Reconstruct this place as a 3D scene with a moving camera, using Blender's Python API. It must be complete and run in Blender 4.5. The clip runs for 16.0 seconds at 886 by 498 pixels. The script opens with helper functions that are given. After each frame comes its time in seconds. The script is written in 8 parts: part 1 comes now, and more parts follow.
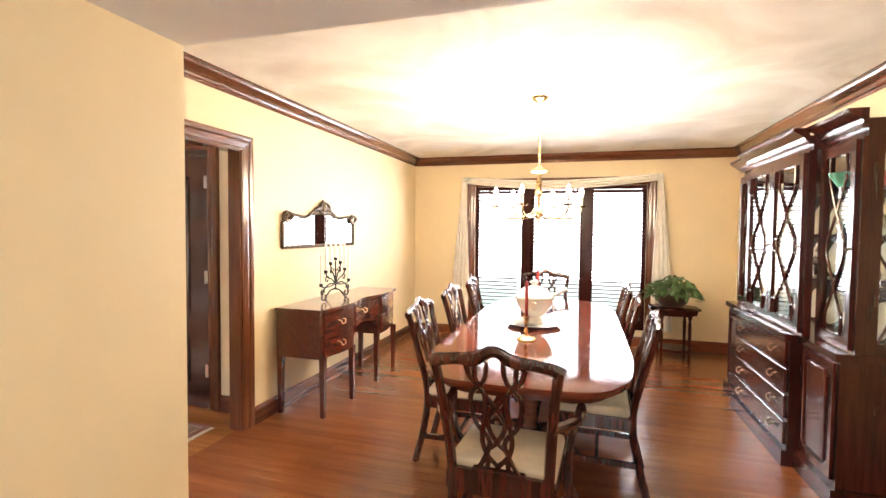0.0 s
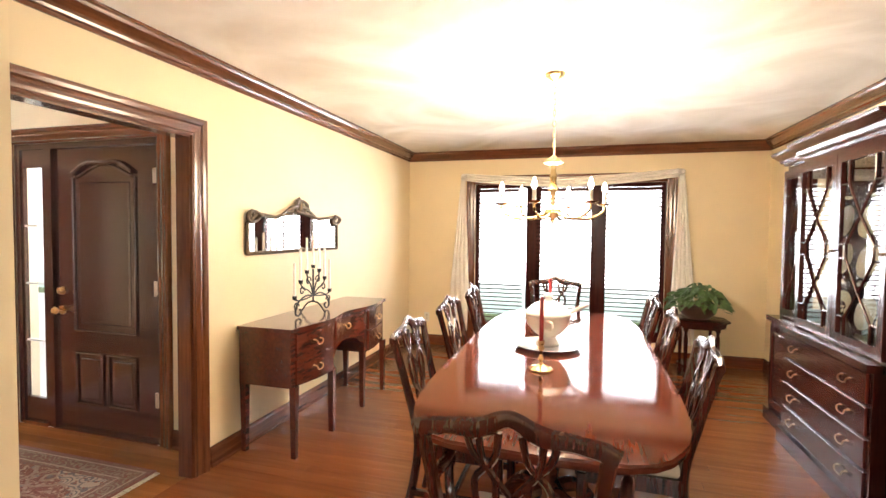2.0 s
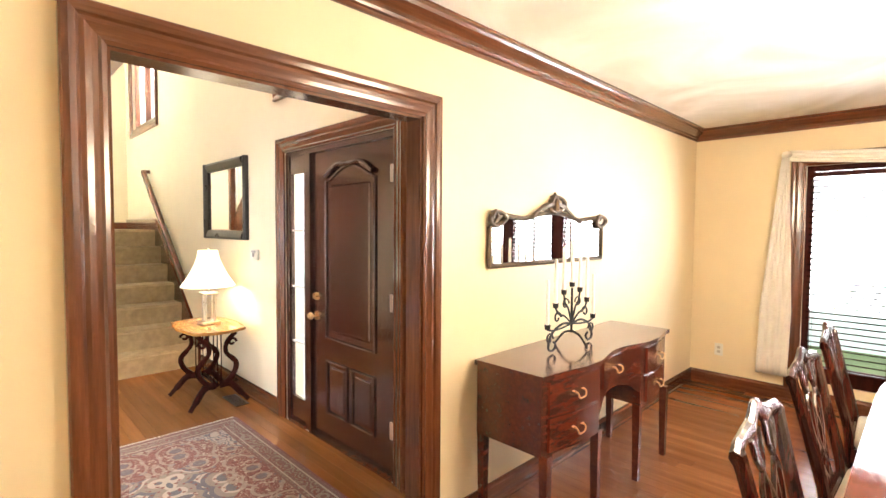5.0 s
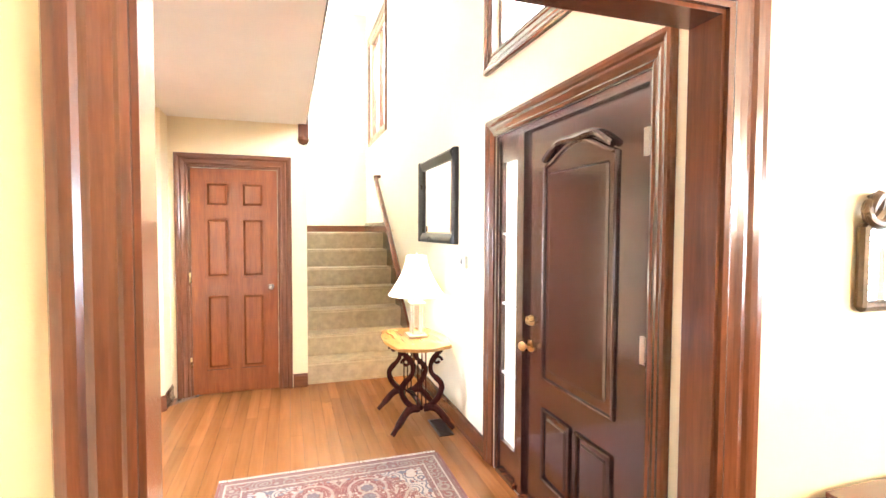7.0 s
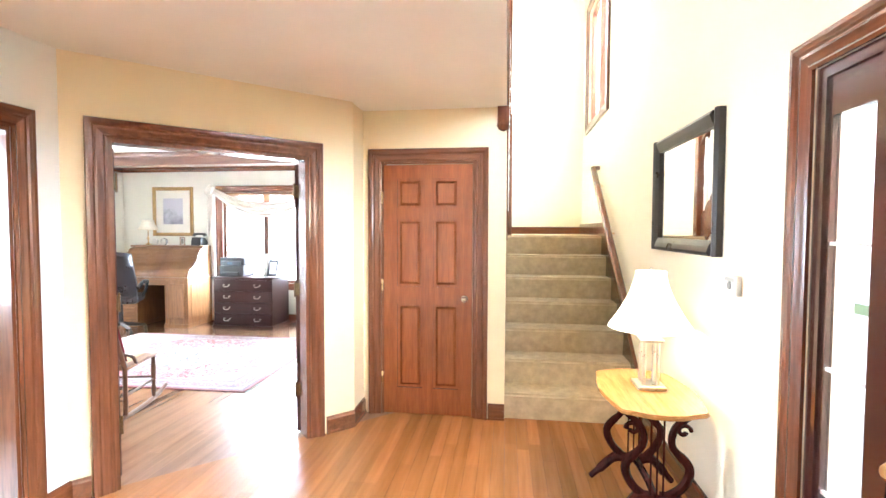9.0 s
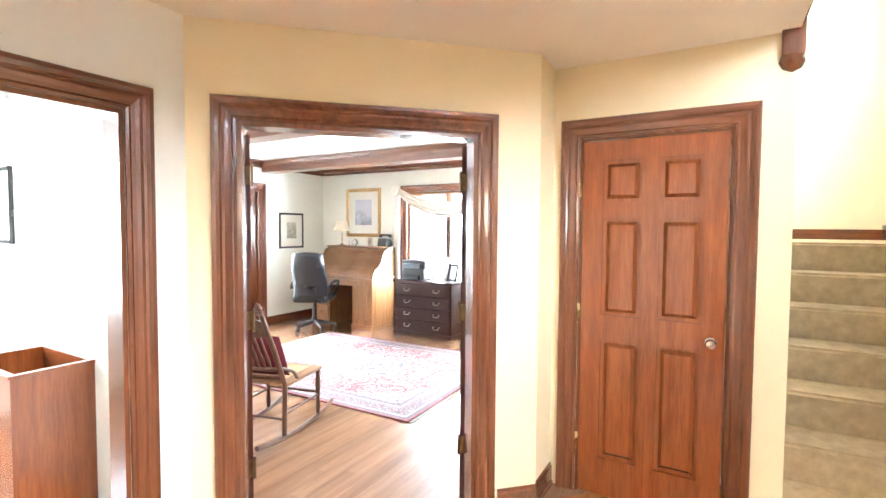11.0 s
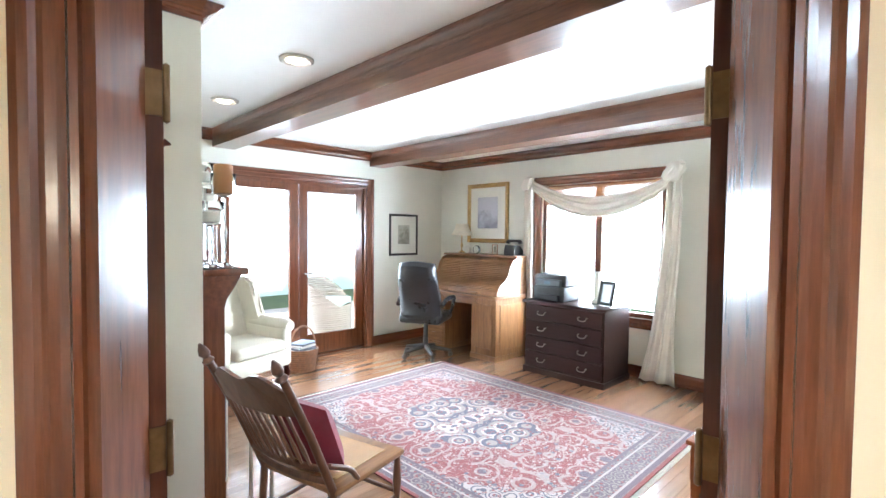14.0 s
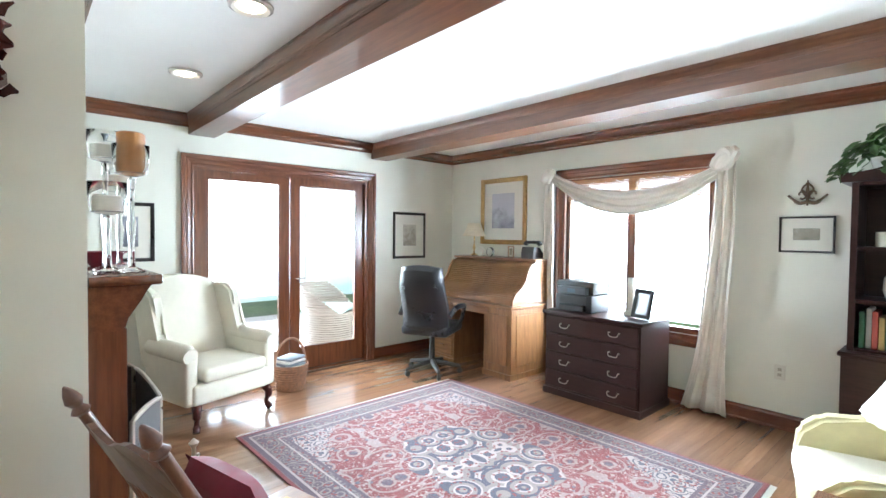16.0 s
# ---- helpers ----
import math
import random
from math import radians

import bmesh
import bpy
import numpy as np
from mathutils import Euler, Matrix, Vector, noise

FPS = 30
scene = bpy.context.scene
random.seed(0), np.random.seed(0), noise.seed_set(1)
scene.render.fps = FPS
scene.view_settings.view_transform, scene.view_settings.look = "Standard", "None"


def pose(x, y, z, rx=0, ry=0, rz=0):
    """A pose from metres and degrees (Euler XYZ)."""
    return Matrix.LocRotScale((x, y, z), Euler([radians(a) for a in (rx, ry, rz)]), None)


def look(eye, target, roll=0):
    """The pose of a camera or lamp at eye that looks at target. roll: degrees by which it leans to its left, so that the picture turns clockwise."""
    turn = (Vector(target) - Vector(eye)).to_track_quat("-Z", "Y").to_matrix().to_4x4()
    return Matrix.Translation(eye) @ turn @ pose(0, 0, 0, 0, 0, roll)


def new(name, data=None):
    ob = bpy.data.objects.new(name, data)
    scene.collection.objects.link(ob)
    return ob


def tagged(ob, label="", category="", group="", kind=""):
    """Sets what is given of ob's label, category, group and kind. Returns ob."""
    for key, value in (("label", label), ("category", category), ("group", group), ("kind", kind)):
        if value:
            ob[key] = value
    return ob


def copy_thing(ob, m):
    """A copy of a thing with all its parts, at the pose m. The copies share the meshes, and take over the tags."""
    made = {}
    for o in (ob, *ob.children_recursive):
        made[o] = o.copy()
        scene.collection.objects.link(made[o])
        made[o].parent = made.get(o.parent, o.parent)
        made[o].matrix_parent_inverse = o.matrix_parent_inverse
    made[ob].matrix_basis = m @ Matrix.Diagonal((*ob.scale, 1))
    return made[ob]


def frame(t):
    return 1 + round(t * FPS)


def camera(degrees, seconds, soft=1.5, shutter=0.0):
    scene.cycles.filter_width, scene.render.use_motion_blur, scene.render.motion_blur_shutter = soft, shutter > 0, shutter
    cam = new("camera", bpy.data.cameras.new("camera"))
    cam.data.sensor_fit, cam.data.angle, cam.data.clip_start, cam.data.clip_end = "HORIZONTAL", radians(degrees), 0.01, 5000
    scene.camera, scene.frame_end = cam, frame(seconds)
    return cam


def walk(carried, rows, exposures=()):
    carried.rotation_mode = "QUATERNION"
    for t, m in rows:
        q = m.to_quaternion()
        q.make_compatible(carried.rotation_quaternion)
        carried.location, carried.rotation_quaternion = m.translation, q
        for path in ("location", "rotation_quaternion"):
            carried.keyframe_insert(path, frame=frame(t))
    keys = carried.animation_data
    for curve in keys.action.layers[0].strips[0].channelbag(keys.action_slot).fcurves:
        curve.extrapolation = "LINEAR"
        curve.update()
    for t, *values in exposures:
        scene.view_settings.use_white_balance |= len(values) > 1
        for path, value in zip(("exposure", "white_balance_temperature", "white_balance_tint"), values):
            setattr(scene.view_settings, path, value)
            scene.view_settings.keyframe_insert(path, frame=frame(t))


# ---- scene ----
cam = camera(85.8, 16.0)
METRES, EYE, TILT, LEAN, TURN = 6.68, 1.44, 0.0, 0.0, 16.4
ROWS = [
    (0.0, 0.0, 0.0, 0.0, 0.02, -2.26, -0.57),
    (0.5, 0.0012, 0.021, -0.001, -0.17, -2.18, -0.61),
    (1.0, 0.0033, 0.0435, 0.0002, -0.42, -2.1, -0.52),
    (1.5, 0.0048, 0.067, 0.0014, -0.34, -2.1, -0.5),
    (2.0, 0.003, 0.0901, 0.0021, -0.16, -2.17, -0.58),
    (2.5, -0.001, 0.1128, 0.0027, 0.89, -2.17, -0.59),
    (3.0, -0.0078, 0.1341, 0.004, 4.43, -2.29, -0.57),
    (3.5, -0.0148, 0.1547, 0.0054, 9.84, -2.29, -0.54),
    (4.0, -0.022, 0.1784, 0.0068, 16.2, -2.43, -0.42),
    (4.5, -0.031, 0.2007, 0.0074, 22.51, -2.53, -0.4),
    (7.0, -0.1301, 0.3288, 0.0067, 55.71, -2.37, -0.25),
    (7.5, -0.1586, 0.3489, 0.0081, 62.4, -2.36, -0.21),
    (8.0, -0.1858, 0.3674, 0.0083, 69.21, -2.33, -0.13),
    (8.5, -0.2161, 0.3816, 0.0089, 75.75, -2.29, -0.19),
    (9.0, -0.2509, 0.3909, 0.0096, 81.28, -2.43, -0.21),
    (9.5, -0.2876, 0.3959, 0.0082, 87.32, -2.33, -0.31),
    (10.0, -0.3242, 0.3986, 0.01, 93.25, -2.4, -0.3),
    (12.5, -0.5284, 0.3514, 0.0125, 114.89, -2.23, -0.55),
    (13.0, -0.564, 0.3378, 0.01, 116.98, -2.08, -0.52),
    (13.5, -0.5975, 0.325, 0.0107, 118.49, -2.05, -0.61),
    (14.0, -0.628, 0.3122, 0.009, 119.59, -1.96, -0.54),
    (14.5, -0.6544, 0.2994, 0.0086, 120.21, -1.98, -0.63),
    (15.0, -0.6802, 0.2913, 0.0059, 120.8, -1.73, -0.57),
    (15.5, -0.7035, 0.2846, 0.0047, 121.3, -1.72, -0.54),
    (16.0, -0.7232, 0.2765, 0.0043, 121.84, -1.62, -0.62),
]
walk(cam, [(t, pose(0, 0, EYE, TILT, LEAN, TURN) @ pose(METRES * x, METRES * y, METRES * z, 90 + pitch, roll, yaw)) for t, x, y, z, yaw, pitch, roll in ROWS],
     exposures=[(0.0, 0.5, 6500, 13), (2.0, 0.28, 6500, 13), (3.5, 0.12, 6500, 13), (4.5, 0.35, 6450, 12), (7.0, 1.4, 5850, 11), (8.5, 1.15, 5450, 10), (9.5, 1.2, 5850, 9), (12.5, 0.72, 5700, 8), (13.5, 0.3, 5600, 7), (14.5, 0.15, 5550, 5), (16.0, 0.0, 5550, 4)])

# ---- world, sun, large lights, exposure ----
CEIL = 2.44          # dining room and hall ceiling
OCEIL = 2.52         # study ceiling
world = bpy.data.worlds.new("world")
scene.world = world
world.use_nodes = True
wn = world.node_tree.nodes
sky = wn.new("ShaderNodeTexSky")
sky.sky_type, sky.sun_disc = "NISHITA", False
sky.sun_elevation, sky.sun_rotation = radians(48), radians(200)
world.node_tree.links.new(sky.outputs[0], wn["Background"].inputs[0])
wn["Background"].inputs[1].default_value = 0.15


def lamp(name, kind, m, power, colour=(1, 1, 1), size=(1, 1), angle=10):
    data = bpy.data.lights.new(name, kind)
    data.energy, data.color = power, colour
    if kind == "AREA":
        data.shape, data.size, data.size_y = "RECTANGLE", size[0], size[1]
    elif kind == "SUN":
        data.angle = radians(angle)
    else:
        data.shadow_soft_size = size[0]
    ob = new(name, data)
    ob.matrix_world = m
    return ob


DAY = (0.93, 0.97, 1.0)
lamp("sun", "SUN", look((0, 0, 10), (-3.2, 3.6, 0)), 2.5, (1, 0.95, 0.88), angle=2)
lamp("dining_window_light", "AREA", look((-0.34, 6.75, 1.5), (-0.34, 0, 1.2)), 250, DAY, (2.3, 1.45))
lamp("study_window_light", "AREA", look((-9.95, -1.75, 1.35), (0, -1.75, 1.2)), 560, DAY, (1.5, 1.4))
lamp("french_door_light", "AREA", look((-7.35, -7.6, 1.6), (-7.35, 0, 1.0)), 1500, DAY, (2.6, 2.4))
lamp("stair_window_light", "AREA", look((-8.25, 3.45, 3.6), (-7.6, 0, 2.6)), 190, DAY, (1.1, 1.4))
lamp("entry_window_light", "AREA", look((-3.5, 3.45, 3.15), (-3.7, 0, 1.4)), 340, DAY, (1.4, 1.1))
# unseen fill lamp added to brighten the passage; its window is assumed
lamp("passage_window_light", "AREA", look((0.2, -1.85, 1.3), (-0.3, 3, 1.2)), 26, (1.0, 0.97, 0.9), (1.4, 1.1))
# fill lamp added inside the side room, whose walls have no window
lamp("side_room_window_light", "AREA", look((-2.6, -2.9, 1.5), (-3.8, 0, 1.3)), 130, DAY, (1.6, 1.4))


# ---- helpers for building ----
def box(bm, x0, x1, y0, y1, z0, z1):
    v = [bm.verts.new(p) for p in ((x0, y0, z0), (x1, y0, z0), (x1, y1, z0), (x0, y1, z0),
                                   (x0, y0, z1), (x1, y0, z1), (x1, y1, z1), (x0, y1, z1))]
    fs = [bm.faces.new([v[i] for i in f]) for f in ((3, 2, 1, 0), (4, 5, 6, 7), (0, 1, 5, 4), (1, 2, 6, 5), (2, 3, 7, 6), (3, 0, 4, 7))]
    return v, fs


def boxes(*dims):
    bm = bmesh.new()
    for d in dims:
        box(bm, *d)
    return bm


def soft_box(x0, x1, y0, y1, z0, z1, r=0.01, seg=2):
    bm = boxes((x0, x1, y0, y1, z0, z1))
    bmesh.ops.bevel(bm, geom=bm.edges[:], offset=r, segments=seg, affect="EDGES", profile=0.5)
    return bm


def mesh_of(name, bm, material, smooth=False):
    bmesh.ops.recalc_face_normals(bm, faces=bm.faces[:])
    me = bpy.data.meshes.new(name)
    bm.to_mesh(me)
    bm.free()
    if material:
        me.materials.append(material)
    if smooth:
        me.shade_smooth()
        me.set_sharp_from_angle(angle=radians(38))
    return me


def part(name, bm, material, parent=None, label="", m=None, smooth=True):
    ob = new(name, mesh_of(name, bm, material, smooth))
    if parent is not None:
        ob.parent = parent
    if m is not None:
        ob.matrix_basis = m
    if label:
        ob["label"] = label
    return ob


def again(ob, name, m, parent=None):
    """Another object on the same mesh."""
    o = new(name, ob.data)
    o.parent = parent if parent is not None else ob.parent
    o.matrix_basis = m
    if "label" in ob:
        o["label"] = ob["label"]
    return o


def thing(name, label, category, m=None, group="", kind=""):
    ob = new(name)
    ob.empty_display_size = 0.1
    if m is not None:
        ob.matrix_basis = m
    return tagged(ob, label, category, group, kind)


def structure(name, bm, material, label, category, smooth=False, m=None):
    ob = part(name, bm, material, smooth=smooth, m=m)
    return tagged(ob, label, category, kind="structure")


def prism(bm, profile, a, b, side, out, k0=0, k1=0):
    """Extrudes a closed profile of (u, v) along a..b; u goes along side, v along out; k0, k1 mitre the ends."""
    a, b, side, out = Vector(a), Vector(b), Vector(side), Vector(out)
    d = (b - a).normalized()
    r0 = [bm.verts.new(a + side * u + out * v - d * (u * k0)) for u, v in profile]
    r1 = [bm.verts.new(b + side * u + out * v + d * (u * k1)) for u, v in profile]
    n = len(profile)
    for i in range(n):
        bm.faces.new((r0[i], r0[(i + 1) % n], r1[(i + 1) % n], r1[i]))
    bm.faces.new(r0)
    bm.faces.new(r1[::-1])


def lathe(profile, seg=24, bm=None, at=(0, 0, 0)):
    """Turns a profile of (radius, height) about z."""
    bm = bm or bmesh.new()
    rings = []
    for r, h in profile:
        if r < 1e-5:
            rings.append([bm.verts.new((at[0], at[1], at[2] + h))])
        else:
            rings.append([bm.verts.new((at[0] + r * math.cos(2 * math.pi * i / seg), at[1] + r * math.sin(2 * math.pi * i / seg), at[2] + h)) for i in range(seg)])
    for p, q in zip(rings, rings[1:]):
        for i in range(seg):
            j = (i + 1) % seg
            f = [p[i % len(p)], p[j % len(p)], q[j % len(q)], q[i % len(q)]]
            f = list(dict.fromkeys(f))
            if len(f) > 2:
                bm.faces.new(f)
    return bm


def tube(points, radius, seg=8, bm=None, flat=1.0, ends=True):
    """A round bar along points; radius is one number or one for each point; flat squashes it along the second axis."""
    bm = bm or bmesh.new()
    pts = [Vector(p) for p in points]
    rad = radius if isinstance(radius, (list, tuple)) else [radius] * len(pts)
    rings, up = [], None
    for i, p in enumerate(pts):
        d = (pts[min(i + 1, len(pts) - 1)] - pts[max(i - 1, 0)]).normalized()
        if up is None:
            up = d.orthogonal().normalized() if abs(d.y) > 0.9 else Vector((0, 1, 0))
        up = (up - d * up.dot(d)).normalized()
        s = d.cross(up)
        rings.append([bm.verts.new(p + (s * math.cos(2 * math.pi * k / seg) + up * flat * math.sin(2 * math.pi * k / seg)) * rad[i]) for k in range(seg)])
    for p, q in zip(rings, rings[1:]):
        for k in range(seg):
            bm.faces.new((p[k], p[(k + 1) % seg], q[(k + 1) % seg], q[k]))
    if ends:
        bm.faces.new(rings[0][::-1])
        bm.faces.new(rings[-1])
    return bm


def curve_pts(ctrl, n=6):
    """Catmull-Rom through control points."""
    c = [Vector(p) for p in ctrl]
    c = [c[0] * 2 - c[1]] + c + [c[-1] * 2 - c[-2]]
    out = []
    for i in range(1, len(c) - 2):
        for k in range(n):
            t = k / n
            a, b, d, e = c[i - 1], c[i], c[i + 1], c[i + 2]
            out.append(0.5 * ((2 * b) + (d - a) * t + (2 * a - 5 * b + 4 * d - e) * t * t + (3 * b - a - 3 * d + e) * t ** 3))
    out.append(c[-2])
    return out


def outline(pts, z0, z1, bm=None):
    """A slab from a flat outline of (x, y)."""
    bm = bm or bmesh.new()
    lo = [bm.verts.new((x, y, z0)) for x, y in pts]
    hi = [bm.verts.new((x, y, z1)) for x, y in pts]
    n = len(pts)
    for i in range(n):
        bm.faces.new((lo[i], lo[(i + 1) % n], hi[(i + 1) % n], hi[i]))
    bm.faces.new(lo[::-1])
    bm.faces.new(hi)
    return bm


# ---- materials ----
def nodes_of(name):
    m = bpy.data.materials.new(name)
    m.use_nodes = True
    return m, m.node_tree.nodes, m.node_tree.links, m.node_tree.nodes["Principled BSDF"]


def mapped(n, l, scale=(1, 1, 1), rot=(0, 0, 0)):
    c, mp = n.new("ShaderNodeTexCoord"), n.new("ShaderNodeMapping")
    mp.inputs["Scale"].default_value, mp.inputs["Rotation"].default_value = scale, rot
    l.new(c.outputs["Object"], mp.inputs[0])
    return mp.outputs[0]


def noisy(n, l, vec, scale, detail=4, rough=0.6, distortion=0.0):
    t = n.new("ShaderNodeTexNoise")
    t.inputs["Scale"].default_value, t.inputs["Detail"].default_value, t.inputs["Roughness"].default_value, t.inputs["Distortion"].default_value = scale, detail, rough, distortion
    l.new(vec, t.inputs["Vector"])
    return t.outputs["Fac"]


def ramp(n, l, fac, stops):
    r = n.new("ShaderNodeValToRGB")
    e = r.color_ramp.elements
    while len(e) < len(stops):
        e.new(0.5)
    for k, (p, c) in zip(e, stops):
        k.position, k.color = p, (*c, 1)
    l.new(fac, r.inputs[0])
    return r.outputs[0]


def mixed(n, l, fac, a, b, mode="MIX"):
    m = n.new("ShaderNodeMix")
    m.data_type, m.blend_type = "RGBA", mode
    for k, v in ((0, fac), (6, a), (7, b)):
        if isinstance(v, (int, float)):
            m.inputs[k].default_value = v
        elif isinstance(v, tuple):
            m.inputs[k].default_value = (*v, 1)
        else:
            l.new(v, m.inputs[k])
    return m.outputs[2]


def bumped(n, l, bsdf, height, strength, dist=0.01):
    b = n.new("ShaderNodeBump")
    b.inputs["Strength"].default_value, b.inputs["Distance"].default_value = strength, dist
    l.new(height, b.inputs["Height"])
    l.new(b.outputs[0], bsdf.inputs["Normal"])


def dim(c, f):
    return tuple(min(1, x * f) for x in c)


def painted(name, col, rough=0.6, vary=0.06, bump=0.12, fine=220):
    m, n, l, b = nodes_of(name)
    v = mapped(n, l)
    big = noisy(n, l, v, 1.3, 3)
    l.new(ramp(n, l, big, [(0.3, dim(col, 1 - vary)), (0.7, dim(col, 1 + vary * 0.5))]), b.inputs["Base Color"])
    b.inputs["Roughness"].default_value = rough
    bumped(n, l, b, noisy(n, l, v, fine, 3), bump, 0.004)
    return m


def wooden(name, dark, light, axis="x", rough=0.3, grain=1.0, coat=0.3, each=0.0, bump=0.06, spec=0.5, streak=0.35):
    m, n, l, b = nodes_of(name)
    s = {"x": (1.2, 16, 16), "y": (16, 1.2, 16), "z": (16, 16, 1.2)}[axis]
    v = mapped(n, l, tuple(k * grain for k in s))
    w = noisy(n, l, v, 2.2, 6, 0.6, 0.15)
    f = noisy(n, l, mapped(n, l, tuple(k * grain * 5 for k in s)), 2.0, 4)
    patch = noisy(n, l, mapped(n, l), 2.0, 2)
    c = ramp(n, l, w, [(0.25, dark), (0.5, tuple((a + d) / 2 for a, d in zip(dark, light))), (0.78, light)])
    c = mixed(n, l, streak, c, ramp(n, l, f, [(0.35, (0.35, 0.3, 0.3)), (0.6, (1, 1, 1))]), "MULTIPLY")
    c = mixed(n, l, 0.4, c, ramp(n, l, patch, [(0.3, (0.86, 0.86, 0.86)), (0.7, (1.0, 1.0, 1.0))]), "MULTIPLY")
    if each:
        oi = n.new("ShaderNodeObjectInfo")
        c = mixed(n, l, each, c, ramp(n, l, oi.outputs["Random"], [(0, (0.45, 0.42, 0.4)), (1, (1, 1, 1))]), "MULTIPLY")
    l.new(c, b.inputs["Base Color"])
    l.new(ramp(n, l, patch, [(0.2, (rough * 0.95,) * 3), (0.8, (rough * 1.07,) * 3)]), b.inputs["Roughness"])
    b.inputs["Coat Weight"].default_value, b.inputs["Coat Roughness"].default_value = coat, 0.12
    if bump:
        bumped(n, l, b, f, bump, 0.003)
    b.inputs["Specular IOR Level"].default_value = spec
    return m


def plain(name, col, rough=0.5, metal=0.0, vary=0.12, scale=8, bump=0.0, bscale=150, coat=0.0):
    m, n, l, b = nodes_of(name)
    v = mapped(n, l)
    t = noisy(n, l, v, scale, 4)
    l.new(ramp(n, l, t, [(0.3, dim(col, 1 - vary)), (0.7, dim(col, 1 + vary))]), b.inputs["Base Color"])
    l.new(ramp(n, l, t, [(0.3, (rough * 0.85,) * 3), (0.7, (min(1, rough * 1.15),) * 3)]), b.inputs["Roughness"])
    b.inputs["Metallic"].default_value, b.inputs["Coat Weight"].default_value = metal, coat
    if bump:
        bumped(n, l, b, noisy(n, l, v, bscale, 3), bump, 0.004)
    return m


def glowing(name, col, strength):
    m, n, l, b = nodes_of(name)
    b.inputs["Base Color"].default_value = (*col, 1)
    b.inputs["Emission Color"].default_value, b.inputs["Emission Strength"].default_value = (*col, 1), strength
    b.inputs["Roughness"].default_value = 0.5
    return m


def glassy(name, tint=(1, 1, 1), rough=0.02):
    m, n, l, b = nodes_of(name)
    b.inputs["Base Color"].default_value = (*tint, 1)
    b.inputs["Transmission Weight"].default_value, b.inputs["Roughness"].default_value, b.inputs["IOR"].default_value = 1, rough, 1.45
    return m


M = {}
M["wall"] = painted("cream wall paint", (0.80, 0.66, 0.42), 0.55)
M["hallwall"] = painted("pale cream wall paint", (0.82, 0.74, 0.56), 0.55)
M["white"] = painted("white wall paint", (0.80, 0.79, 0.72), 0.6)
M["study"] = painted("off-white wall paint", (0.77, 0.77, 0.68), 0.6)
M["trim"] = wooden("stained cherry trim", (0.078, 0.023, 0.010), (0.185, 0.062, 0.025), "z", 0.22, 1.0, 0.5, streak=0.2)
M["trimh"] = wooden("stained cherry moulding", (0.078, 0.023, 0.010), (0.185, 0.062, 0.025), "x", 0.22, 1.0, 0.5, streak=0.2)
M["trimy"] = wooden("stained cherry crown", (0.078, 0.023, 0.010), (0.185, 0.062, 0.025), "y", 0.22, 1.0, 0.5, streak=0.2)
M["beam"] = wooden("stained beam wood", (0.08, 0.029, 0.014), (0.20, 0.083, 0.039), "y", 0.3, 1.0, 0.4)
M["door"] = wooden("dark brown door", (0.042, 0.011, 0.010), (0.068, 0.019, 0.016), "z", 0.22, 1.0, 1.0, bump=0.03, spec=0.8)
M["closet"] = wooden("cherry door", (0.16, 0.038, 0.010), (0.27, 0.076, 0.021), "z", 0.24, 0.7, 0.5)
M["leafwood"] = wooden("dark study door wood", (0.035, 0.010, 0.006), (0.10, 0.028, 0.013), "z", 0.3, 0.8, 0.15, spec=0.3)
M["mahog"] = wooden("mahogany", (0.05, 0.011, 0.007), (0.135, 0.033, 0.017), "x", 0.2, 1.0, 0.6)
M["darkmahog"] = wooden("dark mahogany", (0.022, 0.006, 0.005), (0.062, 0.016, 0.011), "z", 0.2, 1.0, 0.0, spec=0.12)
M["tabletop"] = wooden("polished mahogany top", (0.105, 0.021, 0.011), (0.15, 0.035, 0.018), "y", 0.08, 0.7, 0.0, bump=0, streak=0.15)
M["floor"] = wooden("dining floor plank", (0.16, 0.047, 0.015), (0.27, 0.092, 0.032), "x", 0.24, 0.4, 0.0, each=0.4, bump=0, streak=0.1)
M["hallfloor"] = wooden("oak floor plank", (0.24, 0.086, 0.022), (0.40, 0.17, 0.052), "x", 0.24, 0.35, 0.0, each=0.5, bump=0, streak=0.1)
M["studyfloor"] = wooden("worn oak floor plank", (0.2, 0.095, 0.045), (0.36, 0.2, 0.11), "x", 0.22, 0.4, 0.4, each=0.5, streak=0.15)
M["under"] = plain("dark floor joint", (0.05, 0.022, 0.01), 0.6)
M["soffit"] = painted("matt ceiling paint", (0.72, 0.70, 0.68), 0.8)
M["hallceil"] = painted("pale hall ceiling paint", (0.86, 0.81, 0.72), 0.7, 0.05, 0.2, 60)
M["oldbrass"] = plain("antique brass", (0.17, 0.11, 0.055), 0.4, 1.0, vary=0.25, scale=30)
M["chairwood"] = wooden("dark chair mahogany", (0.026, 0.007, 0.005), (0.085, 0.02, 0.011), "z", 0.2, 1.0, 0.6)
M["cabinetwood"] = wooden("polished cabinet mahogany", (0.024, 0.006, 0.005), (0.07, 0.017, 0.011), "z", 0.22, 1.0, 0.35, spec=0.3, streak=0.2)
M["glass"] = glassy("window glass")
M["brass"] = plain("polished brass", (0.62, 0.45, 0.22), 0.28, 1.0)
M["mirror"] = plain("mirror glass", (0.9, 0.9, 0.9), 0.02, 1.0, 0.01)


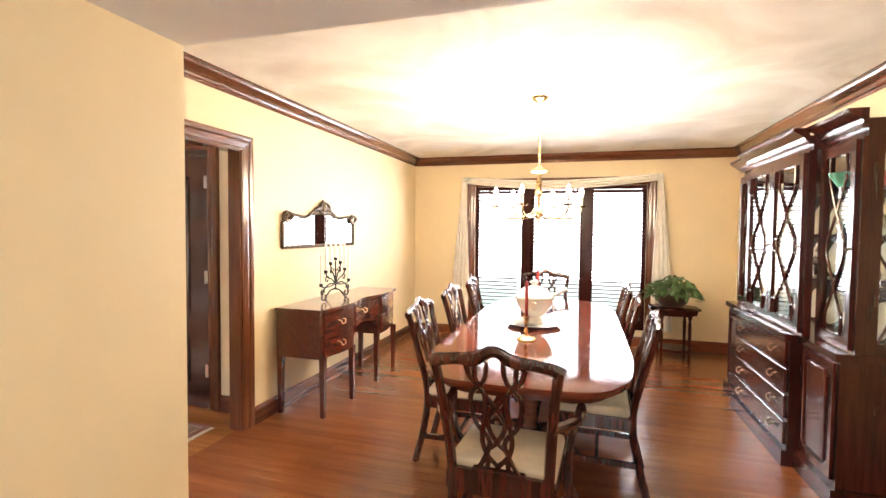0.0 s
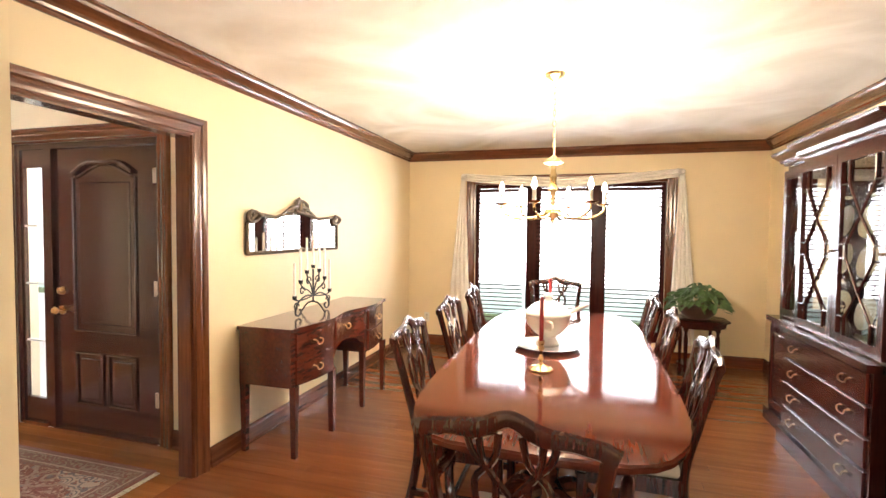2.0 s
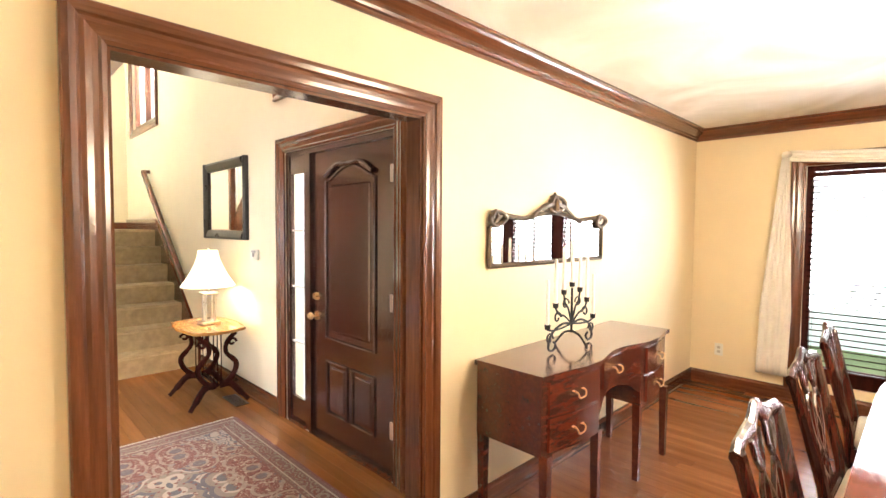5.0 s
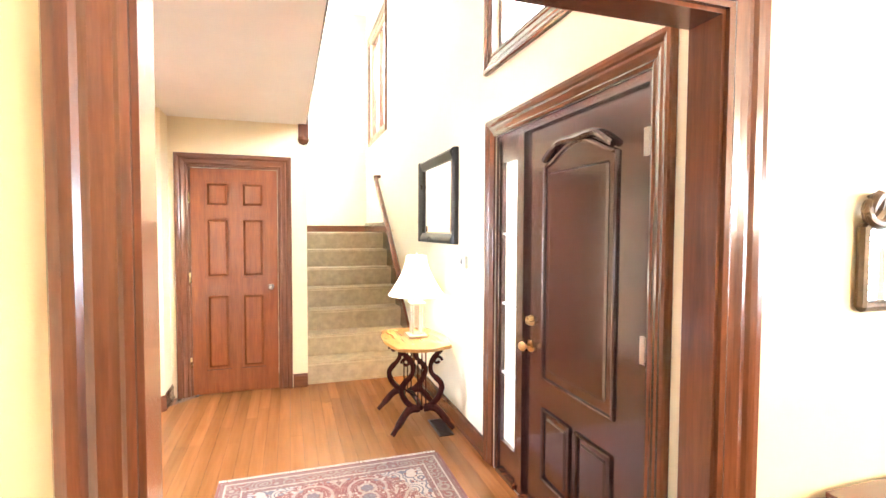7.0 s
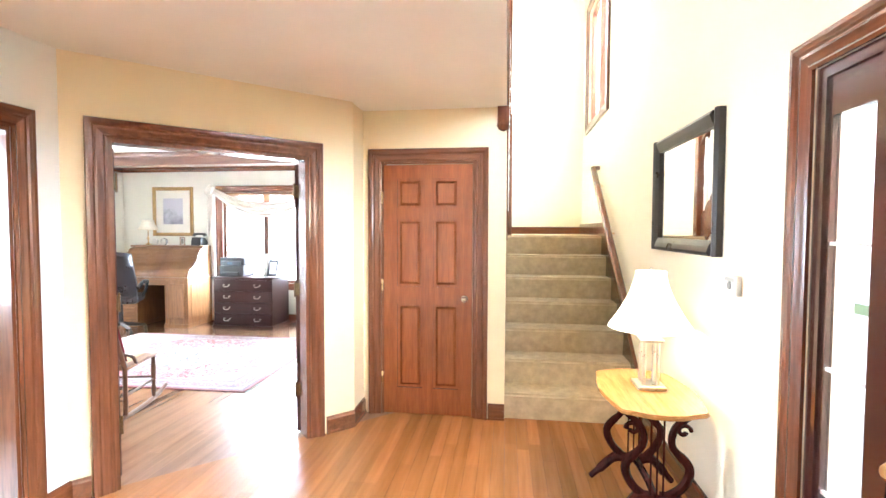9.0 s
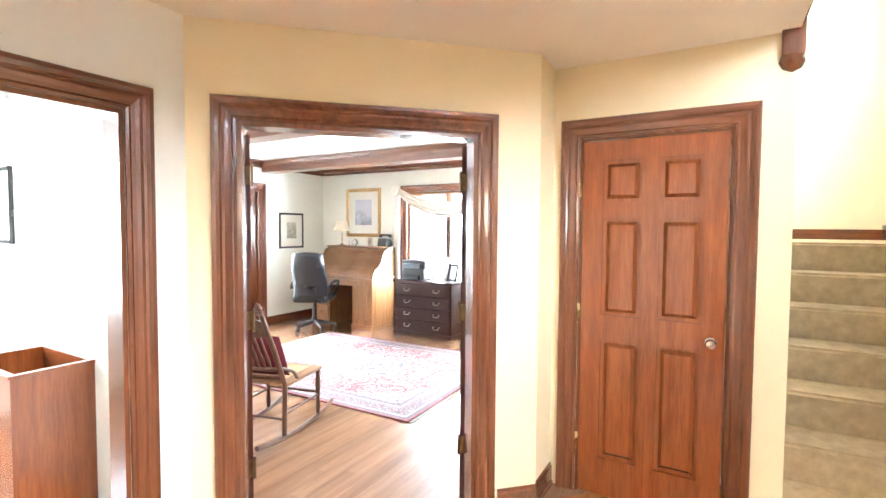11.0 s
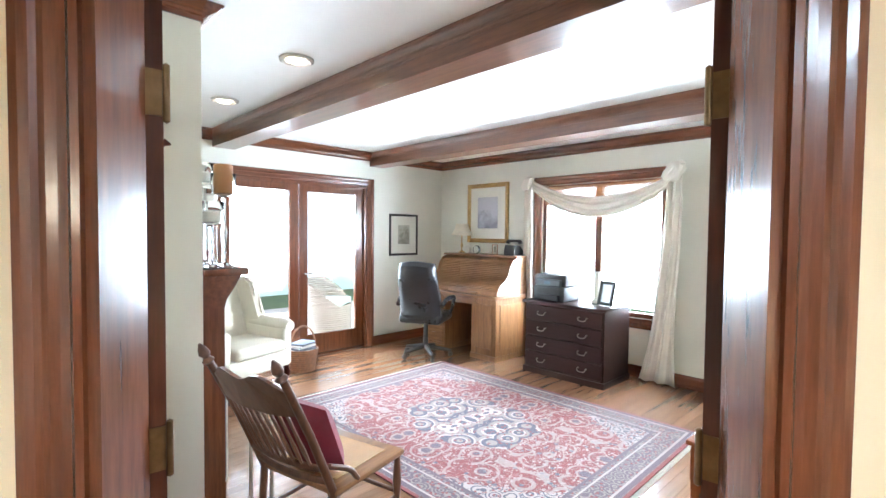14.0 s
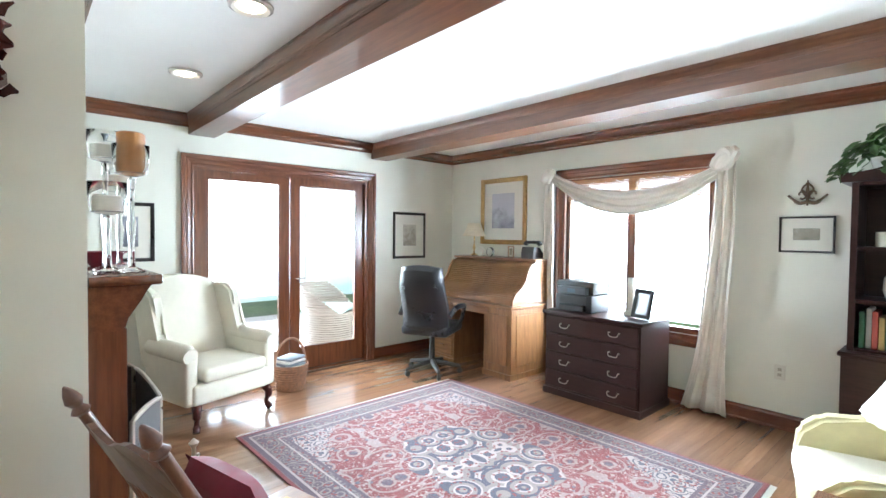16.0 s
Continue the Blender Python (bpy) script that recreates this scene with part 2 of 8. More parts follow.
def ceiling_material():
    m, n, l, b = nodes_of("swirled ceiling plaster")
    v = mapped(n, l)
    w = noisy(n, l, v, 1.1, 3, 0.5, 1.2)
    l.new(ramp(n, l, w, [(0.33, (0.63, 0.58, 0.50)), (0.62, (0.84, 0.81, 0.75))]), b.inputs["Base Color"])
    b.inputs["Roughness"].default_value = 0.7
    bumped(n, l, b, noisy(n, l, v, 9, 5, 0.6, 1.5), 0.25, 0.01)
    return m


M["ceil"] = ceiling_material()
M["oceil"] = painted("white ceiling plaster", (0.8, 0.8, 0.77), 0.7, 0.04, 0.3, 60)


# ---- structure: walls ----
DX0, DX1, DY1 = -2.30, 1.75, 6.40        # dining room
FW = 3.07                                # front wall of the hall
CW = -6.08                               # closet wall
OX, OY = -9.55, -4.33                    # study's window wall and french-door wall
VOID = 2.02                              # edge of the upper floor over the hall
UP = 4.9                                 # height of the stair well
WIN = (-1.43, 0.75, 2.03)                # dining window: x0, x1, top


def wall(name, mat, label, *dims):
    return structure(name, boxes(*dims), mat, label, "wall")


# dining room
wall("wall_west", M["wall"], "cream painted dining room wall with a cased opening",
     (DX0 - 0.045, DX0, 1.15, 1.625, 0, CEIL), (DX0 - 0.045, DX0, 2.81, DY1, 0, CEIL), (DX0 - 0.045, DX0, 1.625, 2.81, 1.99, CEIL))
wall("wall_hall_side", M["hallwall"], "pale hall face of the wall beside the cased opening",
     (DX0 - 0.09, DX0 - 0.045, -0.4, 1.625, 0, UP), (DX0 - 0.09, DX0 - 0.045, 2.81, FW + 0.15, 0, UP), (DX0 - 0.09, DX0 - 0.045, 1.625, 2.81, 1.99, UP))
wall("wall_north", M["wall"], "cream painted wall with the large window",
     (DX0 - 0.045, WIN[0], DY1, DY1 + 0.14, 0, CEIL), (WIN[1], DX1 + 0.12, DY1, DY1 + 0.14, 0, CEIL), (WIN[0], WIN[1], DY1, DY1 + 0.14, WIN[2], CEIL), (WIN[0], WIN[1], DY1, DY1 + 0.14, 0, 0.2))
wall("wall_east", M["wall"], "cream painted wall behind the china cabinet", (DX1, DX1 + 0.12, -1.6, DY1, 0, CEIL))
wall("wall_entry", M["wall"], "cream painted end of a partition wall",
     (-1.40, -1.26, -1.6, 1.27, 0, 2.03), (DX0, -1.40, 1.15, 1.27, 0, CEIL))
wall("wall_south", M["wall"], "cream painted wall closing the passage",
     (-1.4, -0.5, -1.72, -1.6, 0, 2.03), (0.9, DX1 + 0.12, -1.72, -1.6, 0, 2.03), (-0.5, 0.9, -1.72, -1.6, 0, 0.75), (-0.5, 0.9, -1.72, -1.6, 1.85, 2.03))
structure("soffit", boxes((-1.40, DX1, -1.6, 1.27, 2.03, CEIL)), M["soffit"], "pale matt lowered soffit over the passage", "soffit")
structure("ceiling_dining", boxes((DX0 - 0.045, DX1 + 0.12, 1.15, DY1 + 0.14, CEIL, CEIL + 0.1)), M["ceil"], "cream swirled plaster ceiling", "ceiling")

# hall
DOOR = (-4.15, -2.82, 2.05)              # front door unit: x0, x1, top
SWIN = (-8.85, -7.65, 2.86, 4.3)        # stair window
EWIN = (-4.19, -2.78, 2.56, 3.6)         # window over the front door
wall("wall_front", M["hallwall"], "pale cream two-storey front wall of the hall",
     (-9.4, SWIN[0], FW, FW + 0.15, 0, UP), (SWIN[0], SWIN[1], FW, FW + 0.15, 0, SWIN[2]), (SWIN[0], SWIN[1], FW, FW + 0.15, SWIN[3], UP),
     (SWIN[1], EWIN[0], FW, FW + 0.15, 0, UP), (EWIN[0], DOOR[0], FW, FW + 0.15, 0, EWIN[2]), (DOOR[0], DOOR[1], FW, FW + 0.15, DOOR[2], EWIN[2]),
     (DOOR[1], DX0 - 0.09, FW, FW + 0.15, 0, EWIN[2]), (EWIN[1], DX0 - 0.09, FW, FW + 0.15, EWIN[2], UP), (EWIN[0], EWIN[1], FW, FW + 0.15, EWIN[3], UP))
CD = (1.03, 1.78, 2.03)                  # closet door: y0, y1, top
wall("wall_closet", M["wall"], "cream wall with the closet door",
     (CW - 0.12, CW, 0.88, CD[0], 0, CEIL), (CW - 0.12, -5.80, 0.76, 0.88, 0, CEIL), (CW - 0.12, CW, CD[1], VOID, 0, CEIL), (CW - 0.12, CW, CD[0], CD[1], CD[2], CEIL),
     (CW - 0.62, CW - 0.5, 1.26, VOID - 0.1, 0, 1.7))
NX = -7.85                               # newel between the two flights
structure("wall_stair_side", outline([(-9.28, 0), (CW - 0.12, 0), (CW - 0.12, 2.6), (-6.5, 2.36), (NX, 1.3), (-9.28, 1.3)], 0, 0.1), M["hallwall"], "pale wall beside the carpeted stairs", "wall", m=Matrix(((1, 0, 0, 0), (0, 0, 1, VOID - 0.1), (0, 1, 0, 0), (0, 0, 0, 1))))
wall("wall_stair_back", M["hallwall"], "pale wall behind the upper flight", (-9.28, CW - 0.12, 1.205, 1.26, 0, UP))
wall("wall_stair_end", M["hallwall"], "pale wall behind the stair landing", (-9.4, -9.28, 1.205, FW, 1.2, UP), (-9.4, -9.28, -0.1, 1.205, OCEIL + 0.1, UP))
wall("wall_upper", M["hallwall"], "pale wall of the upper landing", (-9.4, DX0 - 0.09, -0.1, 0.0, CEIL + 0.2, UP))
structure("ceiling_hall", boxes((CW - 0.12, DX0 - 0.09, -0.35, VOID, CEIL, CEIL + 0.26)), M["hallceil"], "cream plaster ceiling under the upper landing", "ceiling")
structure("ceiling_stairwell", boxes((-9.4, DX0 - 0.045, -0.1, FW + 0.15, UP, UP + 0.1)), M["oceil"], "white ceiling over the stair well", "ceiling")

# diagonal wall with the study door: local x runs along the wall, local y points into the study
DG = Matrix.Translation((-5.145, 0.235, 0)) @ pose(0, 0, 0, 0, 0, 135)
DW, DH = 0.575, 2.0                      # half width and height of the opening
wall("wall_diagonal", M["wall"], "cream diagonal wall with the study doorway",
     (-0.83, -DW, 0, 0.12, 0, CEIL), (DW, 0.926, 0, 0.12, 0, CEIL), (-DW, DW, 0, 0.12, DH, CEIL)).matrix_basis = DG
SO = (-4.34, -3.3, 1.98)                 # side room opening: x0, x1, top
wall("wall_hall_south", M["white"], "white wall with a cased opening to a side room",
     (-4.62, SO[0], -0.44, -0.32, 0, CEIL), (SO[1], DX0 - 0.045, -0.44, -0.32, 0, CEIL), (SO[0], SO[1], -0.44, -0.32, SO[2], CEIL))
wall("wall_side_room", M["white"], "white walls of the side room",
     (-4.72, -4.6, -3.2, -0.44, 0, CEIL), (-4.72, -2.1, -3.3, -3.2, 0, CEIL), (-2.2, -2.1, -3.2, -0.44, 0, CEIL))
structure("ceiling_side_room", boxes((-4.6, -2.2, -3.2, -0.44, CEIL, CEIL + 0.1)), M["oceil"], "white ceiling of the side room", "ceiling")

# study
OW = (-2.55, -1.08, 0.62, 2.08)           # study window: y0, y1, sill, top
FD = (-8.2, -6.35, 2.08)                 # french doors: x0, x1, top
BX = -5.32                               # chimney breast face
wall("wall_study_window", M["study"], "off-white study wall with a window",
     (OX - 0.14, OX, OY - 0.14, OW[0], 0, OCEIL), (OX - 0.14, OX, OW[1], 1.2, 0, OCEIL), (OX - 0.14, OX, OW[0], OW[1], 0, OW[2]), (OX - 0.14, OX, OW[0], OW[1], OW[3], OCEIL))
wall("wall_study_french", M["study"], "off-white study wall with glazed double doors",
     (OX, FD[0], OY - 0.14, OY, 0, OCEIL), (FD[1], -4.72, OY - 0.14, OY, 0, OCEIL), (FD[0], FD[1], OY - 0.14, OY, FD[2], OCEIL))
wall("wall_study_east", M["study"], "off-white study wall with the chimney breast",
     (-4.78, -4.72, OY, -0.36, 0, OCEIL), (BX, -4.78, -3.3, -1.46, 0, OCEIL))
wall("wall_study_north", M["study"], "off-white rear wall of the study", (OX, -6.4, 1.05, 1.2, 0, OCEIL), (-6.5, -6.38, 0.9, 1.05, 0, OCEIL))
structure("ceiling_study", boxes((OX - 0.14, -4.72, OY - 0.14, 1.2, OCEIL, OCEIL + 0.1)), M["oceil"], "white plaster ceiling of the study", "ceiling")

# ---- floors ----
structure("floor", boxes((DX0 - 0.045, DX1, -1.6, DY1, -0.12, -0.012)), M["under"], "reddish brown hardwood dining floor", "floor")
structure("floor_hall", boxes((CW - 0.12, DX0 - 0.045, -0.38, FW, -0.12, -0.013)), M["under"], "golden oak hardwood hall floor", "floor")
structure("floor_study", boxes((OX, -4.72, OY, 1.2, -0.12, -0.014)), M["under"], "oak hardwood study floor", "floor")
structure("floor_side_room", boxes((-4.6, -2.2, -3.2, -0.38, -0.12, 0)), M["studyfloor"], "pale wood floor of the side room", "floor")
structure("ground", boxes((-400, 400, -400, 400, -0.5, -0.3)), plain("lawn", (0.09, 0.13, 0.05), 0.9, scale=2, vary=0.4), "green lawn round the house", "ground")

# ---- glowing backdrops beyond the windows, standing in for bright daylight ----
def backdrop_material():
    m, n, l, b = nodes_of("glowing garden backdrop")
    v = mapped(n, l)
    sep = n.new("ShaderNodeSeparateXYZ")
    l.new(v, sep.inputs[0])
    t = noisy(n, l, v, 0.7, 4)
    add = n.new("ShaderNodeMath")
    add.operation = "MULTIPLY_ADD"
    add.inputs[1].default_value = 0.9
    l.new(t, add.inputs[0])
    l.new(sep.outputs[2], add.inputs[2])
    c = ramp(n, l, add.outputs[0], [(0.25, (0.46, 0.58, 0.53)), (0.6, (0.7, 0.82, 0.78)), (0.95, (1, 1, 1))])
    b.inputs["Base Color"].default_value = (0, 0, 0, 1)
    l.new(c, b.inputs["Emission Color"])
    # emission overexposes the windows and adds light to the rooms
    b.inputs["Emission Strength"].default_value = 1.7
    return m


M["garden_glow"] = backdrop_material()
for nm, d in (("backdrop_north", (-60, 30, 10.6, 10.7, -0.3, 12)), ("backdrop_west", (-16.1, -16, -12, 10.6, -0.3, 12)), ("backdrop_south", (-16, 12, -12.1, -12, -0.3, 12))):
    structure(nm, boxes(d), M["garden_glow"], "pale glowing backdrop standing in for daylight garden distance", "backdrop")

# ---- mouldings ----
CASE = [(0, 0), (0, 0.012), (0.012, 0.016), (0.02, 0.012), (0.034, 0.015), (0.05, 0.02), (0.062, 0.019), (0.07, 0.026), (0.085, 0.03), (0.1, 0.03), (0.105, 0.022), (0.105, 0)]
CROWN = [(0, 0), (0, 0.1), (-0.012, 0.1), (-0.016, 0.085), (-0.03, 0.078), (-0.045, 0.06), (-0.06, 0.04), (-0.068, 0.022), (-0.08, 0.018), (-0.086, 0.01), (-0.105, 0.01), (-0.105, 0)]
BASE = [(0, 0), (0, 0.022), (0.014, 0.022), (0.02, 0.014), (0.1, 0.014), (0.112, 0.009), (0.125, 0.007), (0.125, 0)]


def casing(name, p0, p1, z0, z1, out, label="stained cherry wood door casing", sill=False, mat=None):
    """Casing round an opening between plan points p0 and p1, standing out from the wall along out."""
    along = (Vector((*p1, 0)) - Vector((*p0, 0))).normalized()
    out = Vector((*out, 0))
    holder = thing(name, label, "door trim" if not sill else "window trim", kind="structure")
    a, b = Vector((*p0, 0)) + out * 0.001, Vector((*p1, 0)) + out * 0.001
    up = Vector((0, 0, 1))
    for nm, s, e, side in (("jamb_casing", a + up * z0, a + up * z1, -along), ("jamb_casing", b + up * z0, b + up * z1, along),
                           ("head_casing", a + up * z1, b + up * z1, up)):
        bm = bmesh.new()
        prism(bm, CASE, s, e, side, out, 1 if sill or nm == "head_casing" else 0, 1)
        part(nm, bm, mat or (M["trimh"] if nm == "head_casing" and abs(along.x) > 0.5 else M["trimy"] if nm == "head_casing" else M["trim"]), holder, smooth=False)
    if sill:
        bm = bmesh.new()
        prism(bm, CASE, a + up * z0, b + up * z0, -up, out, 1, 1)
        part("apron", bm, M["trimh"], holder, smooth=False)
    return holder


def jamb(name, m, w, h, depth, mat, t=0.02, sill=False):
    """Lining of an opening; local x across, y through."""
    d = [(-w / 2, -w / 2 + t, 0, depth, 0, h - t), (w / 2 - t, w / 2, 0, depth, 0, h - t), (-w / 2, w / 2, 0, depth, h - t, h)]
    if sill:
        d.append((-w / 2 + t, w / 2 - t, 0, depth, 0, t))
    return structure(name, boxes(*d), mat, "stained wood lining of an opening", "door frame", m=m)


def run(name, prof, pts, mat_x, mat_y, z, label, inward):
    """A moulding along wall stretches; each stretch is (p0, p1, out)."""
    holder = thing(name, label, name.split("_")[0], kind="structure")
    for p0, p1, out in pts:
        bm = bmesh.new()
        o = Vector((*out, 0))
        prism(bm, prof, Vector((*p0, z)) + o * 0.001, Vector((*p1, z)) + o * 0.001, (0, 0, 1), o)
        part("moulding", bm, mat_x if abs(p1[0] - p0[0]) > abs(p1[1] - p0[1]) else mat_y, holder, smooth=False)
    return holder


run("crown_dining", CROWN, [((DX0, 1.27), (DX0, DY1), (1, 0)), ((DX0, DY1), (DX1, DY1), (0, -1)), ((DX1, DY1), (DX1, 1.27), (-1, 0)), ((DX0, 1.27), (DX1, 1.27), (0, 1))],
    M["trimh"], M["trimy"], CEIL, "stained cherry crown moulding", 1)
run("crown_study", CROWN, [((OX, 1.05), (OX, OY), (1, 0)), ((OX, OY), (-4.84, OY), (0, 1)), ((BX, -3.3), (BX, -1.46), (-1, 0)), ((BX, -1.46), (-4.84, -1.46), (0, 1)), ((OX, 1.05), (-6.4, 1.05), (0, -1))],
    M["trimh"], M["trimy"], OCEIL, "stained wood crown moulding in the study", 1)
run("baseboard_dining", BASE, [((DX0, 2.93), (DX0, DY1), (1, 0)), ((DX0, DY1), (DX1, DY1), (0, -1)), ((DX1, 1.27), (DX1, DY1), (-1, 0)), ((DX0, 1.27), (DX0, 1.51), (1, 0))],
    M["trimh"], M["trimy"], 0, "stained cherry baseboard", 1)
run("baseboard_hall", BASE, [((CW, FW), (-4.26, FW), (0, -1)), ((-2.71, FW), (DX0 - 0.09, FW), (0, -1)), ((CW, 1.89), (CW, VOID), (1, 0)), ((CW, 0.88), (-5.80, 0.88), (0, 1)), ((-4.62, -0.32), (-4.45, -0.32), (0, 1)), ((-5.80, 0.89), (-5.64, 0.73), (0.707, 0.707)), ((-4.6, -0.31), (-4.66, -0.25), (0.707, 0.707))],
    M["trimh"], M["trimy"], 0, "stained wood baseboard in the hall", 1)
run("baseboard_study", BASE, [((OX, 1.05), (OX, OY), (1, 0)), ((OX, OY), (-8.31, OY), (0, 1)), ((-6.24, OY), (-4.84, OY), (0, 1)), ((BX, -1.46), (-4.84, -1.46), (0, 1))],
    M["trimh"], M["trimy"], 0, "stained wood baseboard in the study", 1)

casing("trim_dining_opening", (DX0, 1.635), (DX0, 2.80), 0, 1.98, (1, 0))
casing("trim_dining_opening_hall", (DX0 - 0.09, 1.635), (DX0 - 0.09, 2.80), 0, 1.98, (-1, 0))
jamb("door_frame_dining", Matrix.Translation((DX0 - 0.092, 2.2175, 0)) @ pose(0, 0, 0, 0, 0, -90), 1.185, 1.99, 0.094, M["trim"])
casing("trim_closet", (CW, CD[0]), (CW, CD[1]), 0, CD[2], (1, 0))
casing("trim_front_door", (DOOR[0], FW), (DOOR[1], FW), 0, DOOR[2], (0, -1), "dark stained wood front door casing")
casing("trim_side_opening", (SO[0], -0.32), (SO[1], -0.32), 0, SO[2], (0, 1))
jamb("door_frame_side", Matrix.Translation(((SO[0] + SO[1]) / 2, -0.442, 0)), SO[1] - SO[0], SO[2], 0.122, M["trim"], 0.02)
casing("trim_study_window", (OX, OW[0]), (OX, OW[1]), OW[2], OW[3], (1, 0), "stained wood window casing", True)
casing("trim_french", (FD[0], OY), (FD[1], OY), 0, FD[2], (0, 1), "stained wood casing of the glazed doors")
casing("trim_dining_window", (WIN[0], DY1), (WIN[1], DY1), 0.125, WIN[2], (0, -1), "dark stained wood window casing", False)
casing("trim_entry_window", (EWIN[0], FW), (EWIN[1], FW), EWIN[2], EWIN[3], (0, -1), "stained wood casing of the high entry window", True, M["trimh"])
casing("trim_stair_window", (SWIN[0], FW), (SWIN[1], FW), SWIN[2], SWIN[3], (0, -1), "stained wood casing of the stair window", True)
# casing of the diagonal study doorway, built where it stands
d0, d1 = DG @ Vector((-DW, 0, 0)), DG @ Vector((DW, 0, 0))
casing("trim_study_door", d0.xy, d1.xy, 0, DH, (0.7071, 0.7071), "glossy stained cherry casing of the study doorway")
jamb("door_frame_study", DG @ pose(0, -0.002, 0), 2 * DW, DH, 0.126, M["trim"], 0.022)


# ---- windows and doors ----
def window(name, m, w, z0, z1, cols, label, fr=0.05, mull=0.06, mat=None, depth=0.06, rail=0.0):
    """Local x across, centred; y through the wall."""
    mat = mat or M["trim"]
    holder = thing(name, label, "window", m, kind="structure")
    part("window_frame", boxes((-w / 2, -w / 2 + fr, 0, depth, z0, z1), (w / 2 - fr, w / 2, 0, depth, z0, z1), (-w / 2 + fr, w / 2 - fr, 0, depth, z1 - fr, z1), (-w / 2 + fr, w / 2 - fr, 0, depth, z0, z0 + fr + rail)), mat, holder, smooth=False)
    iw = (w - 2 * fr - mull * (cols - 1)) / cols
    for i in range(cols):
        x = -w / 2 + fr + i * (iw + mull)
        pane = part("pane", boxes((x, x + iw, depth * 0.45, depth * 0.45 + 0.005, z0 + fr + rail, z1 - fr)), M["glass"], holder, smooth=False)
        pane.visible_shadow = False
        if i:
            part("mullion", boxes((x - mull, x, -0.004, depth, z0 + fr + rail, z1 - fr)), mat, holder, smooth=False)
    return holder


window("window_1", Matrix.Translation(((WIN[0] + WIN[1]) / 2, DY1 + 0.03, 0)), WIN[1] - WIN[0], 0.2, WIN[2], 3, "wide three-part window with dark stained mullions", 0.05, 0.17, M["darkmahog"], 0.08, 0.08)
# out of view, added so the passage fill lamp has an opening
window("window_5", pose(0.2, -1.62, 0, 0, 0, 180), 1.4, 0.75, 1.85, 2, "assumed plain window behind the passage, out of view")
window("window_2", Matrix.Translation((OX - 0.03, (OW[0] + OW[1]) / 2, 0)) @ pose(0, 0, 0, 0, 0, 90), OW[1] - OW[0], OW[2], OW[3], 2, "two-part study window with stained wood frame", 0.05, 0.08)
window("window_3", Matrix.Translation(((SWIN[0] + SWIN[1]) / 2, FW + 0.03, 0)), SWIN[1] - SWIN[0], SWIN[2], SWIN[3], 2, "tall stair window with stained wood frame")
window("window_4", Matrix.Translation(((EWIN[0] + EWIN[1]) / 2, FW + 0.03, 0)), EWIN[1] - EWIN[0], EWIN[2], EWIN[3], 1, "high window over the front door")


def blind(x0, x1, ztop, zbot):
    w = x1 - x0
    ob = thing("venetian_blind", "dark wooden venetian blind with open slats", "window blind", Matrix.Translation(((x0 + x1) / 2, DY1 - 0.02, 0)), "dining window blinds")
    part("headrail", boxes((-w / 2, w / 2, -0.02, 0.03, ztop - 0.04, ztop)), M["darkmahog"], ob, smooth=False)
    slat = None
    z, k = ztop - 0.07, 0
    while z > zbot + 0.02:
        if slat is None:
            bm = boxes((-w / 2 + 0.004, w / 2 - 0.004, -0.021, 0.021, -0.0018, 0.0018))
            slat = part("slat", bm, M["darkmahog"], ob, m=pose(0, 0, z, -22), smooth=False)
        else:
            again(slat, "slat", pose(0, 0, z, -22), ob)
        z -= 0.05
    part("bottom_rail", boxes((-w / 2, w / 2, -0.02, 0.02, zbot, zbot + 0.016)), M["darkmahog"], ob, smooth=False)
    for sx in (-w / 2 + 0.05, w / 2 - 0.05):
        part("ladder_tape", boxes((sx - 0.002, sx + 0.002, -0.022, -0.0195, zbot, ztop - 0.04)), M["darkmahog"], ob, smooth=False)


for a, b in ((-1.40, -0.83), (-0.68, -0.05), (0.11, 0.72)):
    blind(a, b, 1.97, 0.32)

M["scarf"] = plain("sheer ivory cloth", (0.82, 0.78, 0.70), 0.8, vary=0.05, bump=0.2, bscale=400)
M["scarf"].node_tree.nodes["Principled BSDF"].inputs["Transmission Weight"].default_value = 0.0


def drape(bm, path, width_dir, widths, fold_dir, folds=7, amp=0.02, seg=40):
    """A pleated cloth along a path; width_dir spreads it, fold_dir waves it."""
    rows = []
    wd, fd = Vector(width_dir), Vector(fold_dir)
    for i, p in enumerate(path):
        w = widths[i] if isinstance(widths, (list, tuple)) else widths
        row = []
        for k in range(seg + 1):
            u = k / seg - 0.5
            wave = math.sin(u * folds * 2 * math.pi + 0.35 * math.sin(i * 0.7)) * amp * (0.7 + 0.3 * math.sin(i * 0.5 + k))
            row.append(bm.verts.new(Vector(p) + wd * (u * w) + fd * wave))
        rows.append(row)
    for a, b in zip(rows, rows[1:]):
        for k in range(seg):
            bm.faces.new((a[k], a[k + 1], b[k + 1], b[k]))
    return bm


def solid(ob, t=0.004):
    md = ob.modifiers.new("thickness", "SOLIDIFY")
    md.thickness = t
    return ob


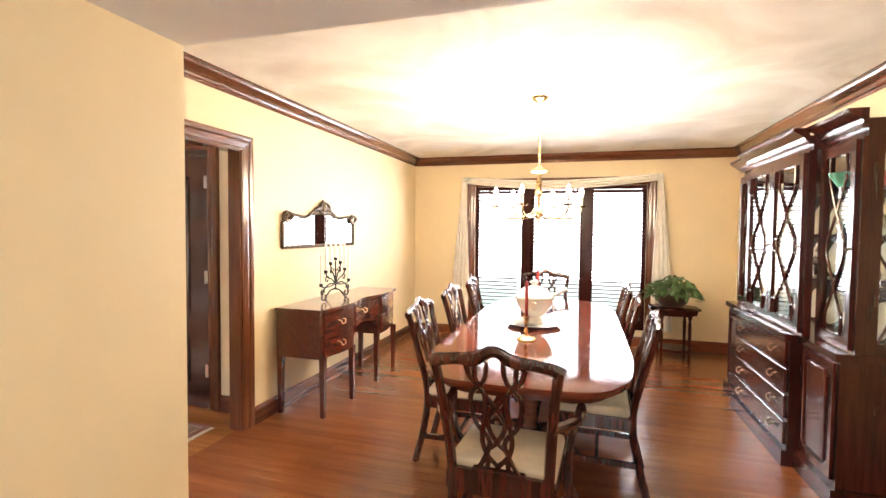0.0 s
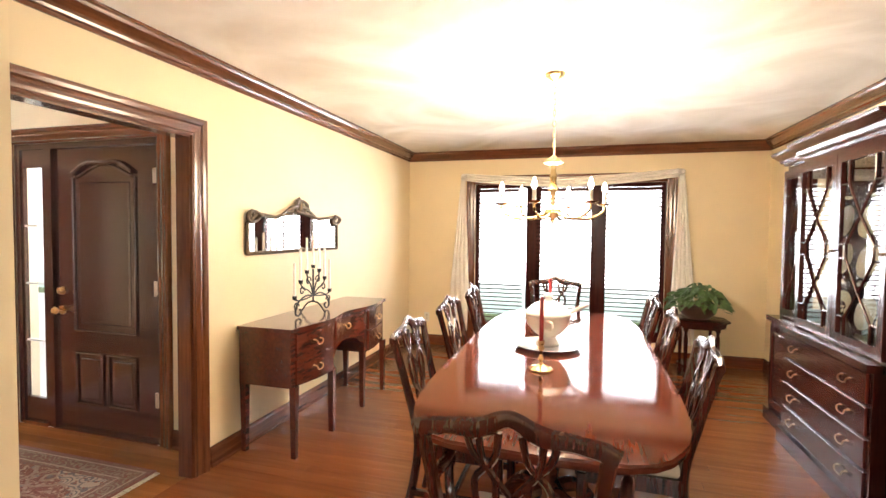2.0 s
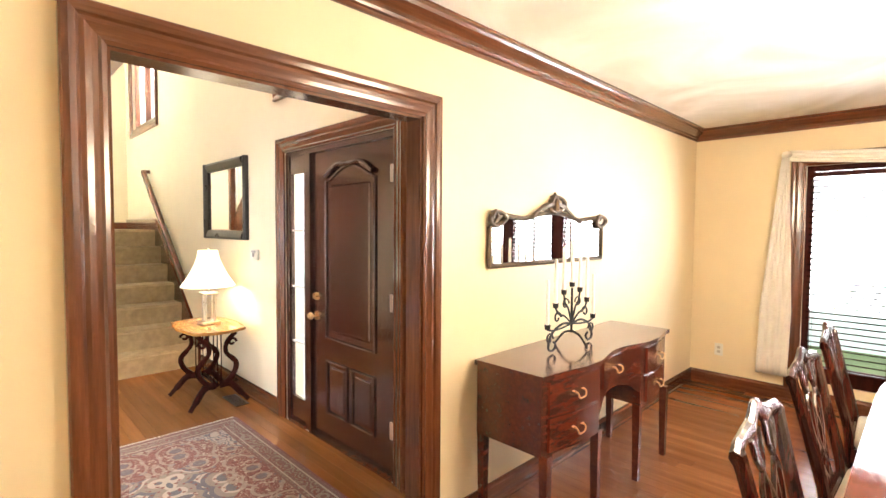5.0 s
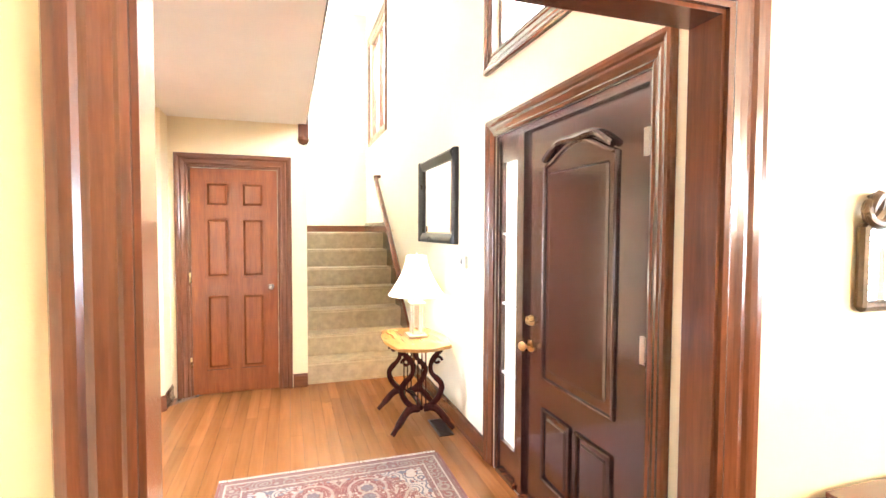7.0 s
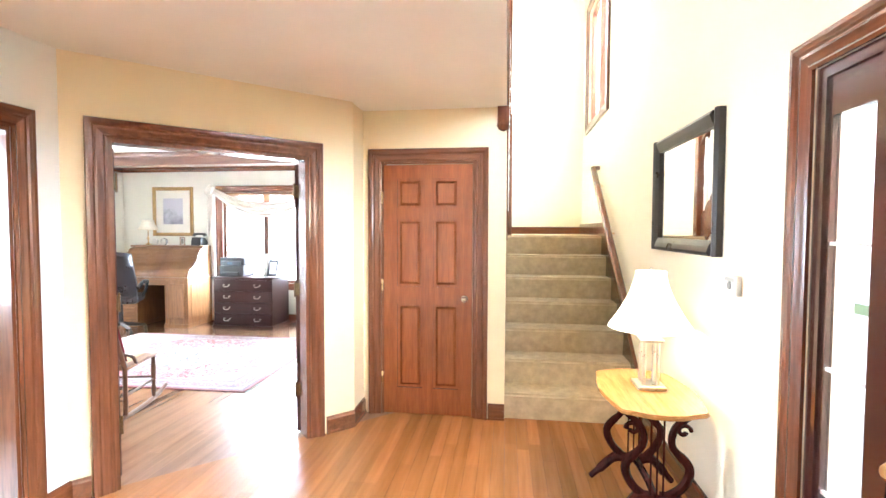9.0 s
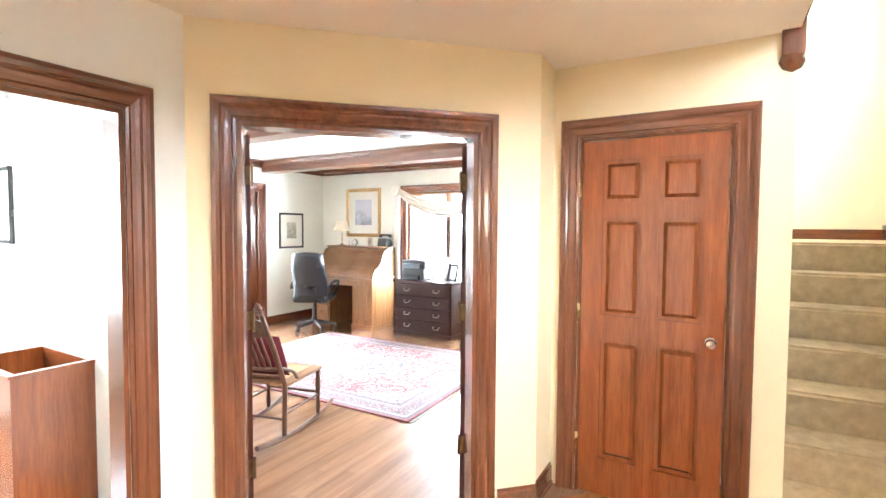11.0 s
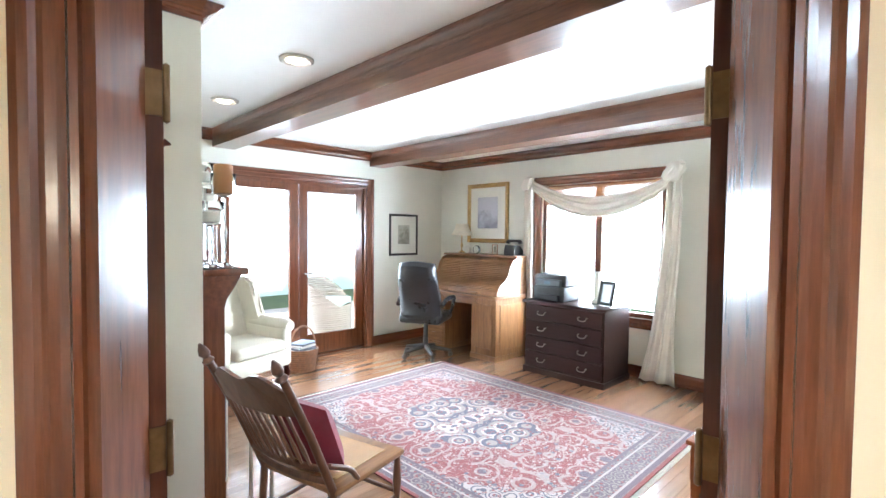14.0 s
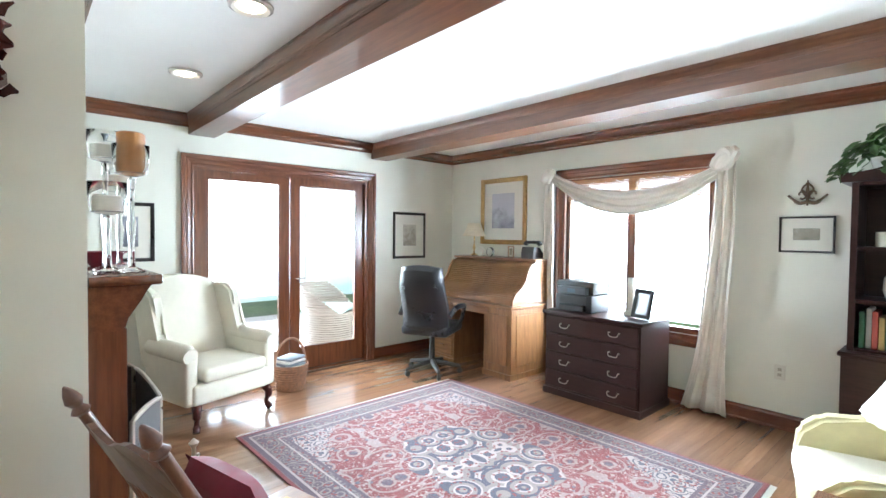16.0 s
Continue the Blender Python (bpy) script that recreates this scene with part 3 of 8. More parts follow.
# dining scarf: one swag over the casing and two tails
sc = thing("window_scarf", "sheer ivory scarf draped over the dining window", "curtain", Matrix.Translation((-0.34, DY1 - 0.06, 0)))
xs = [-1.2 + 2.4 * i / 24 for i in range(25)]
solid(part("swag", drape(bmesh.new(), [(x, -0.01, 2.04 + 0.08 * (abs(x) / 1.2) ** 1.6) for x in xs], (0, 0, 1), [0.09 + 0.03 * (1 - abs(x) / 1.2) for x in xs], (0, -1, 0), 3, 0.012, 18), M["scarf"], sc))
for s in (-1, 1):
    solid(part("tail", drape(bmesh.new(), [(s * (1.23 + 0.05 * (i / 20)), -0.01, 2.12 - 1.9 * i / 20) for i in range(21)], (1, 0, 0), [0.05 + 0.18 * min(1, i / 14) for i in range(21)], (0, -1, 0), 4, 0.016, 30), M["scarf"], sc))
    part("knot", lathe([(0, -0.03), (0.03, -0.02), (0.04, 0), (0.03, 0.02), (0, 0.03)], 12), M["scarf"], sc, m=pose(s * 1.22, -0.02, 2.13))

# study curtain: looser ivory swag with knotted tails to the floor
cu = thing("window_curtain", "ivory cloth swag with knotted floor-length tails", "curtain", Matrix.Translation((OX + 0.09, -1.82, 0)))
ys = [-0.84 + 1.68 * i / 24 for i in range(25)]
solid(part("swag", drape(bmesh.new(), [(0.02, y, 1.80 + 0.28 * (abs(y - 0.05) / 0.84) ** 2) for y in ys], (0, 0, 1), [0.1 + 0.12 * (1 - (y / 0.84) ** 2) for y in ys], (1, 0, 0), 3, 0.025, 24), M["scarf"], cu))
for s, w in ((-1, 0.2), (1, 0.32)):
    solid(part("tail", drape(bmesh.new(), [(0.02, s * 0.86 - (0.13 * (i / 22) ** 1.5 if s > 0 else 0), 2.08 - 2.06 * i / 22) for i in range(23)], (0, 1, 0), [w * (0.5 + 0.3 * (i / 22) + (0.35 * ((i - 15) / 7) ** 2 if i > 15 else 0)) for i in range(23)], (1, 0, 0), 2.6 if s > 0 else 2.2, 0.034, 40), M["scarf"], cu))
for s in (-1, 1):
    bm = bmesh.new()
    for k in range(4):
        tube([(0.03 + 0.02 * math.cos(a + k), 0.06 * math.cos(a) * (0.7 + 0.3 * (k % 2)), 0.05 * math.sin(a + k * 0.8)) for a in [j * math.pi / 5 for j in range(11)]], 0.026, 8, bm)
    part("knot", bm, M["scarf"], cu, m=pose(0.02, s * 0.86, 2.11) @ Matrix.Diagonal((1.1, 1.3, 1.35, 1) if s > 0 else (1, 0.9, 1.1, 1)))

# bamboo shade rolled up in the study window
sh = thing("roman_shade", "woven bamboo shade pulled up in the study window", "window blind", Matrix.Translation((OX - 0.005, (OW[0] + OW[1]) / 2, 0)))
M["bamboo"] = plain("bamboo strips", (0.30, 0.15, 0.06), 0.6, vary=0.4, scale=40)
st = None
for i in range(13):
    mm = pose(0.012 + 0.006 * (i % 3), 0, 2.05 - i * 0.017)
    if st is None:
        st = part("slat", soft_box(-0.004, 0.004, -0.68, 0.68, -0.007, 0.007, 0.002, 1), M["bamboo"], sh, m=mm)
    else:
        again(st, "slat", mm, sh)

# made-up pale slab, added to brighten the view through the side light
structure("pavement", boxes((-30, -2.4, FW + 0.16, 8.5, -0.25, -0.06)), plain("pale concrete", (0.6, 0.59, 0.56), 0.8, vary=0.08), "added pale concrete slab outside the front door", "pavement")

# front door with one glazed side light
fd = thing("door_1", "dark brown panelled front door beside a narrow side light", "door", Matrix.Translation((0, FW + 0.02, 0)), kind="structure")
part("frame", boxes((DOOR[0], DOOR[0] + 0.05, -0.015, 0.026, 0, DOOR[2]), (-3.86, -3.79, -0.015, 0.1, 0, DOOR[2]), (DOOR[1] - 0.03, DOOR[1], -0.015, 0.1, 0, DOOR[2]), (DOOR[0] + 0.05, -3.86, -0.015, 0.1, DOOR[2] - 0.04, DOOR[2]), (-3.79, DOOR[1] - 0.03, -0.015, 0.1, DOOR[2] - 0.04, DOOR[2])), M["door"], fd, smooth=False)
part("side_light_panel", boxes((DOOR[0] + 0.05, -4.08, -0.005, 0.024, 0, 2.01), (-3.89, -3.86, -0.005, 0.024, 0, 2.01), (-4.08, -3.89, -0.005, 0.024, 1.88, 2.01), (-4.08, -3.89, -0.005, 0.024, 0, 0.2)), M["door"], fd, smooth=False)
pn = part("pane", boxes((-4.08, -3.89, 0.012, 0.018, 0.2, 1.88)), M["glass"], fd, smooth=False)
pn.visible_shadow = False
for z in (0.62, 1.04, 1.46):
    part("glazing_bar", boxes((-4.08, -3.89, 0.0, 0.011, z - 0.006, z + 0.006)), plain("white bar", (0.7, 0.7, 0.68), 0.5), fd, smooth=False)
part("threshold", boxes((DOOR[0] + 0.05, -3.86, -0.03, 0.13, 0, 0.025), (-3.79, DOOR[1] - 0.03, -0.03, 0.13, 0, 0.009)), M["trim"], fd, smooth=False)
leaf = part("leaf", boxes((-3.787, DOOR[1] - 0.031, 0.01, 0.055, 0.01, 2.0085)), M["door"], fd, smooth=False)


def ridge(name, pts, r, mat, parent, closed=True, flat=1.0):
    p = [Vector(q) for q in pts]
    if closed:
        p.append(p[0])
    return part(name, tube(p, r, 8, flat=flat), mat, parent)


cx, hw = -3.325, 0.28
arch = [(cx - hw + 2 * hw * i / 20, 0.008, 1.80 + 0.09 * math.sin(math.pi * i / 20) ** 1.5) for i in range(21)]
ridge("upper_panel_moulding", [(cx - hw, 0.008, 0.72)] + arch + [(cx + hw, 0.008, 0.72)], 0.012, M["door"], leaf)
bm = bmesh.new()
tube([(cx - hw + 0.01 + 2 * (hw - 0.01) * i / 24, -0.004, 1.83 + 0.085 * math.sin(math.pi * i / 24) ** 1.3 + 0.02 * math.sin(3 * math.pi * i / 24)) for i in range(25)], 0.017, 8, bm)
part("arched_moulding", bm, M["door"], leaf)
part("upper_panel", soft_box(cx - hw + 0.05, cx + hw - 0.05, 0.002, 0.02, 0.77, 1.77, 0.012, 1), M["door"], leaf, smooth=False)
for s in (-1, 1):
    c2 = cx + s * 0.15
    ridge("lower_panel_moulding", [(c2 - 0.12, 0.008, 0.2), (c2 + 0.12, 0.008, 0.2), (c2 + 0.12, 0.008, 0.56), (c2 - 0.12, 0.008, 0.56)], 0.014, M["door"], leaf)
    part("lower_panel", soft_box(c2 - 0.09, c2 + 0.09, 0.002, 0.02, 0.23, 0.53, 0.01, 1), M["door"], leaf, smooth=False)
for z in (0.86, 1.0):
    part("knob", lathe([(0, 0.075), (0.02, 0.07), (0.028, 0.055), (0.02, 0.042), (0.011, 0.035), (0.011, 0.012), (0.032, 0.01), (0.033, 0), (0, 0)] if z < 0.9 else [(0, 0.03), (0.02, 0.028), (0.028, 0.014), (0.032, 0), (0, 0)], 20), M["brass"], leaf, "polished brass door knob", pose(-3.73, 0.01, z, 90))
for z in (0.3, 1.05, 1.8):
    part("hinge", boxes((DOOR[1] - 0.045, DOOR[1] - 0.02, -0.022, -0.001, z - 0.05, z + 0.05)), plain("steel hinge", (0.6, 0.58, 0.52), 0.3, 1.0), fd, smooth=False)

# closet door: six raised panels
cd = thing("door_2", "reddish cherry six-panel closet door, closed", "door", Matrix.Translation((CW - 0.035, 0, 0)), kind="structure")
part("frame", boxes((-0.08, 0.034, CD[0] - 0.002, CD[0] + 0.015, 0, CD[2]), (-0.08, 0.034, CD[1] - 0.015, CD[1] + 0.002, 0, CD[2]), (-0.08, 0.034, CD[0] + 0.015, CD[1] - 0.015, CD[2] - 0.015, CD[2] + 0.002)), M["trim"], cd, smooth=False)
y0, y1 = CD[0] + 0.018, CD[1] - 0.018
ym = (y0 + y1) / 2
stile = [(0, 0.035, y0, y0 + 0.11, 0.01, 2.01), (0, 0.035, y1 - 0.11, y1, 0.01, 2.01), (0, 0.035, ym - 0.045, ym + 0.045, 0.01, 2.01)]
for z0_, z1_ in ((0.01, 0.22), (0.9, 1.04), (1.58, 1.67), (1.90, 2.01)):
    stile += [(0, 0.035, y0 + 0.11, ym - 0.045, z0_, z1_), (0, 0.035, ym + 0.045, y1 - 0.11, z0_, z1_)]
lf = part("leaf", boxes(*stile), M["closet"], cd, smooth=False)
for a, b in ((y0 + 0.11, ym - 0.045), (ym + 0.045, y1 - 0.11)):
    for z0_, z1_ in ((0.22, 0.9), (1.04, 1.58), (1.67, 1.90)):
        bm = bmesh.new()
        v0, f0 = box(bm, 0.008, 0.012, a, b, z0_, z1_)
        v1, f1 = box(bm, 0.012, 0.03, a + 0.02, b - 0.02, z0_ + 0.02, z1_ - 0.02)
        for v in v1:
            if v.co.x > 0.02:
                v.co.y += 0.018 if v.co.y < (a + b) / 2 else -0.018
                v.co.z += 0.018 if v.co.z < (z0_ + z1_) / 2 else -0.018
        part("panel", bm, M["closet"], lf, smooth=False)
part("knob", lathe([(0, 0.07), (0.02, 0.066), (0.027, 0.05), (0.018, 0.036), (0.01, 0.03), (0.01, 0.01), (0.028, 0.008), (0.028, 0), (0, 0)], 20), plain("satin nickel", (0.75, 0.72, 0.68), 0.25, 1.0), lf, "round nickel knob", pose(0.035, y1 - 0.06, 0.95, 0, 90))
for z in (0.3, 1.05, 1.75):
    part("hinge", boxes((0.036, 0.044, CD[0] - 0.012, CD[0] + 0.014, z - 0.045, z + 0.045)), M["brass"], cd, smooth=False)

# study double door leaves, standing open
for s in (-1, 1):
    dl = thing("door_3" if s < 0 else "door_4", "stained wood study door leaf standing wide open", "door", DG @ pose(s * (DW - 0.005), 0.13, 0, 0, 0, -s * 42), kind="structure")
    x0, x1 = sorted((0, -s * 0.042))
    lf = part("leaf", boxes((x0, x1, 0, 0.55, 0.012, 1.965)), M["leafwood"], dl, smooth=False)
    for z0_, z1_ in ((0.2, 0.85), (1.0, 1.8)):
        part("panel", soft_box(x0 - 0.004, x1 + 0.004, 0.1, 0.45, z0_, z1_, 0.004, 1), M["leafwood"], lf, smooth=False)
    for z in (0.32, 1.06, 1.77):
        bm = boxes((x0 + 0.002, x1 - 0.002, -0.003, -0.0005, z - 0.045, z + 0.045))
        part("hinge", bm, M["oldbrass"], dl, "brass butt hinge", smooth=False)
        part("hinge_pin", lathe([(0, -0.06), (0.007, -0.055), (0.007, 0.055), (0, 0.06)], 10), M["oldbrass"], dl, m=pose(-s * 0.046, -0.008, z))

# glazed french doors in the study
w2 = (FD[0] + FD[1]) / 2
fr = thing("door_5", "glazed double doors in dark stained wood", "door", Matrix.Translation((w2, OY - 0.06, 0)), kind="structure")
hw = (FD[1] - FD[0]) / 2
part("frame", boxes((-hw, -hw + 0.03, -0.05, 0.06, 0, FD[2]), (hw - 0.03, hw, -0.05, 0.06, 0, FD[2]), (-hw + 0.03, hw - 0.03, -0.05, 0.06, FD[2] - 0.03, FD[2]), (-hw + 0.03, hw - 0.03, -0.05, 0.05, 0, 0.02)), M["trim"], fr, smooth=False)
for s in (-1, 1):
    a, b = sorted((s * 0.004, s * (hw - 0.032)))
    lf = part("leaf", boxes((a, a + 0.11, -0.02, 0.025, 0.025, 2.0495), (b - 0.11, b, -0.02, 0.025, 0.025, 2.0495), (a + 0.11, b - 0.11, -0.02, 0.025, 1.97, 2.0495), (a + 0.11, b - 0.11, -0.02, 0.025, 0.025, 0.26)), M["trim"], fr, smooth=False)
    pn = part("pane", boxes((a + 0.11, b - 0.11, 0, 0.006, 0.26, 1.97)), M["glass"], lf, smooth=False)
    pn.visible_shadow = False
part("door_handle", tube(curve_pts([(-0.06, 0.025, 1.0), (-0.06, 0.06, 1.0), (-0.08, 0.07, 1.0), (-0.15, 0.07, 1.005)], 5), 0.009, 8), plain("nickel lever", (0.7, 0.68, 0.64), 0.25, 1.0), fr)

# ---- ceiling beams ----
for x0, x1 in ((-6.56, -6.28), (-8.5, -8.22)):
    bmx = boxes((x0 + 0.03, x1 - 0.03, OY, 1.05, OCEIL - 0.17, OCEIL))
    be = structure("beam", bmx, M["beam"], "stained wood ceiling beam with crown edges", "ceiling beam")
    for xx, o in ((x0 + 0.03, -1), (x1 - 0.03, 1)):
        bm = bmesh.new()
        prism(bm, [(u * 0.8, v * 0.35) for u, v in CROWN], (xx, OY, OCEIL), (xx, 1.05, OCEIL), (0, 0, 1), (o, 0, 0))
        part("edge_moulding", bm, M["beam"], be, smooth=False)

# ---- stairs ----
M["carpet"] = plain("beige cut carpet", (0.42, 0.33, 0.205), 0.95, vary=0.18, scale=14, bump=0.6, bscale=500)
stairs = thing("staircase", "beige carpeted stairs with wooden skirting", "stairs", kind="structure")
RISE, RUN, SX = 0.205, 0.262, -6.12
for i in range(7):
    x1 = SX - i * RUN
    x0 = SX - (i + 1) * RUN if i < 6 else -9.28
    bm = boxes((x0, x1, VOID, FW - 0.03, i * RISE if i else 0, (i + 1) * RISE))
    e = [e for e in bm.edges if all(abs(v.co.x - x1) < 1e-4 and abs(v.co.z - (i + 1) * RISE) < 1e-4 for v in e.verts)]
    for v in e[0].verts:
        v.co.x += 0.025
    bmesh.ops.bevel(bm, geom=e, offset=0.02, segments=3, affect="EDGES")
    part("step", bm, M["carpet"], stairs)
bm = outline([(SX + 0.02, 0), (SX + 0.02, 0.3), (SX - 6 * RUN, 7 * RISE + 0.14), (-9.28, 7 * RISE + 0.14), (-9.28, 7 * RISE - 0.3), (SX - 6 * RUN, 0.9)], 0, 0.028)
part("skirting", bm, M["trimh"], stairs, m=Matrix.Translation((0, FW - 0.001, 0)) @ pose(0, 0, 0, 90), smooth=False)
part("end_skirting", boxes((-9.279, -9.26, VOID, FW - 0.03, 7 * RISE + 0.001, 7 * RISE + 0.1)), M["trimy"], stairs, smooth=False)
part("landing", boxes((-9.28, NX, 1.26, VOID, 6 * RISE, 7 * RISE)), M["carpet"], stairs)
for i in range(6):
    bm = boxes((NX + i * RUN, NX + (i + 1) * RUN if i < 5 else CW - 0.12, 1.26, VOID - 0.1, (6 + i) * RISE, (8 + i) * RISE))
    part("step", bm, M["carpet"], stairs)
part("upper_stringer", outline([(NX, 1.24), (-6.5, 2.3), (CW - 0.05, 2.42), (CW - 0.05, 2.72), (-6.5, 2.72), (NX, 1.62)], 0, 0.016), M["trimh"], stairs, m=Matrix(((1, 0, 0, 0), (0, 0, 1, VOID), (0, 1, 0, 0), (0, 0, 0, 1))), smooth=False)
hr = thing("handrail", "stained wood wall handrail on brackets", "handrail")
p0, p1 = Vector((-6.35, FW - 0.07, 0.83)), Vector((-8.02, FW - 0.07, 2.2))
bm = bmesh.new()
prism(bm, [(-0.03, -0.02), (-0.03, 0.015), (-0.018, 0.03), (0.018, 0.03), (0.03, 0.015), (0.03, -0.02)], p0, p1, (0, 1, 0), (0.634, 0, 0.773))
part("rail", bm, M["trimh"], hr)
for f in (0.12, 0.5, 0.88):
    q = p0.lerp(p1, f)
    part("bracket", tube([q, q + Vector((0, 0.03, -0.05)), q + Vector((0, 0.07, -0.05))], 0.008, 8), M["brass"], hr)
part("return", boxes((p1.x - 0.03, p1.x + 0.03, p1.y, FW, p1.z - 0.02, p1.z + 0.025)), M["trimh"], hr, smooth=False)
# newel posts and balustrade of the upper flight
nw = thing("balustrade", "stained wood newel posts, rail and balusters of the upper landing", "balustrade", kind="structure")
part("newel", soft_box(NX - 0.045, NX + 0.045, VOID - 0.03, VOID + 0.06, 6 * RISE - 0.05, 2.75, 0.006, 1), M["trim"], nw, smooth=False)
part("newel_cap", lathe([(0, 0.07), (0.05, 0.05), (0.065, 0.02), (0.05, 0), (0, 0)], 4), M["trim"], nw, m=pose(NX, VOID + 0.015, 2.75, 0, 0, 45))
part("newel", soft_box(CW - 0.05, CW + 0.04, VOID - 0.07, VOID + 0.02, 2.32, 3.8, 0.006, 1), M["trim"], nw, smooth=False)
part("newel_drop", lathe([(0, -0.06), (0.04, -0.04), (0.055, -0.01), (0.045, 0.03), (0, 0.03)], 12), M["trim"], nw, m=pose(CW - 0.005, VOID - 0.025, 2.31))
part("top_rail", boxes((CW + 0.04, DX0 - 0.09, VOID - 0.06, VOID, 3.6, 3.66)), M["trimh"], nw, smooth=False)
part("fascia", boxes((CW + 0.04, DX0 - 0.09, VOID, VOID + 0.012, CEIL + 0.02, CEIL + 0.26)), M["trimh"], nw, smooth=False)
M["whitepaint"] = plain("white satin paint", (0.78, 0.77, 0.74), 0.4, vary=0.04)
bm = bmesh.new()
prism(bm, [(-0.03, -0.02), (-0.03, 0.015), (-0.018, 0.03), (0.018, 0.03), (0.03, 0.015), (0.03, -0.02)], (NX + 0.04, VOID + 0.01, 2.42), (-6.5, VOID + 0.01, 3.46), (0, 1, 0), (-0.612, 0, 0.791))
part("sloping_rail", bm, M["trimh"], nw)
sb_ = None
for i in range(10):
    x = NX + 0.13 + i * 0.125
    mm = pose(x, VOID + 0.008, 1.62 + (x - NX) * 0.8148)
    if sb_ is None:
        sb_ = part("sloping_baluster", lathe([(0.015, -0.02), (0.015, 0.18), (0.022, 0.22), (0.011, 0.26), (0.018, 0.45), (0.011, 0.66), (0.015, 0.80)], 8), M["whitepaint"], nw, "white turned baluster", mm)
    else:
        again(sb_, "sloping_baluster", mm, nw)
bal = None
for i in range(28):
    x = CW + 0.16 + i * 0.125
    if bal is None:
        bal = part("baluster", lathe([(0.016, 2.7), (0.016, 2.85), (0.024, 2.9), (0.012, 2.95), (0.02, 3.2), (0.012, 3.5), (0.016, 3.6)], 8), M["trim"], nw, m=pose(x, VOID - 0.03, 0))
    else:
        again(bal, "baluster", pose(x, VOID - 0.03, 0), nw)

# ---- dining room things ----
M["seatcloth"] = plain("cream damask seat cloth", (0.62, 0.55, 0.42), 0.85, vary=0.12, scale=10, bump=0.3, bscale=300)
M["china"] = plain("white glazed china", (0.80, 0.78, 0.72), 0.15, vary=0.03, coat=0.5)
M["iron"] = plain("black wrought iron", (0.02, 0.018, 0.016), 0.5, 0.6)
M["wax"] = plain("white candle wax", (0.85, 0.82, 0.74), 0.4, vary=0.03)
M["redwax"] = plain("red candle wax", (0.35, 0.02, 0.02), 0.35, vary=0.08)
M["leafy"] = plain("green leaf", (0.06, 0.12, 0.035), 0.5, vary=0.5, scale=25)
M["gilt"] = plain("aged gilt", (0.42, 0.27, 0.10), 0.35, 0.7, vary=0.3, scale=30)
M["carved"] = plain("bronzed carved frame", (0.10, 0.065, 0.035), 0.45, 0.3, vary=0.4, scale=30, bump=0.5, bscale=90)
M["black"] = plain("black lacquer", (0.015, 0.013, 0.012), 0.3, vary=0.2)
M["paper"] = plain("ivory paper mat", (0.72, 0.70, 0.62), 0.8, vary=0.03)
M["bulb"] = glowing("lit candle bulb", (1.0, 0.80, 0.5), 40)
M["shade"] = glowing("lit cream lamp shade", (1.0, 0.88, 0.66), 1.5)


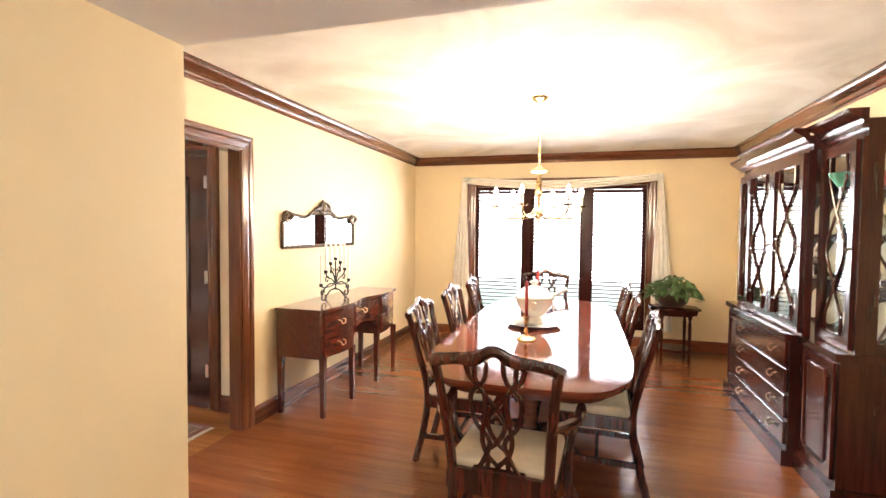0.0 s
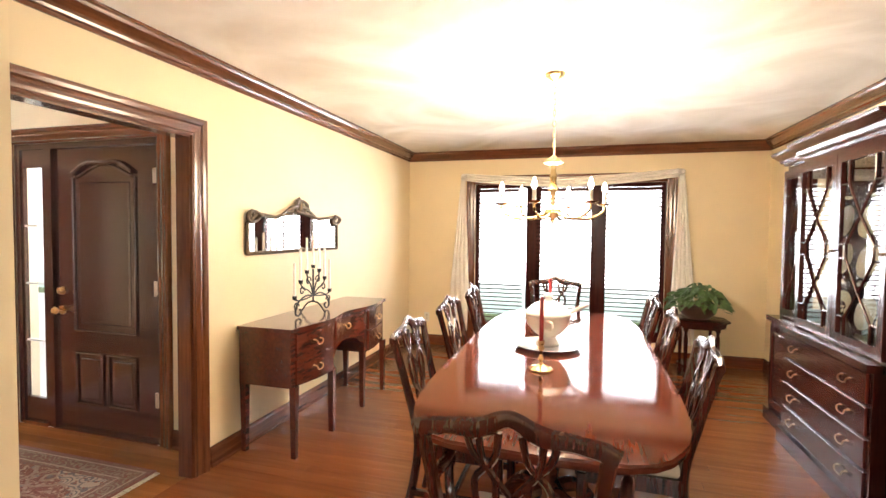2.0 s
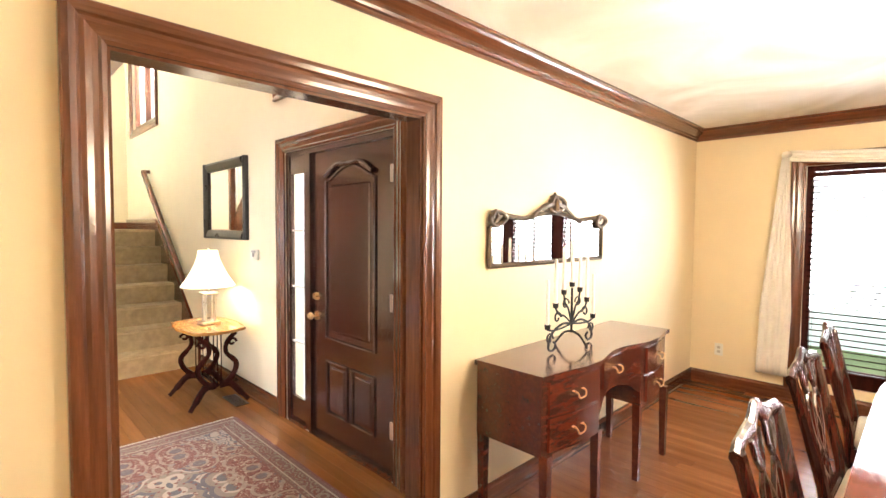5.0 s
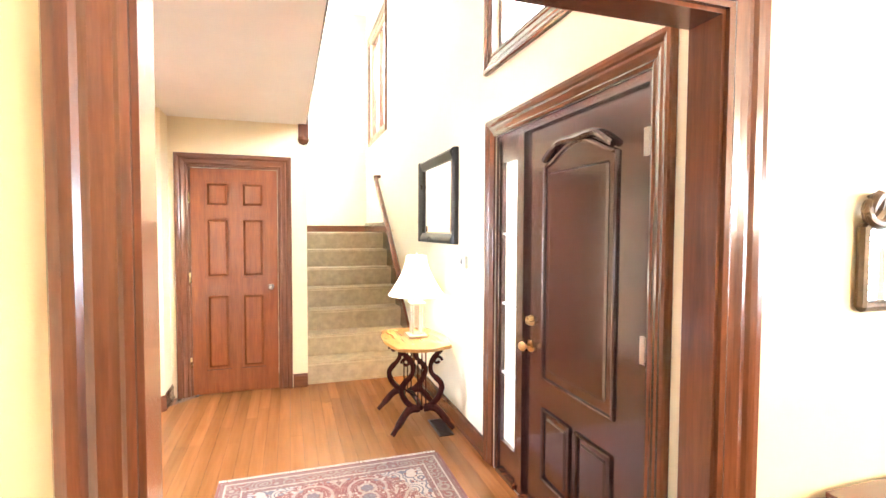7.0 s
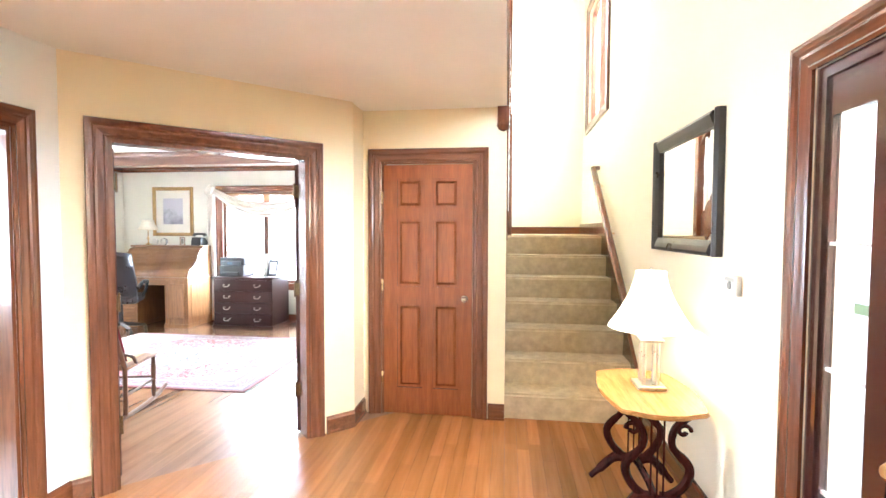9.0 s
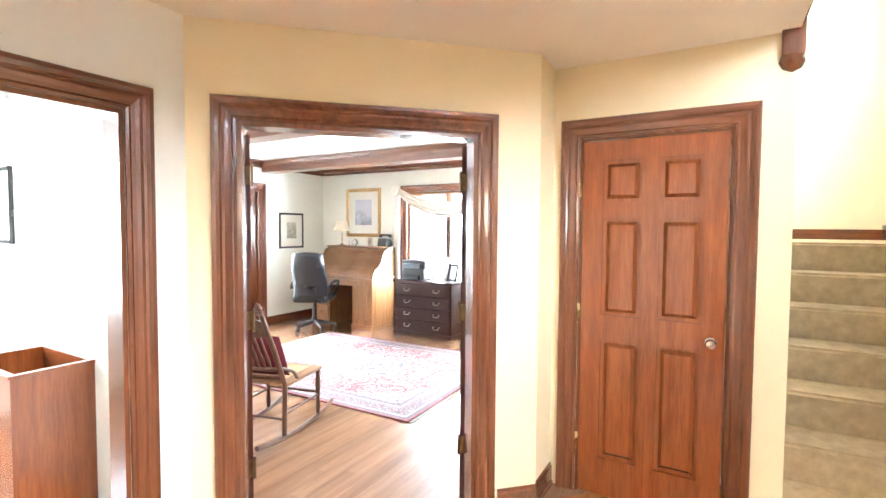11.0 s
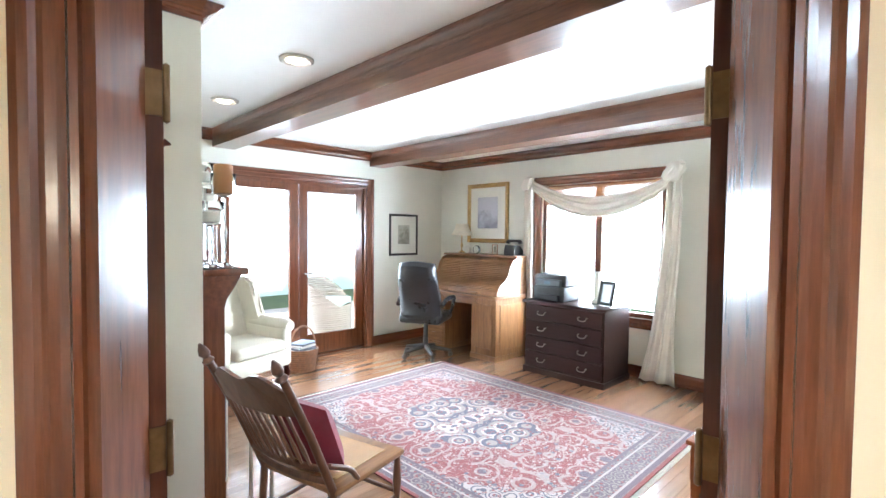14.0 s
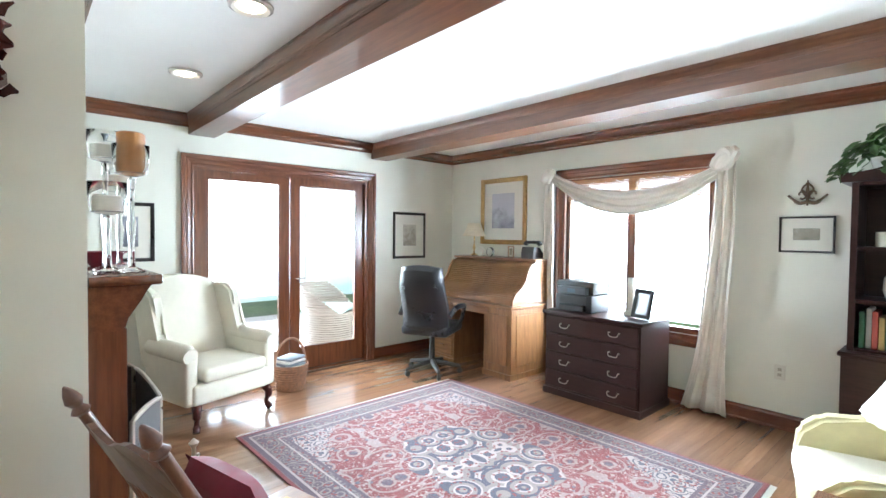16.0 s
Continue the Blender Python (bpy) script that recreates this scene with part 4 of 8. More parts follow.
def dining_chair(arms=False):
    """Back stands at y = 0, the chair faces +y."""
    W = 0.245 if arms else 0.225
    ch = thing("armchair" if arms else "dining_chair", ("carved mahogany dining armchair with cream padded seat" if arms else "carved mahogany dining chair with cream padded seat"), "chair", group="dining chairs")
    lean = lambda z: -0.1 * max(0, z - 0.45) / 0.5
    for s in (-1, 1):
        part("back_leg", tube(curve_pts([(s * (W - 0.05), -0.06, 0), (s * (W - 0.05), 0.0, 0.25), (s * (W - 0.045), 0.015, 0.46), (s * (W - 0.03), lean(0.7) + 0.01, 0.7), (s * (W - 0.01), lean(0.88), 0.885), (s * W, lean(0.93), 0.93)], 4), [0.022] * 12 + [0.02] * 9, 8), M["chairwood"], ch)
        part("front_leg", soft_box(s * (W + 0.0) - 0.022, s * (W + 0.0) + 0.022, 0.40, 0.444, 0, 0.42, 0.005, 1), M["chairwood"], ch, smooth=False)
        part("side_rail", boxes((s * (W - 0.03) - 0.012, s * (W - 0.03) + 0.012, 0.02, 0.41, 0.36, 0.43)), M["chairwood"], ch, smooth=False)
        part("side_stretcher", boxes((s * (W - 0.03) - 0.01, s * (W - 0.03) + 0.01, -0.01, 0.41, 0.16, 0.19)), M["chairwood"], ch, smooth=False)
        if arms:
            part("arm", tube(curve_pts([(s * (W - 0.03), lean(0.68), 0.69), (s * (W + 0.04), 0.12, 0.67), (s * (W + 0.05), 0.27, 0.655), (s * (W + 0.055), 0.33, 0.66), (s * (W + 0.06), 0.355, 0.635), (s * (W + 0.055), 0.335, 0.61)], 5), 0.02, 8), M["chairwood"], ch)
            part("arm_support", tube(curve_pts([(s * (W + 0.045), 0.29, 0.645), (s * (W + 0.02), 0.24, 0.55), (s * (W + 0.0), 0.31, 0.42)], 5), 0.017, 8), M["chairwood"], ch)
    part("front_rail", boxes((-W + 0.02, W - 0.02, 0.405, 0.43, 0.36, 0.43)), M["chairwood"], ch, smooth=False)
    part("back_rail", boxes((-W + 0.06, W - 0.06, -0.005, 0.022, 0.36, 0.46)), M["chairwood"], ch, smooth=False)
    part("stretcher", boxes((-W + 0.04, W - 0.04, 0.19, 0.21, 0.165, 0.19)), M["chairwood"], ch, smooth=False)
    bm = soft_box(-W + 0.02, W - 0.02, 0.03, 0.435, 0.43, 0.485, 0.02, 3)
    part("seat", bm, M["seatcloth"], ch, "cream patterned cloth seat")
    # crest rail: serpentine with curled ears
    pts = []
    for i in range(33):
        u = -1 + i / 16
        z = 0.945 + 0.025 * math.cos(u * math.pi) * (1 - abs(u) ** 3) + 0.015 * math.cos(u * 3 * math.pi) * (1 - abs(u)) - 0.03 * max(0, abs(u) - 0.86) / 0.14
        pts.append((u * (W + 0.012), lean(z) - 0.004, z))
    part("crest_rail", tube(pts, [0.03 - 0.006 * abs(math.sin(i / 32 * 3 * math.pi)) for i in range(33)], 8, flat=0.55), M["chairwood"], ch)
    # pierced splat of interlaced straps
    sp = []
    y = lambda z: lean(z) + 0.004
    for s in (-1, 1):
        for path in ([(0.03, 0.94), (0.045, 0.86), (0.1, 0.79), (0.085, 0.68), (0.03, 0.6), (0.065, 0.5), (0.095, 0.46)],
                     [(0.085, 0.93), (0.07, 0.84), (0.01, 0.76), (-0.035, 0.68), (0.0, 0.6), (0.045, 0.55), (0.0, 0.49), (0.01, 0.46)],
                     [(0.12, 0.93), (0.1, 0.87), (0.045, 0.8), (0.05, 0.7), (0.06, 0.6), (0.04, 0.52), (0.05, 0.46)]):
            sp.append([(s * x, y(z), z) for x, z in path])
    bm = bmesh.new()
    for p in sp:
        tube(curve_pts(p, 4), 0.0105, 6, bm, flat=0.7)
    part("splat", bm, M["chairwood"], ch, "pierced interlaced splat")
    part("shoe", soft_box(-0.11, 0.11, -0.01, 0.025, 0.45, 0.475, 0.006, 1), M["chairwood"], ch, smooth=False)
    return ch


side = dining_chair()
spots = [(-0.92, 2.94, -90), (-0.94, 3.79, -90), (-0.95, 4.58, -90), (0.30, 2.92, 90), (0.29, 3.73, 90), (0.28, 4.42, 90)]
side.matrix_basis = pose(spots[0][0], spots[0][1], 0, 0, 0, spots[0][2])
for x, y, r in spots[1:]:
    copy_thing(side, pose(x, y, 0, 0, 0, r + (2 if y > 4 else -2)))
arm = dining_chair(True)
arm.matrix_basis = pose(-0.31, 1.87, 0, 0, 0, -3)
copy_thing(arm, pose(-0.40, 5.42, 0, 0, 0, 180))


def dining_table():
    tb = thing("dining_table", "long polished mahogany dining table with rounded ends", "table", Matrix.Translation((-0.28, 3.55, 0)))
    hw, hl = 0.56, 1.45
    pts = []
    for k in range(40):
        a = 2 * math.pi * k / 40
        c, s = math.cos(a), math.sin(a)
        e = 0.36
        pts.append((hw * math.copysign(abs(c) ** e, c), (hl - 0.22) * math.copysign(abs(s) ** e, s) + 0.22 * s * (1 - 0.35 * abs(c) ** 2)))
    bm = outline(pts, 0.715, 0.745)
    top = [e for e in bm.edges if abs(e.verts[0].co.z - e.verts[1].co.z) < 1e-5]
    bmesh.ops.bevel(bm, geom=top, offset=0.009, segments=3, affect="EDGES")
    part("tabletop", bm, M["tabletop"], tb, "mirror-polished red-brown top")
    part("apron", outline([(x * 0.88, y * 0.92) for x, y in pts], 0.655, 0.714), M["mahog"], tb)
    for s in (-1, 1):
        part("pedestal", lathe([(0.05, 0.16), (0.09, 0.2), (0.075, 0.26), (0.045, 0.32), (0.06, 0.42), (0.085, 0.52), (0.07, 0.6), (0.11, 0.655)], 20), M["mahog"], tb, m=pose(0, s * 0.75, 0))
        for q in range(4):
            a = math.radians(45 + 90 * q)
            part("leg", tube(curve_pts([(0.03 * math.cos(a), s * 0.75 + 0.03 * math.sin(a), 0.27), (0.18 * math.cos(a), s * 0.75 + 0.18 * math.sin(a), 0.24), (0.32 * math.cos(a), s * 0.75 + 0.32 * math.sin(a), 0.1), (0.4 * math.cos(a), s * 0.75 + 0.4 * math.sin(a), 0.025)], 5), [0.035] * 5 + [0.03] * 5 + [0.024] * 6, 8), M["mahog"], tb)


dining_table()

# tureen on its dish
pl = thing("serving_dish", "oval white china dish under the tureen", "dish", pose(-0.34, 3.55, 0.746))
bm = lathe([(0, 0.012), (0.13, 0.012), (0.19, 0.022), (0.2, 0.024), (0.19, 0.016), (0.12, 0.0), (0, 0)], 40)
part("dish", bm, M["china"], pl)
tu = thing("soup_tureen", "white china soup tureen with lid and ladle", "tureen", pose(-0.34, 3.56, 0.76))
part("bowl", lathe([(0, 0), (0.07, 0), (0.075, 0.012), (0.055, 0.03), (0.05, 0.055), (0.09, 0.085), (0.125, 0.13), (0.135, 0.175), (0.145, 0.19), (0.13, 0.19), (0.12, 0.17), (0, 0.1)], 32), M["china"], tu)
part("lid", lathe([(0.142, 0.192), (0.142, 0.2), (0.12, 0.225), (0.085, 0.255), (0.04, 0.275), (0.022, 0.28), (0.02, 0.29), (0.032, 0.302), (0.026, 0.318), (0, 0.322)], 32), M["china"], tu)
part("ladle", tube(curve_pts([(0.05, 0, 0.16), (0.13, 0, 0.205), (0.2, 0.0, 0.245), (0.235, 0, 0.262)], 5), [0.012] * 8 + [0.014] * 8, 8), M["china"], tu)
for s in (-1, 1):
    part("handle", tube(curve_pts([(0.0, s * 0.125, 0.12), (0.03, s * 0.165, 0.13), (0.03, s * 0.165, 0.165), (0.0, s * 0.132, 0.17)], 5), 0.009, 8), M["china"], tu)


def candlestick(x, y):
    c = thing("candlestick", "brass candlestick holding a red taper candle", "candlestick", pose(x, y, 0.746))
    part("base", lathe([(0, 0), (0.062, 0), (0.064, 0.008), (0.05, 0.016), (0.03, 0.022), (0.012, 0.03), (0, 0.03)], 8), M["brass"], c)
    part("stem", lathe([(0.012, 0.028), (0.008, 0.04), (0.016, 0.055), (0.009, 0.07), (0.009, 0.1), (0.018, 0.112), (0.012, 0.122), (0.017, 0.14), (0.017, 0.15), (0, 0.15)], 16), M["brass"], c)
    part("candle", lathe([(0.0105, 0.148), (0.0105, 0.36), (0.006, 0.375), (0, 0.378)], 12), M["redwax"], c, "red taper candle")


candlestick(-0.34, 3.06)
candlestick(-0.36, 4.05)

# chandelier
cl = thing("chandelier", "brass six-arm chandelier with lit candle bulbs", "chandelier", pose(-0.33, 3.66, 0))
part("canopy", lathe([(0, 2.438), (0.065, 2.438), (0.06, 2.42), (0.025, 2.4), (0.008, 2.385), (0, 2.385)], 24), M["brass"], cl)
bm = bmesh.new()
for i in range(13):
    z = 2.38 - i * 0.034
    ring = [(0.009 * math.cos(a) * (1 if i % 2 else 0), 0.009 * math.cos(a) * (0 if i % 2 else 1), z - 0.012 + 0.02 * math.sin(a)) for a in [k * math.pi / 4 for k in range(9)]]
    tube(ring, 0.003, 5, bm)
part("chain", bm, M["brass"], cl)
part("cord", tube([(0.004, 0.004, 2.39), (0.004, 0.004, 1.93)], 0.0025, 5), M["wax"], cl)
part("column", lathe([(0, 1.94), (0.012, 1.93), (0.055, 1.895), (0.06, 1.885), (0.02, 1.872), (0.014, 1.84), (0.024, 1.81), (0.018, 1.77), (0.03, 1.72), (0.014, 1.69), (0.014, 1.62), (0.05, 1.595), (0.055, 1.575), (0.035, 1.55), (0.012, 1.535), (0.017, 1.522), (0, 1.505)], 20), M["brass"], cl)
for k in range(6):
    a = 2 * math.pi * k / 6 + 0.25
    d = Vector((math.cos(a), math.sin(a), 0))
    arm_ = part("arm", tube(curve_pts([d * 0.03 + Vector((0, 0, 1.58)), d * 0.12 + Vector((0, 0, 1.545)), d * 0.23 + Vector((0, 0, 1.54)), d * 0.31 + Vector((0, 0, 1.58)), d * 0.32 + Vector((0, 0, 1.62))], 5), 0.008, 8), M["brass"], cl)
    part("drip_pan", lathe([(0, 1.615), (0.035, 1.622), (0.042, 1.632), (0.03, 1.628), (0.012, 1.63), (0, 1.63)], 16), M["brass"], cl, m=Matrix.Translation(d * 0.32))
    part("candle_sleeve", lathe([(0.011, 1.628), (0.011, 1.7), (0, 1.7)], 12), M["wax"], cl, m=Matrix.Translation(d * 0.32))
    part("bulb", lathe([(0.006, 1.7), (0.014, 1.715), (0.016, 1.73), (0.009, 1.755), (0, 1.772)], 12), M["bulb"], cl, "glowing flame bulb", m=Matrix.Translation(d * 0.32))


def bail(w=0.07):
    """A swinging drawer pull seen from the front: local x across, y out towards -y."""
    bm = tube(curve_pts([(-w / 2, 0, 0), (-w / 2, -0.02, -0.004), (-w * 0.38, -0.024, -0.026), (0, -0.024, -0.03), (w * 0.38, -0.024, -0.026), (w / 2, -0.02, -0.004), (w / 2, 0, 0)], 4), 0.0038, 6)
    for s in (-1, 1):
        lathe([(0.012, 0), (0.011, 0.004), (0, 0.006)], 10, bm, (s * w / 2, 0, 0))
    return bm


def sideboard():
    """Front faces local -y, length along x."""
    sb = thing("sideboard", "mahogany serpentine sideboard on tall square legs", "sideboard", pose(-2.285, 3.88, 0, 0, 0, 90))
    L, D = 0.74, 0.42

    def front(x):
        return -D + 0.0 - 0.03 * math.cos(x / L * math.pi * 2) * -1 * (0.8 if abs(x) > 0.3 else 1)
    xs_ = [-L + 2 * L * i / 40 for i in range(41)]
    pts = [(x, front(x) - 0.02) for x in xs_] + [(L, -0.012), (-L, -0.012)]
    bm = outline(pts, 0.805, 0.83)
    part("top", bm, M["mahog"], sb, "polished mahogany top")
    for a, b in ((-L + 0.02, -0.25), (0.25, L - 0.02)):
        seg = [a + (b - a) * i / 10 for i in range(11)]
        part("body", outline([(x, front(x)) for x in seg] + [(b, -0.014), (a, -0.014)], 0.45, 0.804), M["mahog"], sb)
        for z0_, z1_ in ((0.465, 0.62), (0.635, 0.79)):
            dr = part("drawer", outline([(x, front(x) - 0.012) for x in seg[1:-1]] + [(x, front(x) + 0.01) for x in seg[1:-1]][::-1], z0_, z1_), M["mahog"], sb)
            mid = (a + b) / 2
            part("handle", bail(), M["brass"], dr, "brass bail handle", pose(mid, front(mid) - 0.014, (z0_ + z1_) / 2 + 0.01))
    seg = [-0.25 + 0.5 * i / 12 for i in range(13)]
    part("centre_body", outline([(x, front(x)) for x in seg] + [(0.25, -0.014), (-0.25, -0.014)], 0.64, 0.804), M["mahog"], sb)
    dr = part("drawer", outline([(x, front(x) - 0.012) for x in seg[1:-1]] + [(x, front(x) + 0.01) for x in seg[1:-1]][::-1], 0.655, 0.79), M["mahog"], sb)
    part("handle", bail(), M["brass"], dr, "brass bail handle", pose(0, front(0) - 0.014, 0.73))
    # arched apron
    bm = bmesh.new()
    lo = [(x, 0.58 - 0.0 + 0.06 * (1 - (x / 0.25) ** 2) - 0.03) for x in seg]
    f = []
    for yy in (0.002, 0.02):
        f.append(([bm.verts.new((x, front(x) + yy, 0.642)) for x in seg], [bm.verts.new((x, front(x) + yy, z - 0.02 * (abs(x) > 0.2))) for x, z in lo]))
    for i in range(12):
        for t, b2 in f:
            bm.faces.new((t[i], t[i + 1], b2[i + 1], b2[i]))
        bm.faces.new((f[0][1][i], f[0][1][i + 1], f[1][1][i + 1], f[1][1][i]))
    part("apron", bm, M["mahog"], sb)
    for x, yy in ((-L + 0.045, -D + 0.01), (L - 0.045, -D + 0.01), (-0.25, -D - 0.005), (0.25, -D - 0.005), (-L + 0.045, -0.04), (L - 0.045, -0.04)):
        bm = bmesh.new()
        v, _ = box(bm, x - 0.022, x + 0.022, yy - 0.018, yy + 0.026, 0, 0.46)
        for q in v[:4]:
            q.co.x = x + (q.co.x - x) * 0.75
            q.co.y = yy + (q.co.y - yy) * 0.75
        part("leg", bm, M["mahog"], sb, smooth=False)


sideboard()

# wrought-iron candelabrum: seven cups on scrolls
cb = thing("candelabrum", "black wrought-iron scroll candelabrum with white tapers", "candelabra", pose(-2.07, 3.72, 0.832, 0, 0, 90))
cups = [(-0.24, 0.13), (-0.165, 0.235), (-0.085, 0.3), (0, 0.335), (0.085, 0.3), (0.165, 0.235), (0.24, 0.13)]
part("stem", tube([(0, 0, 0.08), (0, 0, 0.33)], 0.007, 8), M["iron"], cb)
for x, z in cups:
    if x:
        s = math.copysign(1, x)
        part("branch", tube(curve_pts([(0, 0, 0.13), (x * 0.45, 0, z * 0.6 + 0.04), (x * 0.8, 0, z * 0.75 + 0.02), (x, 0, z)], 5), 0.0055, 6), M["iron"], cb)
        part("scroll", tube([(x - s * 0.02 - s * 0.035 * math.cos(a) * (1 - a / 9), 0, z - 0.055 + 0.035 * math.sin(a) * (1 - a / 9)) for a in [k * 0.45 for k in range(15)]], 0.005, 6), M["iron"], cb)
    part("cup", lathe([(0, z), (0.014, z), (0.016, z + 0.026), (0.012, z + 0.026), (0, z + 0.01)], 12), M["iron"], cb, m=pose(x, 0, 0))
    part("candle", lathe([(0.01, z + 0.012), (0.009, z + 0.25), (0.004, z + 0.262), (0, z + 0.264)], 12), M["wax"], cb, "tall white taper candle", m=pose(x, 0, 0))
for s in (-1, 1):
    part("foot", tube(curve_pts([(0, 0, 0.13), (s * 0.1, 0, 0.14), (s * 0.2, 0, 0.1), (s * 0.23, 0, 0.03), (s * 0.19, 0, 0.01), (s * 0.16, 0, 0.035), (s * 0.18, 0, 0.055)], 6), 0.0065, 6), M["iron"], cb)
    part("foot", tube(curve_pts([(0, 0, 0.09), (0, s * 0.05, 0.07), (0, s * 0.1, 0.008)], 5), 0.0065, 6), M["iron"], cb)

# gilt three-part wall mirror
mr = thing("wall_mirror", "wide three-part mirror in a carved bronzed frame", "mirror", pose(-2.298, 3.86, 1.29, 0, 0, 90))
prof = [(-0.6, 0), (0.6, 0), (0.6, 0.2), (0.5, 0.27), (0.3, 0.25), (0.15, 0.28), (0, 0.3), (-0.15, 0.28), (-0.3, 0.25), (-0.5, 0.27), (-0.6, 0.2)]
bm = outline([(x * 0.985, z * 0.97 + 0.004) for x, z in prof], 0.006, 0.012)
part("mirror_glass", bm, M["mirror"], mr, "bright mirror glass", pose(0, 0, 0, 90))
part("backing", outline(prof, 0, 0.005), M["black"], mr, m=pose(0, 0, 0, 90))
part("frame", tube([(x, -0.014, z) for x, z in prof + prof[:1]], 0.014, 8), M["carved"], mr)
for x in (-0.2, 0.2):
    part("divider", boxes((x - 0.005, x + 0.005, -0.017, -0.012, 0.01, 0.25)), M["carved"], mr, smooth=False)
rnd = random.Random(4)
for x, z, sc_ in ((0, 0.33, 1.0), (-0.56, 0.24, 0.75), (0.56, 0.24, 0.75)):
    for k in range(10):
        a = k * 0.7
        leafy = tube([(x + sc_ * (0.02 + 0.011 * k) * math.cos(a + q * 0.5), -0.02 - 0.004 * (k % 3), z + sc_ * (0.05 * math.sin(a + q * 0.5) + 0.012)) for q in range(5)], [0.004, 0.012, 0.014, 0.011, 0.004], 6)
        part("carved_leaf", leafy, M["carved"], mr)
    if x == 0:
        part("carved_bud", tube([(0, -0.02, z - 0.02), (0.0, -0.028, z + 0.03), (0, -0.02, z + 0.085)], [0.03, 0.024, 0.006], 8), M["carved"], mr)
        for s in (-1, 1):
            part("carved_spray", tube(curve_pts([(0, -0.018, z + 0.02), (s * 0.12, -0.02, z - 0.01), (s * 0.22, -0.018, z - 0.055)], 5), [0.02] * 6 + [0.012] * 5, 6), M["carved"], mr)

# wall outlets
def outlet(m):
    o = thing("wall_outlet", "ivory plastic wall outlet plate", "outlet", m)
    part("plate", soft_box(-0.036, 0.036, -0.007, 0, -0.058, 0.058, 0.003, 1), M["paper"], o)
    for z in (-0.02, 0.02):
        part("socket", boxes((-0.013, 0.013, -0.009, -0.0072, z - 0.012, z + 0.012)), plain("socket beige", (0.45, 0.42, 0.34), 0.5), o, smooth=False)


outlet(pose(-2.05, DY1 - 0.001, 0.35))
outlet(pose(OX + 0.001, -0.58, 0.44, 0, 0, 90))

# corner plant stand and plant
sd = thing("plant_stand", "dark wood drum-edged stand on slim turned legs", "side table", pose(1.0, 5.9, 0))
part("top", lathe([(0, 0.6), (0.27, 0.6), (0.285, 0.59), (0.28, 0.575), (0.25, 0.57), (0.24, 0.52), (0, 0.52)], 8), M["darkmahog"], sd, m=pose(0, 0, 0, 0, 0, 22))
for k in range(4):
    a = math.pi / 4 + k * math.pi / 2
    part("leg", lathe([(0.014, 0), (0.018, 0.03), (0.01, 0.06), (0.016, 0.2), (0.02, 0.4), (0.012, 0.47), (0.024, 0.5), (0.024, 0.52), (0, 0.52)], 12), M["darkmahog"], sd, m=pose(0.2 * math.cos(a), 0.2 * math.sin(a), 0))
part("shelf", lathe([(0, 0.12), (0.2, 0.12), (0.2, 0.14), (0, 0.14)], 8), M["darkmahog"], sd)


def leaf_clump(seed, n, spread, height, size, droop=0.5):
    r = random.Random(seed)
    bm = bmesh.new()
    for _ in range(n):
        a, q = r.uniform(0, 2 * math.pi), r.random() ** 0.6
        base = Vector((math.cos(a) * spread * q, math.sin(a) * spread * q, height * (1 - droop * q * q) * r.uniform(0.55, 1.05)))
        m = Matrix.Translation(base) @ Euler((r.uniform(-0.7, 0.7), r.uniform(0.1, 0.9), a + r.uniform(-0.6, 0.6))).to_matrix().to_4x4()
        s = size * r.uniform(0.6, 1.25)
        pts = [(-0.5, 0, 0), (-0.2, 0.3, 0.05), (0.2, 0.26, 0.04), (0.6, 0, -0.08), (0.2, -0.26, 0.04), (-0.2, -0.3, 0.05)]
        v = [bm.verts.new(m @ (Vector(p) * s)) for p in pts]
        mid = [bm.verts.new(m @ (Vector(p) * s)) for p in ((-0.1, 0, -0.03), (0.25, 0, -0.04))]
        for f in ((v[0], mid[0], v[1]), (v[1], mid[0], mid[1], v[2]), (v[2], mid[1], v[3]), (v[3], mid[1], v[4]), (v[4], mid[1], mid[0], v[5]), (v[5], mid[0], v[0])):
            bm.faces.new(f)
    return bm


M["pot"] = plain("dark bronze pot", (0.06, 0.035, 0.025), 0.4, 0.2)
pp = thing("potted_plant", "leafy green houseplant in a dark bowl", "plant", pose(0.98, 5.87, 0.602))
part("pot", lathe([(0, 0), (0.1, 0), (0.15, 0.05), (0.18, 0.12), (0.175, 0.15), (0.16, 0.15), (0.15, 0.1), (0, 0.1)], 24), M["pot"], pp)
part("foliage", leaf_clump(3, 260, 0.3, 0.34, 0.085), M["leafy"], pp, smooth=False)


